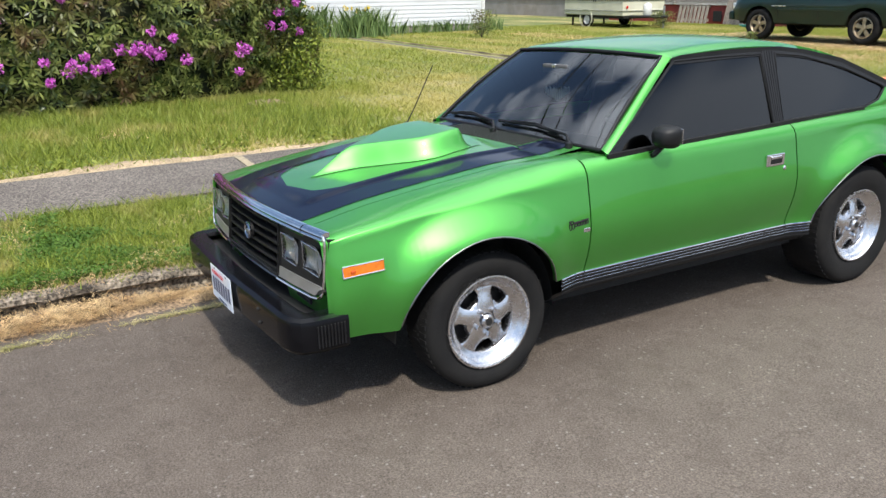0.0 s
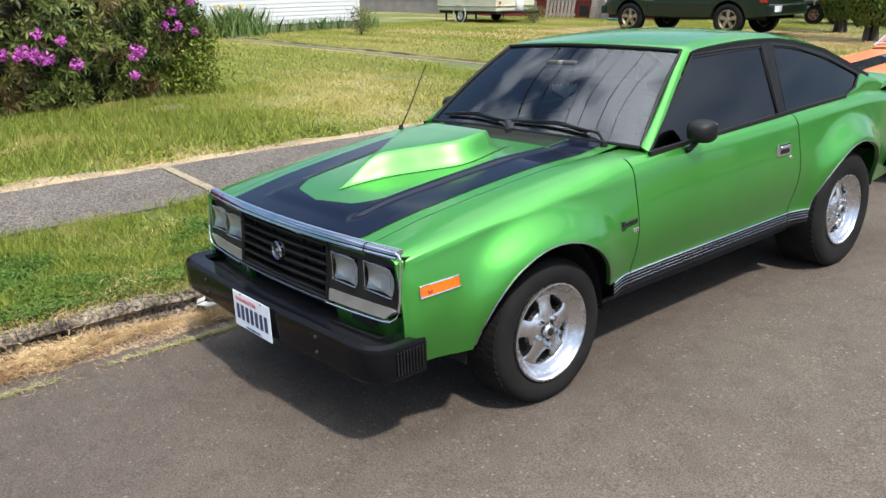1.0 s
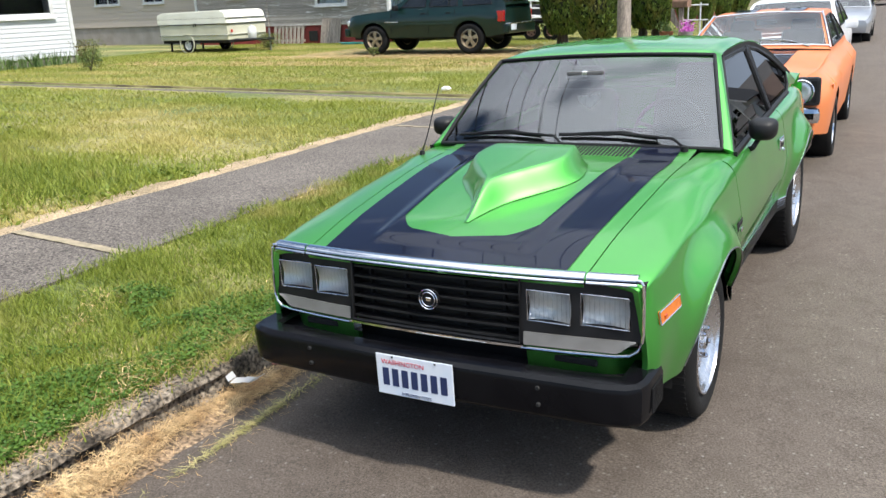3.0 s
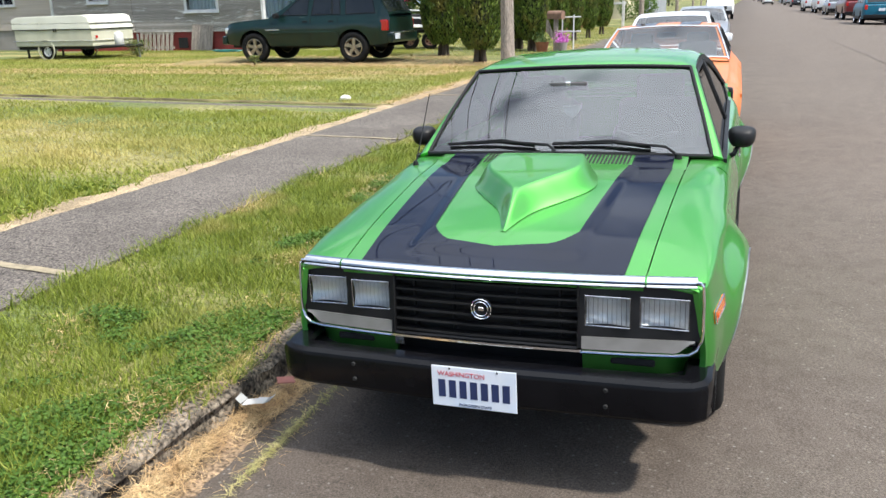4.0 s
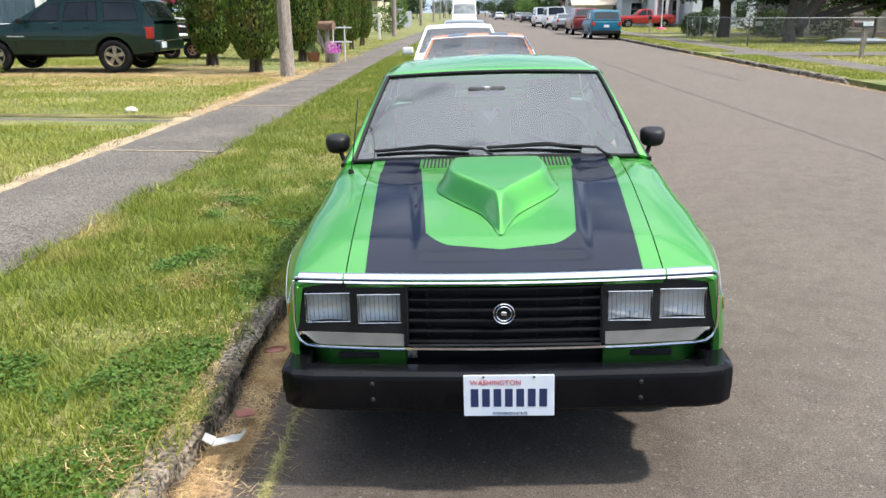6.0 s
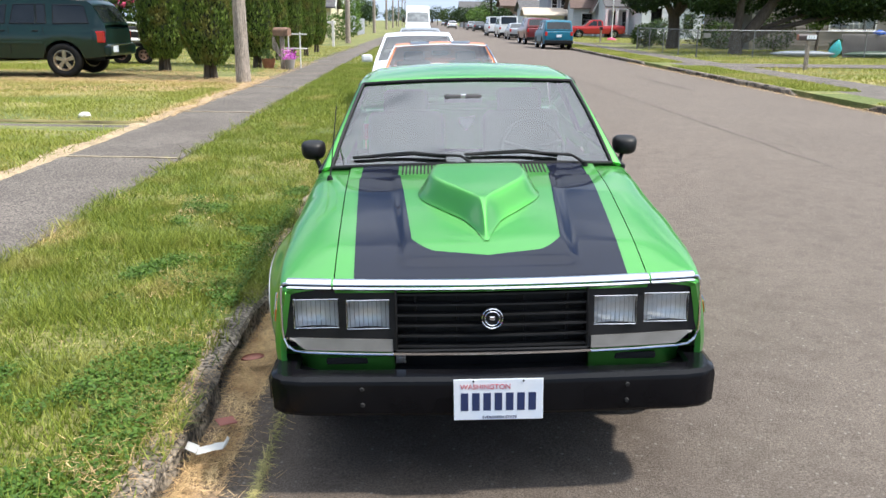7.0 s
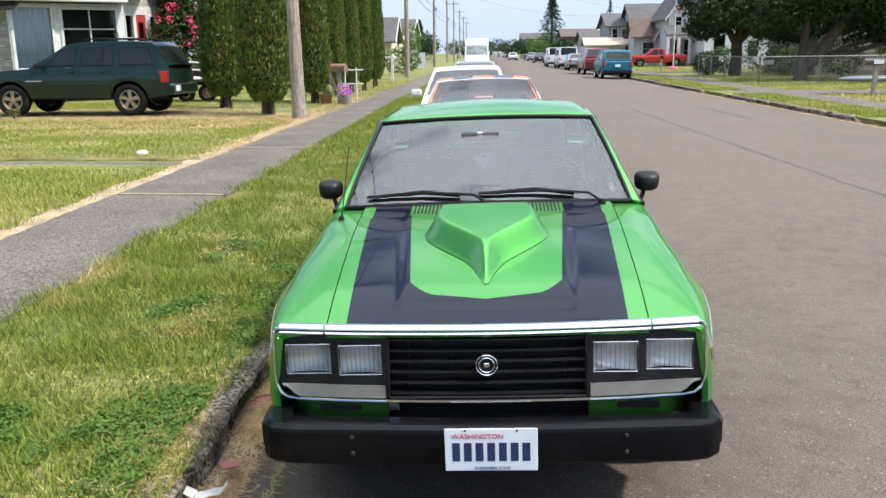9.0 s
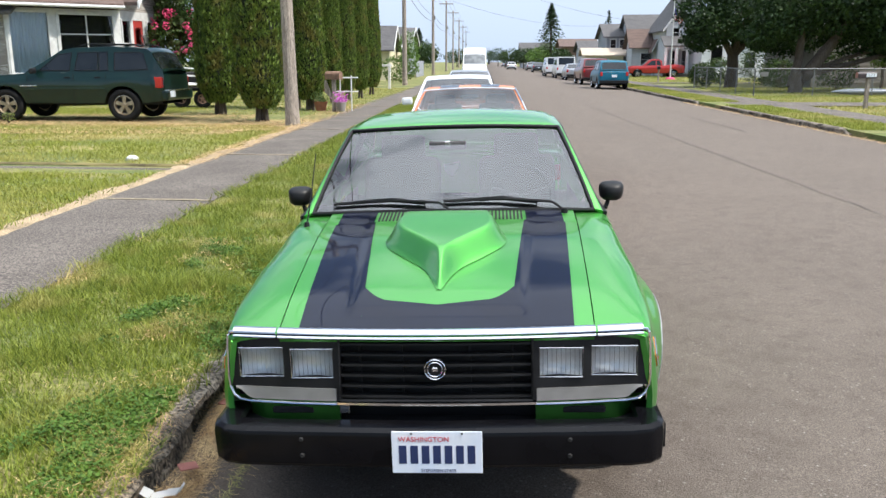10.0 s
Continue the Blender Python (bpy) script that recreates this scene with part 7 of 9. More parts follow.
    wall(h, pose(0, 8, 0, 0, 0, -90), 8, 0.1, H, [], SIDING_GREY)
    wall(h, pose(L, 0.1, 0, 0, 0, 90), 7.9, 0.1, H, [], SIDING_GREY)
    wall(h, pose(px + 3.35, 4.85, 0, 0, 0, 180), 3.3, 0.1, 3.3, [], SIDING_GREY, name="porch_wall")
    wall(h, pose(L, 8.1, 0, 0, 0, 180), L, 0.1, H, [], SIDING_GREY)
    # next house beyond: wide beige boards on a pale base
    b = thing("house", pose(-40, 25.6, YARD, 0, 0, 0), "grey-beige board house with a pale concrete base", "house")
    bb = board_mesh(SIDING_BEIGE)
    bops = [(6.0, 7.6, 1.95, 3.0), (9.4, 10.6, 1.95, 3.0)]
    wall(b, Matrix.Identity(4), 13.3, 0.85, 3.4, bops, SIDING_BEIGE, bb, 0.34)
    for o in bops:
        window(b, Matrix.Identity(4), *o, trim=0.10, mull_u=((o[0] + o[1]) / 2,), behind=None)
    part("foundation", box((13.3, 0.3, 0.9), (6.65, 0.18, 0.42), 0.01, 1), CONCRETEBASE, b, "pale concrete foundation")
    part("downpipe", tube([(13.2, -0.06, 0.2), (13.2, -0.06, 3.3)], 0.05, 8), TRIM_WHITE, b, "white downpipe")
    part("foundation_vent", box((0.55, 0.06, 0.4), (10.9, 0.0, 0.42), 0.004, 1), DARK, b, "dark foundation vent")
    gable_roof(b, 0, 13.3, 0, 8, 3.4, 2.4, ROOF_DARK, "x", 0.4)
    wall(b, pose(0, 8, 0, 0, 0, -90), 8, 0.1, 3.4, [], SIDING_BEIGE)
    # leaning pallet and board
    p = thing("pallet", pose(-21.25, 24.45, YARD, -12, 0, 0), "weathered slatted pallet leaning on the house", "pallet")
    for k in range(8):
        part("slat", box((0.14, 0.022, 1.42), (-0.72 + k * 0.205, 0, 0.71), 0.004, 1), WOODGREY, p)
    for z in (0.15, 0.7, 1.28):
        part("rail", box((1.62, 0.08, 0.09), (0, 0.055, z), 0.004, 1), WOODGREY, p)
    q = part("board", box((0.95, 0.03, 1.0), (0, 0, 0.5), 0.005, 1), WOODGREY)
    q.matrix_world = pose(-19.1, 24.42, YARD, -10, 3, 0)
    tagged(q, "weathered plywood sheet leaning on the red skirting", "board")
    hose = tube([(-17.2 + 0.45 * math.cos(a) * (1 + 0.03 * a), 23.4 + 0.3 * math.sin(a), YARD + 0.02 + 0.004 * a) for a in steps(0, 18, 70)], 0.014, 6)
    tagged(part("garden_hose", hose, mat("teal_hose", (0.02, 0.20, 0.17), rough=0.4)), "coiled teal garden hose on the grass", "hose")


def build_trailer():
    t = thing("camping_trailer", pose(-19.87, 20.55, YARD, 0, 0, 0), "folded cream pop-up camping trailer with a propane bottle", "trailer")
    part("lower_body", box((3.35, 2.05, 0.55), (-1.70, 0, 0.72), 0.03, 2), TRAILERWHITE, t)
    part("chassis", box((3.3, 1.9, 0.12), (-1.70, 0, 0.40), 0.02, 1), DARK, t)
    bm = prism([(-3.45, -1.05, 1.0), (0.02, -1.05, 1.0), (-0.10, -1.05, 1.40), (-0.30, -1.05, 1.47), (-3.2, -1.05, 1.43), (-3.45, -1.05, 1.34)], (0, 2.1, 0))
    bmesh.ops.bevel(bm, geom=list(bm.edges), offset=0.025, segments=2, affect="EDGES")
    part("roof_box", bm, TRAILERTOP, t, "cream hard roof")
    for z in (0.995, 1.20, 0.62):
        part("trim_line", box((3.45, 2.10, 0.018), (-1.71, 0, z), 0.003, 1), BLACKTRIM if z != 0.62 else ALLOY, t)
    for s in (-1, 1):
        w = simple_wheel(t, 0.0, 0.0, 0.27, 0.16, -1, TRIM_WHITE, 6, 0.6)
        w.matrix_local = pose(-2.05, s * 1.0, 0.27, 0, 0, 90 if s < 0 else -90)
        part("wheel_arch", lathe([(0.33, -0.02), (0.36, -0.02), (0.36, 0.02), (0.33, 0.02)], 24, "y"), TRAILERWHITE, t).location = (-2.05, s * 1.03, 0.33)
        part("latch", box((0.04, 0.02, 0.10), (-1.5 if s < 0 else -1.6, -1.06, 0.98), 0.005, 1), DARK, t)
        part("corner_jack", box((0.06, 0.06, 0.36), (-3.1, s * 0.8, 0.20), 0.005, 1), DARK, t)
    part("drawbar", tube([(-0.1, -0.7, 0.42), (1.15, 0, 0.42)], 0.05, 6), DARK, t, "black drawbar")
    part("drawbar", tube([(-0.1, 0.7, 0.42), (1.15, 0, 0.42)], 0.05, 6), DARK, t, "black drawbar")
    part("tongue_jack", tube([(1.0, 0, 0.02), (1.0, 0, 0.8)], 0.035, 8), GALV, t)
    part("tail_lamp", box((0.03, 0.08, 0.10), (0.02, -0.85, 0.75), 0.006, 1), REDLENS, t)
    g = part("propane_bottle", lathe([(0.0, 0.0), (0.13, 0.0), (0.155, 0.03), (0.155, 0.33), (0.12, 0.40), (0.05, 0.43), (0.05, 0.47), (0.0, 0.47)], 24, "z"), TRIM_WHITE, t, "white propane bottle", auto=40)
    g.location = (0.42, -0.25, 0.45)


def pole(x, y, h, r, label, lean=(0, 0), arms=1):
    p = thing("utility_pole", pose(x, y, YARD - 0.02), label, "utility pole", "utility poles along the street")
    n = 24
    bm = bmesh.new()
    rings = []
    for i in range(26):
        t = i / 25
        z = h * t
        rr = r * (1 - 0.38 * t) * (1 + 0.10 * math.exp(-z / 0.3))
        ring = []
        for k in range(n):
            a = 2 * math.pi * k / n
            q = rr * (1 + 0.035 * noise.noise((math.cos(a) * 3, math.sin(a) * 3, z * 0.5 + x)) - 0.05 * max(0, noise.noise((math.cos(a) * 7, math.sin(a) * 7, z * 0.25))))
            ring.append(bm.verts.new((q * math.cos(a) + lean[0] * z, q * math.sin(a) + lean[1] * z, z)))
        rings.append(ring)
    for a, b in zip(rings, rings[1:]):
        for k in range(n):
            bm.faces.new((a[k], a[(k + 1) % n], b[(k + 1) % n], b[k]))
    bm.faces.new(rings[-1])
    part("shaft", bm, WOODGREY, p, smooth=True)
    for j in range(arms):
        z = h - 0.5 - 0.9 * j
        part("crossarm", box((2.2, 0.10, 0.12), (lean[0] * z, lean[1] * z - r, z), 0.008, 1), WOODGREY, p)
        for dx in (-1.0, -0.4, 0.4, 1.0):
            o = part("insulator", lathe([(0.0, 0.16), (0.03, 0.15), (0.045, 0.08), (0.03, 0.06), (0.03, 0.0)], 10, "z"), TRIM_WHITE, p)
            o.location = (lean[0] * z + dx, lean[1] * z - r, z + 0.06)
    part("cable_box", box((0.18, 0.14, 0.4), (lean[0] * 6 + r, lean[1] * 6, h * 0.62), 0.02, 1), GALV, p)
    return p


POLES = [(-4.78, 17.05, 9.6, 0.170), (-5.57, 52.1, 10.2, 0.165), (-6.65, 95, 10.4, 0.19), (-7.0, 130, 10.8, 0.17), (-7.2, 158, 11.0, 0.16), (-7.3, 190, 11.0, 0.16), (-7.6, 225, 11.0, 0.16), (-8.0, 265, 11.0, 0.16)]


def build_poles_and_wires():
    for k, (x, y, h, r) in enumerate(POLES):
        pole(x, y, h, r, "weathered grey wooden utility pole" + (" with a worn base" if k == 0 else " beside the pavement"), (-0.012, 0.0) if k == 0 else (0, 0))
    bm = bmesh.new()
    WIRE = mat("black_cable", (0.015, 0.015, 0.016), rough=0.5)

    def sag(a, b, drop, r):
        a, b = Vector(a), Vector(b)
        pts = [a + (b - a) * t - Vector((0, 0, 4 * drop * t * (1 - t))) for t in steps(0, 1, 14)]
        tube(pts, r, 5, bm, caps=False)
    pts = [(-4.6, -18.0, 9.6, 0)] + [(x, y, h, 0) for x, y, h, r in POLES]
    for (x0, y0, h0, _), (x1, y1, h1, _) in zip(pts, pts[1:]):
        for dx in (-1.0, -0.4, 0.4, 1.0):
            sag((x0 + dx, y0, h0 - 0.36), (x1 + dx, y1, h1 - 0.36), 0.35, 0.014)
        sag((x0 + 0.15, y0, h0 * 0.66), (x1 + 0.15, y1, h1 * 0.66), 0.45, 0.016)
        sag((x0 + 0.15, y0, h0 * 0.60), (x1 + 0.15, y1, h1 * 0.60), 0.55, 0.022)
    # service drops over the street
    sag((-4.9, 17, 8.8), (24, 52, 5.2), 0.9, 0.009)
    sag((-5.5, 52.1, 9.0), (17, 92, 6.0), 1.0, 0.010)
    sag((-5.5, 52.1, 8.6), (14.6, 70, 7.4), 0.8, 0.010)
    sag((-6.6, 95, 9.2), (15, 118, 6.5), 1.0, 0.012)
    sag((-4.9, 17, 8.6), (-12, 26, 4.6), 0.4, 0.008)
    sag((-5.5, 52.1, 8.0), (-13, 60, 4.6), 0.4, 0.008)
    w = part("overhead_cables", bm, WIRE)
    tagged(w, "black overhead cables strung between the poles", "cables", kind="stuff")
    pole(-4.6, -18.0, 9.6, 0.15, "weathered grey wooden utility pole beside the pavement")


def build_street_things():
    RUST = mat("rusty_mailbox_metal", (0.26, 0.15, 0.10), (0.17, 0.10, 0.07), scale=9, rough=0.7, bump=0.2)
    m = thing("mailbox", pose(-4.80, 22.8, YARD), "rusty brown mailbox on a grey post at the pavement", "mailbox")
    part("post", box((0.13, 0.13, 1.0), (0, 0, 0.5), 0.01, 1), WOODGREY, m)
    prof = [(0.11 * math.cos(a), 0.11 * math.sin(a)) for a in steps(0, math.pi, 10)]
    bm = prism([(-0.11, -0.26, 1.0), (0.11, -0.26, 1.0), (0.11, -0.26, 1.14)] + [(x, -0.26, 1.14 + z) for x, z in prof[1:-1]] + [(-0.11, -0.26, 1.14)], (0, 0.52, 0))
    o = part("box", bm, RUST, m, "rusty rounded box")
    o.matrix_local = pose(0, 0, 0, 0, 0, 70)
    part("brace", prism([(-0.30, -0.02, 0.62), (-0.06, -0.02, 0.36), (-0.06, -0.02, 0.5), (-0.24, -0.02, 0.98), (-0.30, -0.02, 0.98)], (0, 0.04, 0)), WOODGREY, m)
    g = thing("plant_stand", pose(-4.45, 22.95, YARD), "white metal plant stand beside the mailbox", "plant stand")
    for x in (-0.18, 0.18):
        part("upright", tube([(x, 0, 0), (x, 0, 1.12)], 0.022, 6), TRIM_WHITE, g)
    for z in (0.62, 1.05):
        part("crossbar", tube([(-0.40, 0, z), (0.40, 0, z)], 0.022, 6), TRIM_WHITE, g)
    TERRACOTTA = mat("terracotta", (0.33, 0.13, 0.07), (0.26, 0.10, 0.055), scale=9, rough=0.8)
    for x, y, r, hh, mm, lab, c1 in ((-5.28, 23.0, 0.22, 0.30, TERRACOTTA, "terracotta pot with green leaves", IRIS), (-4.55, 22.6, 0.17, 0.30, CONCRETEBASE, "grey pot with purple flowers", PETAL)):
        p = thing("plant_pot", pose(x, y, YARD), lab, "plant pot")
        part("pot", lathe([(0.0, 0.0), (r * 0.7, 0.0), (r, hh), (r * 0.9, hh), (r * 0.85, hh - 0.04), (0.0, hh - 0.04)], 24, "z"), mm, p, auto=40)
        leaf_cloud("plant", p, c1, 260, lambda: (random.gauss(0, r * 0.6), random.gauss(0, r * 0.6), hh + abs(random.gauss(0.10, 0.10))), 0.06)
    w = thing("white_post", pose(-5.69, 44.6, YARD), "white painted gate post with a crossbar", "post")
    part("post", box((0.14, 0.14, 1.45), (0, 0, 0.72), 0.01, 1), TRIM_WHITE, w)
    part("crossbar", box((2.3, 0.07, 0.12), (-1.0, 0, 1.32), 0.01, 1), TRIM_WHITE, w)
    st = bmesh.new()
    bmesh.ops.create_icosphere(st, subdivisions=3, radius=1.0)
    for v in st.verts:
        v.co = Vector((v.co.x * 0.10, v.co.y * 0.075, max(-0.02, v.co.z * 0.06))) * (1 + 0.12 * noise.noise(v.co * 2))
    o = part("stone", st, mat("white_stone", (0.68, 0.67, 0.64), (0.55, 0.54, 0.52), scale=6, rough=0.8), smooth=True)
    o.location = (-5.62, 9.55, YARD + 0.02)
    tagged(o, "small white stone on the lawn", "stone")
    # utility trailer and quad behind the cypresses
    t = thing("utility_trailer", pose(-10.15, 25.4, YARD, 0, 0, 6), "small utility trailer with white rails and black wheels", "trailer")
    part("bed", box((2.6, 1.4, 0.1), (0, 0, 0.62), 0.01, 1), DARK, t)
    for z in (0.9, 1.15, 1.4):
        part("rail", tube([(-1.3, -0.7, z), (1.3, -0.7, z - 0.15)], 0.03, 6), TRIM_WHITE, t, "white rail")
    for x in (-1.3, -0.4, 0.5, 1.3):
        part("upright", tube([(x, -0.7, 0.6), (x, -0.7, 1.4)], 0.03, 6), TRIM_WHITE, t)
    part("fender", box((1.3, 0.3, 0.06), (0.0, -0.85, 0.78), 0.02, 1), TRIM_WHITE, t, "white mudguard")
    for x in (-0.36, 0.36):
        wh = simple_wheel(t, 0.0, 0.0, 0.30, 0.18, -1, RUST, 5, 0.55)
        wh.matrix_local = pose(x, -0.82, 0.30, 0, 0, 90)
    part("load", box((1.8, 0.9, 0.5), (0.1, 0.1, 0.95), 0.1, 2), DARK, t, "dark covered load")
    # litter in the gutter
    bm = bmesh.new()
    pts = [(-0.075, 0.01), (-0.04, -0.012), (0.0, 0.0), (0.03, 0.006), (0.035, 0.035), (0.02, 0.06)]
    for (a, b), (c, d) in zip(pts, pts[1:]):
        za, zb = 0.012 + 0.02 * random.random(), 0.012 + 0.02 * random.random()
        q = [bm.verts.new(p) for p in ((a, b - 0.016, za), (c, d - 0.016, zb), (c + 0.004, d + 0.018, zb + 0.008), (a, b + 0.018, za + 0.008))]
        bm.faces.new(q)
    bmesh.ops.solidify(bm, geom=list(bm.faces), thickness=0.002)
    o = part("paper_scrap", bm, TRIM_WHITE)
    o.location = (-1.06, -0.63, 0.035)
    o.scale = (1.35, 1.35, 1.0)
    tagged(o, "crumpled white paper scrap in the gutter", "litter")
    bm = box((0.08, 0.05, 0.006), (0, 0, 0), 0.002, 1)
    o = part("wrapper", bm, mat("faded_red_card", (0.30, 0.10, 0.08), (0.22, 0.08, 0.06), rough=0.7))
    o.matrix_world = pose(-1.07, -0.37, 0.040, 12, 8, 40)
    tagged(o, "faded red wrapper in the gutter straw", "litter")
    lf = bmesh.new()
    patch(lambda u, v: (0.055 * u, 0.032 * v * (1 - u * u) ** 0.6, 0.012 * v * v + 0.01 * u), steps(-0.99, 0.99, 8), steps(-1, 1, 4), lf, thick=0.001)
    o = part("fallen_leaf", lf, mat("red_brown_leaf", (0.34, 0.13, 0.09), (0.24, 0.09, 0.06), scale=40, rough=0.7), smooth=True)
    o.matrix_world = pose(-1.09, 0.25, 0.050, 6, 10, 25)
    tagged(o, "curled red-brown leaf in the gutter straw", "leaf")


def build_right_side():
    FENCEMESH = mat("chain_link_wire", (0.24, 0.245, 0.25), rough=0.6, metal=0.5)
    f = thing("chain_link_fence", pose(0, 0, 0.09), "galvanised chain-link fence with round posts round a shaded yard", "fence")
    corner = (12.2, 35.7)
    runs = [((12.3, 47.5), corner), (corner, (31.0, 36.4))]
    for a, b in runs:
        a, b = Vector((*a, 0)), Vector((*b, 0))
        d = b - a
        n = max(2, int(d.length / 2.5))
        for k in range(n + 1):
            p = a + d * k / n
            part("post", tube([p, p + Vector((0, 0, 1.27))], 0.035 if k in (0, n) else 0.025, 8), GALV, f)
        part("top_rail", tube([a + Vector((0, 0, 1.24)), b + Vector((0, 0, 1.24))], 0.022, 6), GALV, f)
        bm = bmesh.new()
        u, s = d.normalized(), 0.085
        count = int(d.length / s)
        for k in range(count):
            p = a + u * (k * s)
            for sg in (1, -1):
                q0, q1 = p + Vector((0, 0, 0.02)), p + u * (1.2 * 0.42 * sg) + Vector((0, 0, 1.22))
                if (q1 - a).dot(u) < 0 or (q1 - a).dot(u) > d.length:
                    continue
                v = [bm.verts.new(z) for z in (q0, q0 + u * 0.006, q1 + u * 0.006, q1)]
                bm.faces.new(v)
        part("wire_mesh", bm, FENCEMESH, f, "diamond wire mesh")["kind"] = "stuff"
    part("fence_sign", box((0.34, 0.012, 0.20), (12.62, 35.66, 1.0), 0.003, 1), LENSGREY, f, "small faded grey sign")
    m = thing("mailbox", pose(12.80, 25.6, 0.0), "dark mailbox with white number bars on a wooden post", "mailbox")
    part("post", box((0.12, 0.12, 1.1), (0.05, 0, 0.55), 0.01, 1), WOODGREY, m)
    prof = [(0.0, 0.095 * math.cos(a), 0.095 * math.sin(a)) for a in steps(0, math.pi, 10)]
    bm = prism([(-0.33, -0.095, 1.1), (-0.33, 0.095, 1.1)] + [(-0.33, p[1], 1.22 + p[2]) for p in prof], (0.62, 0, 0))
    part("box", bm, mat("dark_mailbox_metal", (0.03, 0.022, 0.022), (0.05, 0.03, 0.03), rough=0.45), m)
    part("door", prism([(-0.345, -0.09, 1.11), (-0.345, 0.09, 1.11)] + [(-0.345, p[1] * 0.95, 1.22 + p[2] * 0.95) for p in prof], (0.012, 0, 0)), PAINT_MAROON, m, "maroon mailbox door")
    for k in range(4):
        part("number_bar", box((0.075, 0.006, 0.13), (-0.02 + k * 0.085, -0.098, 1.21), 0.001, 1), PLATEWHITE, m)
    m2 = thing("mailbox", pose(13.2, 63, 0.06), "dark mailbox on a post beside the far pavement", "mailbox")
    part("post", box((0.12, 0.12, 1.0), (0, 0, 0.5), 0.01, 1), WOODGREY, m2)
    part("box", box((0.22, 0.5, 0.24), (0, 0, 1.1), 0.06, 2), BLACKTRIM, m2)
    # kayaks, toys, tarp along the fence
    def kayak(x, y, rz, L, c, lab):
        bm = bmesh.new()
        patch(lambda u, a: (L / 2 * u, 0.33 * (1 - u * u) ** 0.7 * math.cos(a), 0.17 + 0.15 * (1 - abs(u) ** 3) * math.sin(a)), steps(-0.999, 0.999, 24), steps(0, 2 * math.pi, 14), bm)
        o = part("kayak", bm, c, smooth=True)
        o.matrix_world = pose(x, y, 0.10, 0, 0, rz)
        tagged(o, lab, "kayak")
    kayak(17.75, 36.9, 1, 3.3, mat("grey_hull", (0.20, 0.23, 0.27), rough=0.45), "blue-grey kayak lying on the grass by the fence")
    kayak(21.2, 36.8, -1, 3.2, mat("green_hull", (0.05, 0.09, 0.06), rough=0.45), "dark green kayak lying on the grass by the fence")
    tarp = bmesh.new()
    patch(lambda u, v: (19.9 + 3.2 * u, 37.4 + 0.3 * v + 0.05 * noise.noise((u * 9, v * 4, 0)), 0.10 + 1.12 * math.sin(v * math.pi / 2) * (1 + 0.04 * noise.noise((u * 7, v * 3, 2)))), steps(0, 1, 20), steps(0, 1, 8), tarp)
    tagged(part("tarpaulin", tarp, mat("dark_brown_tarp", (0.05, 0.042, 0.038), (0.035, 0.03, 0.028), rough=0.7), smooth=True), "dark tarpaulin draped over stacked things", "tarpaulin")
    for x, y, z, c, lab in ((19.35, 37.0, 0.50, (0.03, 0.42, 0.42), "turquoise plastic toy by the fence"), (21.8, 37.8, 1.25, (0.03, 0.12, 0.55), "crumpled blue plastic sheet on the tarpaulin")):
        bm = bmesh.new()
        bmesh.ops.create_icosphere(bm, subdivisions=3, radius=1.0)
        for v in bm.verts:
            if "toy" in lab:
                v.co = Vector((v.co.x * 0.30 * (1 - 0.55 * max(0, v.co.z)) + 0.10 * v.co.z, v.co.y * 0.16, v.co.z * 0.44)) * (1 + 0.12 * noise.noise(v.co * 2.2))
            else:
                v.co = Vector((v.co.x * 0.30, v.co.y * 0.20, v.co.z * 0.15)) * (1 + 0.3 * noise.noise(v.co * 2.2))
        o = part("plastic_toy" if "toy" in lab else "plastic_sheet", bm, mat("plastic_" + lab[:4], c, rough=0.4), smooth=True)
        o.location = (x, y, z)
        tagged(o, lab, "toy" if "toy" in lab else "plastic sheet")
    # taupe house with the white triple window, facing the camera
    h = thing("house", pose(19.3, 48, 0.10), "taupe shingle house with a white triple window", "house")
    bme = board_mesh(SIDING_TAUPE)
    ops = [(4.85, 5.55, 1.25, 2.62), (5.65, 6.95, 1.25, 2.62), (7.05, 7.6, 1.25, 2.62)]
    wall(h, Matrix.Identity(4), 12.0, 0.3, 3.4, ops, SIDING_TAUPE, bme, 0.2)
    for o in ops:
        window(h, Matrix.Identity(4), *o, trim=0.09, mull_z=(2.0,) if o[1] - o[0] < 1 else (1.6, 1.95, 2.3), mull_u=(5.95, 6.3, 6.65) if o[1] - o[0] > 1 else (), behind=BLIND)
    gable_end(h, Matrix.Identity(4), 12.0, 3.4, 3.2, SIDING_TAUPE)
    gable_roof(h, 0, 12, 0, 9, 3.4, 3.2, ROOF_DARK, "y", 0.5)
    for s in (0, 1):
        bm = prism([(-0.5 if s == 0 else 12.5, -0.56, 3.10), (6, -0.56, 6.58), (6, -0.56, 6.84), (-0.5 if s == 0 else 12.5, -0.56, 3.36)], (0, 0.06, 0))
        part("bargeboard", bm, TRIM_WHITE, h, "white bargeboard")
    wall(h, pose(0, 9, 0, 0, 0, -90), 9, 0.1, 3.4, [], SIDING_TAUPE)
    wall(h, pose(12, 0, 0, 0, 0, 90), 9, 0.1, 3.4, [], SIDING_TAUPE)
    part("foundation", box((11.9, 8.9, 0.35), (6, 4.5, 0.12)), CONCRETEBASE, h)

    def far_house(x, y, rz, L, D, H, rise, sm, rm, lab, ridge, wins, trim=TRIM_WHITE, bh=0.25):
        h = thing("house", pose(x, y, 0.1, 0, 0, rz), lab, "house", "houses along the street")
        bme = board_mesh(sm)
        wall(h, Matrix.Identity(4), L, -0.1, H, wins, sm, bme, bh)
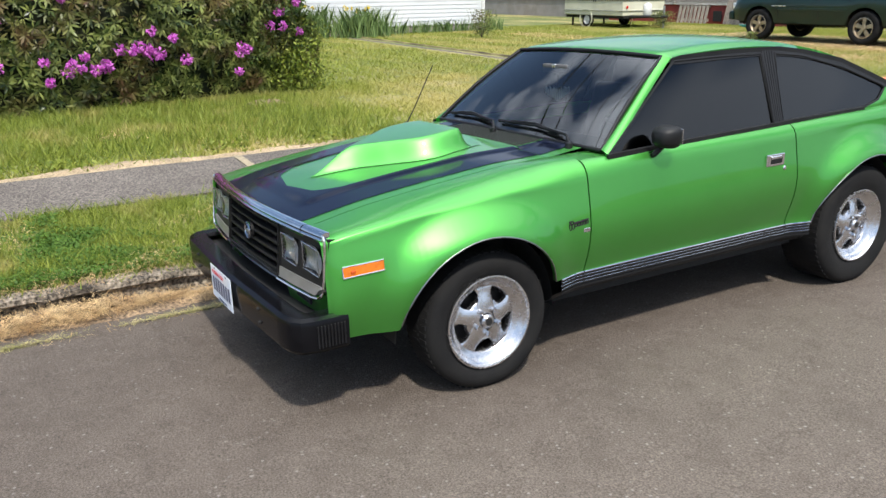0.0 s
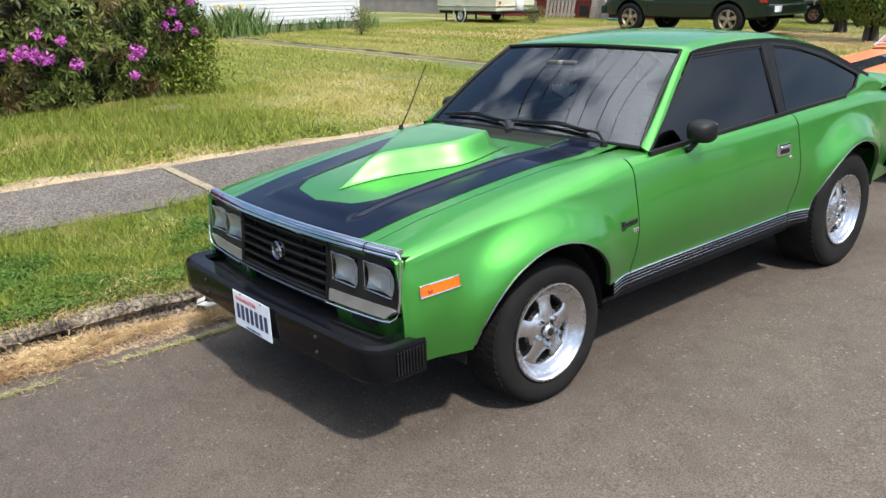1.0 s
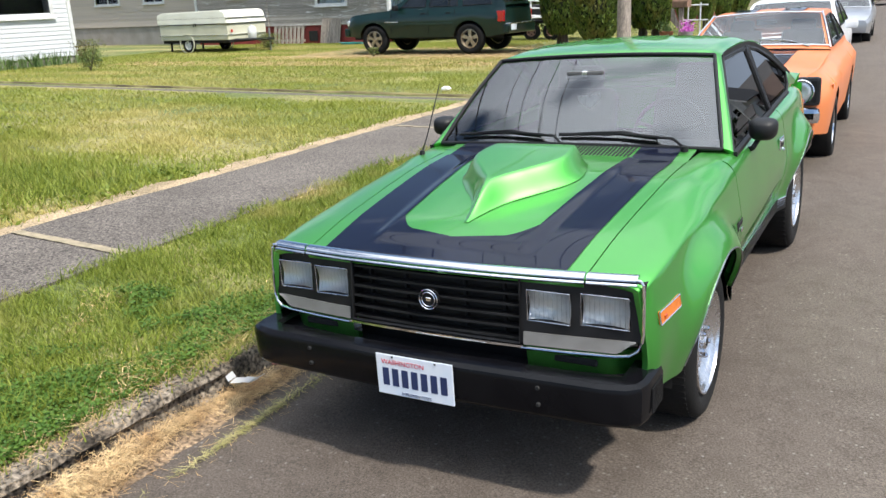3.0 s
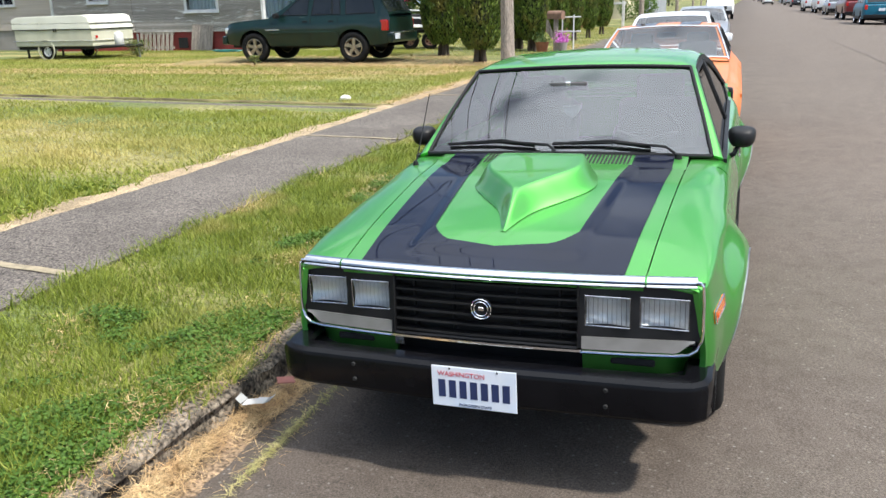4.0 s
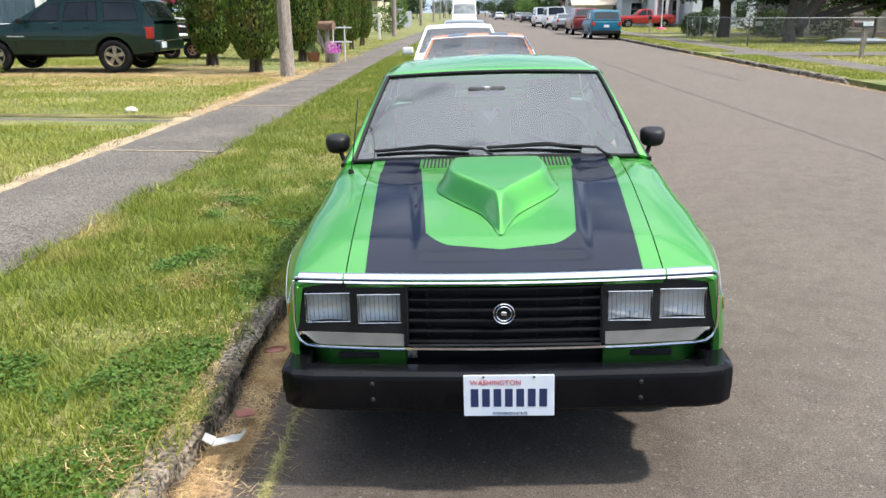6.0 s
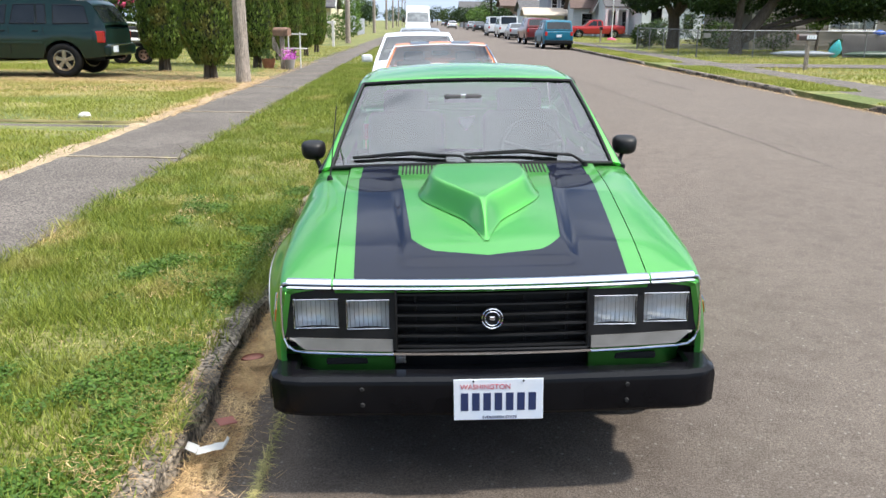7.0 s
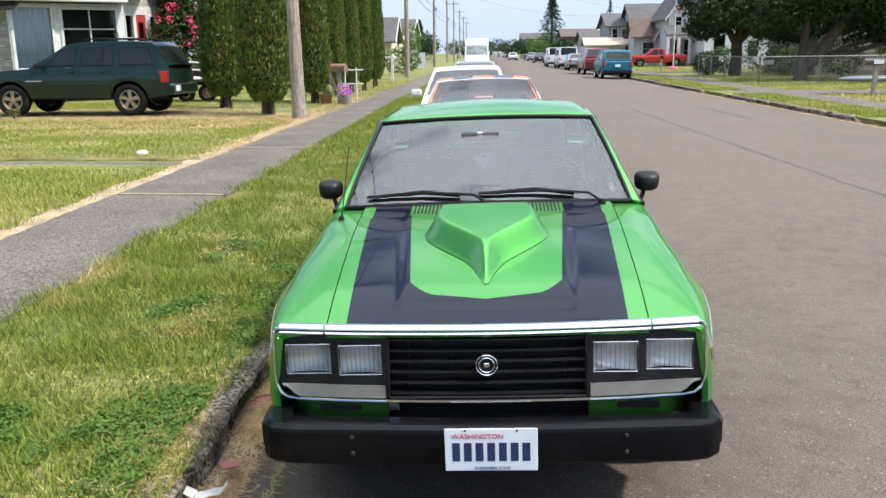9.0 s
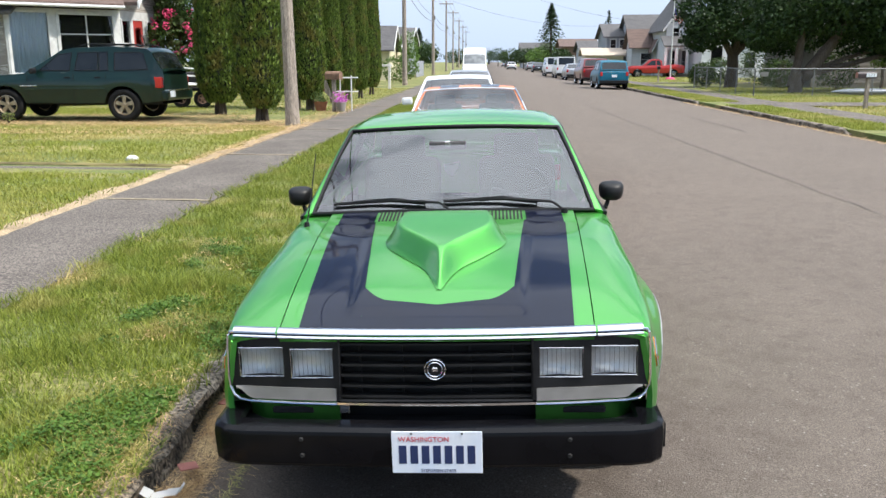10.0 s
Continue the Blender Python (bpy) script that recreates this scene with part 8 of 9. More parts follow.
        for o in wins:
            window(h, Matrix.Identity(4), *o, trim=0.12, mull_z=((o[2] + o[3]) / 2,))
        wall(h, pose(0, D, 0, 0, 0, -90), D, -0.1, H, [], sm)
        wall(h, pose(L, 0, 0, 0, 0, 90), D, 0.1, H, [], sm)
        wall(h, pose(L, D, 0, 0, 0, 180), L, 0.1, H, [], sm)
        gable_roof(h, 0, L, 0, D, H, rise, rm, ridge, 0.45)
        if ridge == "y":
            gable_end(h, Matrix.Identity(4), L, H, rise, sm)
            for s in (0, 1):
                x0 = -0.45 if s == 0 else L + 0.45
                z0 = H - rise / (L / 2) * 0.45
                part("bargeboard", prism([(x0, -0.5, z0 - 0.12), (L / 2, -0.5, H + rise - 0.12), (L / 2, -0.5, H + rise + 0.16), (x0, -0.5, z0 + 0.16)], (0, 0.05, 0)), trim, h)
        else:
            gable_end(h, pose(0, D, 0, 0, 0, -90), D, H, rise, sm)
            gable_end(h, pose(L, 0, 0, 0, 0, 90), D, H, rise, sm)
            z0 = H - rise / (D / 2) * 0.45
            for ye in (-0.45, D + 0.45):
                part("bargeboard", prism([(L + 0.44, ye, z0 - 0.10), (L + 0.44, D / 2, H + rise - 0.10), (L + 0.44, D / 2, H + rise + 0.16), (L + 0.44, ye, z0 + 0.16)], (0.05, 0, 0)), trim, h)
        return h
    BEIGEROOF = mat("beige_metal_roof", (0.46, 0.38, 0.30), (0.40, 0.33, 0.26), scale=2, rough=0.7)
    PALE = mat("pale_grey_siding", (0.50, 0.51, 0.53), (0.44, 0.45, 0.47), scale=1, rough=0.8, vary=0.05)
    far_house(14.05, 100, 0, 3.0, 8, 4.5, 1.5, SIDING_SLATE, ROOF_DARK, "blue-grey two-storey house with a dark roof", "x", [(0.5, 1.1, 2.9, 4.1), (1.6, 2.6, 2.7, 4.1), (0.5, 1.3, 0.9, 2.2)])
    far_house(16.3, 97, 0, 4.0, 6, 5.2, 1.7, PALE, ROOF_DARK, "pale grey house with a weathered dark roof", "x", [(0.4, 1.2, 3.4, 4.7)])
    far_house(15.9, 92.3, 0, 3.0, 4, 3.3, 1.7, PALE, ROOF_BROWN, "low grey wing with a brown roof and white window", "x", [(1.0, 2.3, 1.0, 2.5)])
    far_house(18.1, 90.6, 0, 2.6, 6, 3.4, 2.7, PALE, ROOF_BROWN, "narrow grey gabled house with white trim", "y", [(0.8, 1.7, 1.0, 2.4)])
    tall = far_house(18.3, 86, 0, 4.6, 9, 5.2, 3.2, PALE, ROOF_DARK, "tall pale grey gabled house with a white porch", "y", [(0.7, 1.3, 3.9, 5.0), (0.6, 1.3, 0.9, 2.6), (1.7, 2.4, 0.4, 2.6), (2.9, 3.6, 0.9, 2.6)])
    part("porch_roof", prism([(-0.6, -2.2, 3.0), (3.0, -2.2, 3.0), (3.0, 0, 4.0), (-0.6, 0, 4.0)], (0, 0, 0.12)), ROOF_DARK, tall, "dark porch roof")
    part("porch_beam", box((3.5, 0.12, 0.26), (1.2, -2.05, 2.86), 0.01, 1), TRIM_WHITE, tall, "white porch beam")
    for x in (-0.4, 0.7, 1.8, 2.9):
        part("porch_column", box((0.26, 0.26, 2.75), (x, -2.05, 1.37), 0.02, 1), TRIM_WHITE, tall, "white porch column")
    part("porch_floor", box((3.6, 2.2, 0.3), (1.2, -1.1, 0.15), 0.01, 1), CONCRETEBASE, tall, "grey porch floor")
    far_house(20.7, 80.5, 0, 6.0, 10, 3.7, 3.0, SIDING_WHITE, ROOF_DARK, "white gabled house with dark windows", "y", [(0.9, 2.0, 0.3, 2.9), (2.6, 3.4, 0.8, 2.5), (4.2, 5.2, 0.8, 2.5)])
    far_house(12.6, 114, 0, 3.8, 8, 3.0, 1.3, SIDING_WHITE, ROOF_DARK, "low white house with a dark roof", "x", [(1.2, 2.6, 0.9, 2.0)])
    far_house(11.2, 96.5, 0, 4.4, 4, 2.3, 0.7, SIDING_CREAM, BEIGEROOF, "low shed with a beige metal roof", "x", [(1.4, 2.6, 0.9, 1.8)])
    far_house(11.6, 135, 0, 5.6, 9, 3.9, 1.2, mat("brown_brick_wall", (0.20, 0.13, 0.10), rough=0.9), ROOF_BROWN, "brown low building far along the street", "x", [(1, 2, 1, 2.4), (3.4, 4.8, 1, 2.4)])
    far_house(-18.0, 67, 0, 9.6, 5, 2.7, 1.75, SIDING_CREAM, ROOF_DARK, "pale yellow gabled cottage with white trim", "x", [(7.2, 8.2, 0.9, 2.2)])
    far_house(-18.0, 73, 0, 9.6, 6, 2.9, 1.7, SIDING_CREAM, ROOF_DARK, "pale yellow gabled house beyond the cottage", "x", [(7.2, 8.4, 0.9, 2.2)])
    far_house(-18.0, 86, 0, 9.3, 9, 3.5, 1.6, SIDING_SLATE, ROOF_DARK, "blue-grey house with a dark roof behind a pale fence", "x", [(6.5, 8.0, 0.9, 2.2)])
    far_house(-14, 40, 0, 6, 9, 3.2, 2.4, mat("red_brown_siding", (0.24, 0.07, 0.05), rough=0.9), ROOF_DARK, "red-brown house half hidden by cypresses", "y", [(1.4, 2.6, 0.9, 2.2)])
    far_house(7.4, 205, 0, 7, 9, 4.0, 2.0, SIDING_SLATE, ROOF_DARK, "grey house at the far end of the street", "x", [(1, 2, 1, 2.4)])
    fl = thing("flagpole", pose(16.0, 72, 0.06), "white flagpole with a red and white striped flag", "flagpole")
    part("pole", tube([(0, 0, 0), (0, 0, 7.2)], 0.055, 8, taper=0.7), TRIM_WHITE, fl)
    FRED, FBLUE = mat("flag_red", (0.45, 0.04, 0.05), rough=0.8), mat("flag_blue", (0.03, 0.05, 0.2), rough=0.8)
    for k in range(9):
        bm = bmesh.new()
        patch(lambda u, v: (0.06 + 0.72 * u, 0.14 * math.sin(u * 9), 6.1 - 0.105 * k - 0.105 * v - 0.75 * u ** 1.5), steps(0, 1, 10), [0, 1], bm)
        part("stripe", bm, FRED if k % 2 == 0 else TRIM_WHITE, fl)
    bm = bmesh.new()
    patch(lambda u, v: (0.06 + 0.30 * u, 0.14 * math.sin(u * 3.75) - 0.012, 6.1 - 0.5 * v - 0.75 * (0.42 * u) ** 1.5), steps(0, 1, 6), [0, 1], bm)
    part("canton", bm, FBLUE, fl)
    part("base_flowers", lathe([(0.0, 0.25), (0.35, 0.18), (0.45, 0.0)], 18, "z"), REDPETAL, fl, "red and white flowers round the pole")


# ---- plants ----
def leaf_arrays(centres, normals, ups, lengths, widths, fold=0.18):
    """Leaf blades as folded diamonds: two triangles each."""
    n = len(centres)
    side = np.cross(normals, ups)
    side /= np.linalg.norm(side, axis=1, keepdims=True) + 1e-9
    a = centres - ups * (lengths * 0.5)[:, None]
    b = centres + ups * (lengths * 0.5)[:, None]
    c = centres + side * (widths * 0.5)[:, None] + normals * (widths * fold)[:, None]
    d = centres - side * (widths * 0.5)[:, None] + normals * (widths * fold)[:, None]
    verts = np.stack([a, c, b, d], 1).reshape(-1, 3)
    i = np.arange(n) * 4
    faces = np.stack([i, i + 1, i + 2, i + 3], 1)
    return verts, faces


def mesh_np(name, verts, faces, material):
    """A mesh straight from arrays of vertices and equal-sided faces."""
    me = bpy.data.meshes.new(name)
    k = faces.shape[1]
    me.vertices.add(len(verts))
    me.vertices.foreach_set("co", verts.astype(np.float32).ravel())
    me.loops.add(faces.size)
    me.loops.foreach_set("vertex_index", faces.astype(np.int32).ravel())
    me.polygons.add(len(faces))
    me.polygons.foreach_set("loop_start", np.arange(len(faces), dtype=np.int32) * k)
    me.polygons.foreach_set("loop_total", np.full(len(faces), k, dtype=np.int32))
    me.materials.append(material)
    me.update(calc_edges=True)
    return me


def unit(v):
    return v / (np.linalg.norm(v, axis=1, keepdims=True) + 1e-9)


def leaf_cloud(name, parent, material, count, where, size, label=""):
    c = np.array([where() for _ in range(count)])
    nrm, up = unit(np.random.normal(size=(count, 3))), unit(np.random.normal(size=(count, 3)) + np.array([0, 0, 0.8]))
    ln = size * np.random.uniform(0.7, 1.5, count)
    v, f = leaf_arrays(c, nrm, up, ln, ln * 0.45)
    ob = new(name, mesh_np(name, v, f, material))
    ob.parent = parent
    if label:
        ob["label"] = label
    return ob


def cypress(seed, H, R, label):
    """A clipped columnar conifer: trunks, a core coloured as inner shade and thousands of small upright sprays."""
    rng = np.random.default_rng(seed)
    t = thing("cypress", Matrix.Identity(4), label, "conifer", "columnar conifers along the drive")

    def prof(z):
        u = z / H
        return R * np.clip(np.minimum((u + 0.04) / 0.16, 1.0) ** 0.5 * (1.02 - 0.42 * u ** 2.2) * np.clip((1.0 - u) / 0.10, 0, 1) ** 0.5, 0.02, None)
    for k in range(3):
        a = seed + k * 2.1
        part("trunk", tube([(0.14 * math.cos(a), 0.14 * math.sin(a), -0.05), (0.10 * math.cos(a), 0.10 * math.sin(a), 0.35), (0.2 * math.cos(a), 0.2 * math.sin(a), 0.9)], 0.08, 8, taper=0.7), BARK, t)
    # hull within the sprays, coloured as the shade between them
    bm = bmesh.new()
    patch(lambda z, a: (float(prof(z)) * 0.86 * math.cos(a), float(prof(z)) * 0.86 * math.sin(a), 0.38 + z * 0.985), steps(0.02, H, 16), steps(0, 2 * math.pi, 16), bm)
    part("shade_core", bm, CORE, t, "dark hull coloured as the shade inside the foliage")
    n = 15000
    z = rng.uniform(0, 1, n) ** 0.92 * H
    a = rng.uniform(0, 2 * math.pi, n)
    lump = np.array([noise.noise((math.cos(q) * 2.2, math.sin(q) * 2.2, w * 1.6 + seed * 9)) for q, w in zip(a, z)])
    lump2 = np.array([noise.noise((math.cos(q) * 7, math.sin(q) * 7, w * 5 + seed * 5)) for q, w in zip(a, z)])
    r = prof(z) * (0.93 + 0.12 * lump + 0.07 * lump2 + rng.uniform(-0.06, 0.05, n))
    c = np.stack([r * np.cos(a), r * np.sin(a), 0.36 + z], 1)
    out = np.stack([np.cos(a), np.sin(a), np.zeros(n)], 1)
    up = unit(out * rng.uniform(0.1, 0.8, n)[:, None] + np.array([0, 0, 1.0]) + rng.normal(0, 0.28, (n, 3)))
    nrm = unit(out + rng.normal(0, 0.5, (n, 3)))
    ln = rng.uniform(0.07, 0.15, n)
    v, f = leaf_arrays(c, nrm, up, ln, ln * 0.42)
    ob = new("crown", mesh_np("crown", v, f, CYPRESS))
    ob.parent = t
    return t


# near-black: shade deep in the foliage is put into this colour
CORE = mat("foliage_shade_core", (0.006, 0.010, 0.004), (0.020, 0.026, 0.009), scale=6, rough=1.0)


def build_cypresses():
    lab = "dense clipped columnar conifer with a bare double trunk"
    a = cypress(1, 4.6, 0.68, lab)
    b = cypress(2, 5.0, 0.69, lab)
    a.matrix_world = pose(-7.95, 21.2, YARD)
    b.matrix_world = pose(-5.93, 18.4, YARD)
    rows = [(a, -6.45, 24.6, 0.9, 40), (b, -5.74, 23.5, 0.84, 120), (a, -5.95, 28.5, 0.66, 200), (b, -5.68, 30.3, 0.62, 15), (a, -5.47, 32.5, 0.60, 260), (b, -5.55, 36.5, 0.70, 80)]
    for src, x, y, s, rz in rows:
        copy_thing(src, pose(x, y, YARD, 0, 0, rz) @ Matrix.Diagonal((s, s, 1.0, 1)))


def build_rhododendron():
    rng = np.random.default_rng(5)
    t = thing("rhododendron", pose(-9.6, -0.6, YARD), "large rhododendron bush with pink-purple flower trusses", "bush")
    for k in range(7):
        a = k * 0.9
        part("stem", tube([(0.3 * math.cos(a), 0.3 * math.sin(a), 0), (0.7 * math.cos(a), 1.0 * math.sin(a), 0.9), (1.0 * math.cos(a), 1.8 * math.sin(a), 1.9)], 0.05, 6, taper=0.4), BARK, t)

    def surface(n, lo=0.0):
        """Points on the bush's lumpy outside."""
        th, ph = rng.uniform(0, 2 * math.pi, n), np.arccos(rng.uniform(lo - 0.62, 1, n))
        d = np.stack([np.sin(ph) * np.cos(th), np.sin(ph) * np.sin(th), np.cos(ph)], 1)
        lump = np.array([1 + 0.16 * noise.noise(Vector(q) * 2.1) + 0.09 * noise.noise(Vector(q) * 5.5) for q in d])
        p = d * np.array([1.55, 3.9, 2.5]) * lump[:, None] + np.array([0, 0, 0.95])
        p[:, 2] = np.maximum(p[:, 2], 0.10)
        return p, unit(d / np.array([1.55, 3.9, 2.5]))
    # solid hull whose dark colour stands for shade behind the leaves
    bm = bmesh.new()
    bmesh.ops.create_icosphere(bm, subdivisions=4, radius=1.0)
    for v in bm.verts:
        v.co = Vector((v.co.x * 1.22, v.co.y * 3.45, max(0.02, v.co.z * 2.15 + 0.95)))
    part("shade_core", bm, CORE, t, "dark hull coloured as the shade inside the foliage")
    # whorls of long leaves
    p, nr = surface(9500, 0.25)
    keep = (p[:, 0] > -0.8)
    p, nr = p[keep], nr[keep]
    deep = np.array([noise.noise(Vector(q) * 3.4) for q in p])
    p = p - nr * (rng.uniform(0, 0.16, len(p)) + 0.24 * np.clip(deep + 0.1, 0, 0.6))[:, None]
    cs, ns, us, ls = [], [], [], []
    for q, m in zip(p, nr):
        u = np.cross(m, (0.3, 0.2, 1.0))
        u /= np.linalg.norm(u)
        w = np.cross(m, u)
        k = rng.integers(6, 10)
        ax = m + rng.normal(0, 0.25, 3)
        ax /= np.linalg.norm(ax)
        for j in range(k):
            a = 2 * math.pi * j / k + rng.uniform(-0.2, 0.2)
            d = u * math.cos(a) + w * math.sin(a) + ax * rng.uniform(0.05, 0.5)
            d /= np.linalg.norm(d)
            L = rng.uniform(0.080, 0.145)
            cs.append(q + d * L * 0.55)
            us.append(d)
            ns.append(ax)
            ls.append(L)
    cs, ns, us, ls = map(np.array, (cs, ns, us, ls))
    v, f = leaf_arrays(cs, ns, us, ls, ls * 0.27)
    ob = new("foliage", mesh_np("foliage", v, f, RHODO))
    ob.parent = t
    # flower trusses
    k = 0
    p, nr = surface(3000, 0.47)
    sites = [(q + rng.normal(0, 0.085, 3), m) for q, m in zip(p, nr) for _ in range(rng.integers(1, 3))]
    for q, m in sites:
        if q[0] < 0.3 or (q[1] > 1.5 and rng.uniform() < 0.85) or noise.noise(Vector(q) * 1.3) < -0.12 or rng.uniform() < 0.25 + 0.10 * q[2]:
            continue
        k += 1
        if k > 620:
            break
        n = 44
        d = unit(rng.normal(size=(n, 3)) + m * 0.6)
        R = rng.uniform(0.045, 0.075)
        c = q + m * 0.06 + d * R
        ln = rng.uniform(0.05, 0.075, n)
        v, f = leaf_arrays(c, unit(rng.normal(size=(n, 3))), unit(d + rng.normal(0, 0.5, (n, 3))), ln, ln * 0.5, fold=0.25)
        o = new("flower_truss", mesh_np("flower_truss", v, f, PETAL))
        o.parent = t
    # the darker, finer shrub at its far end
    s = thing("shrub", pose(-9.75, 2.15, YARD), "dark small-leaved shrub beside the rhododendron", "bush")
    for j in range(5):
        a = j * 1.26
        part("stem", tube([(0.15 * math.cos(a), 0.15 * math.sin(a), 0), (0.5 * math.cos(a), 0.5 * math.sin(a), 1.5)], 0.04, 6, taper=0.4), BARK, s)
    # dark hull again in place of the shrub's inner shade
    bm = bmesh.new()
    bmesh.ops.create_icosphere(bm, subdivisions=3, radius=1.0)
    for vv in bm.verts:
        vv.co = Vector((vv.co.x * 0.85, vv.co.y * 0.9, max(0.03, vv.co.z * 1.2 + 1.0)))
    part("shade_core", bm, CORE, s, "dark hull coloured as the shade inside the foliage")
    n = 15000
    d = unit(rng.normal(size=(n, 3)))
    lump = np.array([1 + 0.2 * noise.noise(Vector(q) * 2.4) + 0.12 * noise.noise(Vector(q) * 6) for q in d])
    c = d * np.array([1.1, 1.15, 1.35]) * (lump * rng.uniform(0.82, 1.06, n))[:, None] + np.array([0, 0, 1.05])
    c[:, 2] = np.abs(c[:, 2])
    ln = rng.uniform(0.04, 0.08, n)
    v, f = leaf_arrays(c, unit(d + rng.normal(0, 0.6, (n, 3))), unit(rng.normal(size=(n, 3)) + d * 0.6), ln, ln * 0.5)
    o = new("foliage", mesh_np("foliage", v, f, SHRUB))
    o.parent = s
    leaf_cloud("young_shoots", s, GRASSLUSH, 2600, lambda: (random.gauss(0.75, 0.22), random.gauss(0.75, 0.30), abs(random.gauss(0.35, 0.30))), 0.05, "paler green young shoots")
    # small heap of sandy soil at its foot
    bm = bmesh.new()
    patch(lambda r, a: (-7.75 + 0.30 * r * math.cos(a), 1.95 + 0.36 * r * math.sin(a), YARD - 0.01 + 0.07 * (1 - r * r) + 0.03 * noise.noise((r * 3 * math.cos(a), r * 3 * math.sin(a), 4))), steps(0.02, 1, 9), steps(0, 2 * math.pi, 24), bm)
    tagged(part("soil_heap", bm, GRIT, smooth=True), "small heap of dry sandy soil beside the shrub", "soil heap")


def blades(name, xs, ys, z, h, w, material, label, rng, lay=0.25, category="grass"):
    """Grass as single blades: one narrow triangle each."""
    n = len(xs)
    a = rng.uniform(0, 2 * math.pi, n)
    tilt = rng.normal(0, lay, (n, 2))
    hh = h * rng.uniform(0.55, 1.35, n)
    zz = np.full(n, z) if np.isscalar(z) else z
    base = np.stack([xs, ys, zz], 1)
    s = np.stack([np.cos(a), np.sin(a), np.zeros(n)], 1) * (w * rng.uniform(0.7, 1.4, n) * 0.5)[:, None]
    tip = base + np.stack([tilt[:, 0] * hh, tilt[:, 1] * hh, hh], 1)
    v = np.stack([base - s, base + s, tip], 1).reshape(-1, 3)
    f = np.arange(n * 3).reshape(-1, 3)
    ob = new(name, mesh_np(name, v, f, material))
    return tagged(ob, label, category, kind="stuff")


def build_grass():
    rng = np.random.default_rng(11)

    def area(x0, x1, y0, y1, density):
        n = int((x1 - x0) * (y1 - y0) * density)
        return rng.uniform(x0, x1, n), rng.uniform(y0, y1, n)

    def join(*parts):
        return np.concatenate([p[0] for p in parts]), np.concatenate([p[1] for p in parts])

    def sx(x, y):
        return x - 0.0105 * np.minimum(y, 30.0)
    # strip between kerb and pavement
    x, y = join(area(-2.98, -1.29, -9, -3.2, 2600), area(-2.98, -1.29, -3.2, 3.5, 9000), area(-2.98, -1.29, 3.5, 9, 4500))
    x = x + 0.05 * rng.normal(size=len(x)) * (np.abs(x + 2.15) > 0.7)
    tuft = np.array([noise.noise((p * 2.2, q * 2.2, 0)) for p, q in zip(x, y)])
    keep = rng.uniform(size=len(x)) < 0.72 + 0.6 * tuft
    x, y, tuft = x[keep], y[keep], tuft[keep]
    blades("grass_strip", sx(x, y), y, YARD - 0.012, 0.058 * (1 + 0.6 * tuft), 0.0065, GRASSLUSH, "short green grass strip beside the kerb", rng, 0.55)
    x, y = join(area(-2.98, -1.25, 9, 26, 1600), area(-2.98, -1.25, 26, 60, 350))
    blades("grass_strip", sx(x, y), y, YARD - 0.012, 0.06, 0.013, GRASSLUSH, "short green grass strip beside the kerb", rng, 0.5)
    # the lawn: nearer part longer, under the bushes lush
    x, y = join(area(-9.5, -4.32, -10, -4.5, 500), area(-9.5, -4.32, -4.5, 7.9, 1500), area(-9.5, -4.32, 9.0, 16.5, 1000))
    t = np.array([noise.noise((p * 0.9, q * 0.9, 4)) for p, q in zip(x, y)])
    keep = (rng.uniform(size=len(x)) < 0.75 + 0.7 * t) & (x < -4.25 - np.array([dirt_width(q) for q in y]) * rng.uniform(0.5, 1.1, len(y)))
    x, y, t = x[keep], y[keep], t[keep]
    blades("lawn_grass", sx(x, y), y, YARD - 0.012, 0.055 * (1 + 0.5 * t), 0.013, GRASS, "patchy mown lawn, green with dry straw patches", rng, 0.6)
    x, y = area(-8.6, -4.75, -4.5, 2.6, 1500)
    keep = rng.uniform(size=len(x)) < 0.45 + 0.5 * ((y < 2.0) & (x < -5))
    blades("lawn_grass", x[keep], y[keep], YARD - 0.012, 0.12, 0.011, GRASSLUSH, "long lush grass before the bushes", rng, 0.5)
    x, y = join(area(-24, -9.5, -2, 24.4, 520), area(-9.5, -5.2, 16.5, 18, 700), area(-17, -4.3, 21, 46, 120))
    keep = ~((y > 16.9) & (y < 20.8) & (x > -15.5)) & ~(np.abs(y - 8.45 - 0.055 * (-4.2 - x)) < 0.36)
    blades("lawn_grass", x[keep], y[keep], YARD - 0.012, 0.055, 0.019, GRASS, "patchy mown lawn, green with dry straw patches", rng, 0.6)
    # over the road
    x, y = join(area(8.80, 10.2, 6, 58, 520), area(11.8, 24, 17, 37, 110), area(12.6, 24, 38, 48, 90), area(11.8, 22, 58, 95, 45))
    keep = ~((np.abs(y - 14.6) < 1.6) | (np.abs(y - 28.4) < 1.5))
    blades("far_grass", sx(x[keep], y[keep]), y[keep], np.where(x[keep] < 10.3, 0.11, 0.085), 0.07, 0.03, GRASS, "patchy grass verge over the road", rng, 0.6)
    # taller weeds along edges
    x, y = join(area(-4.72, -4.30, -4, 8, 260), area(-3.0, -2.86, -3, 12, 200))
    keep = rng.uniform(size=len(x)) < 0.5 + 1.2 * np.array([noise.noise((q * 1.7, p * 3, 8)) for p, q in zip(x, y)])
    blades("edge_weeds", sx(x[keep], y[keep]), y[keep], YARD - 0.01, 0.10, 0.014, GRASSLUSH, "ragged weeds along the pavement edge", rng, 0.7)

    # dry straw: along the pavement's far edge, the kerb and in the gutter
    def straw(name, x, y, z, label, L=0.09, wdt=0.0045, lift=0.02, material=STRAW):
        n = len(x)
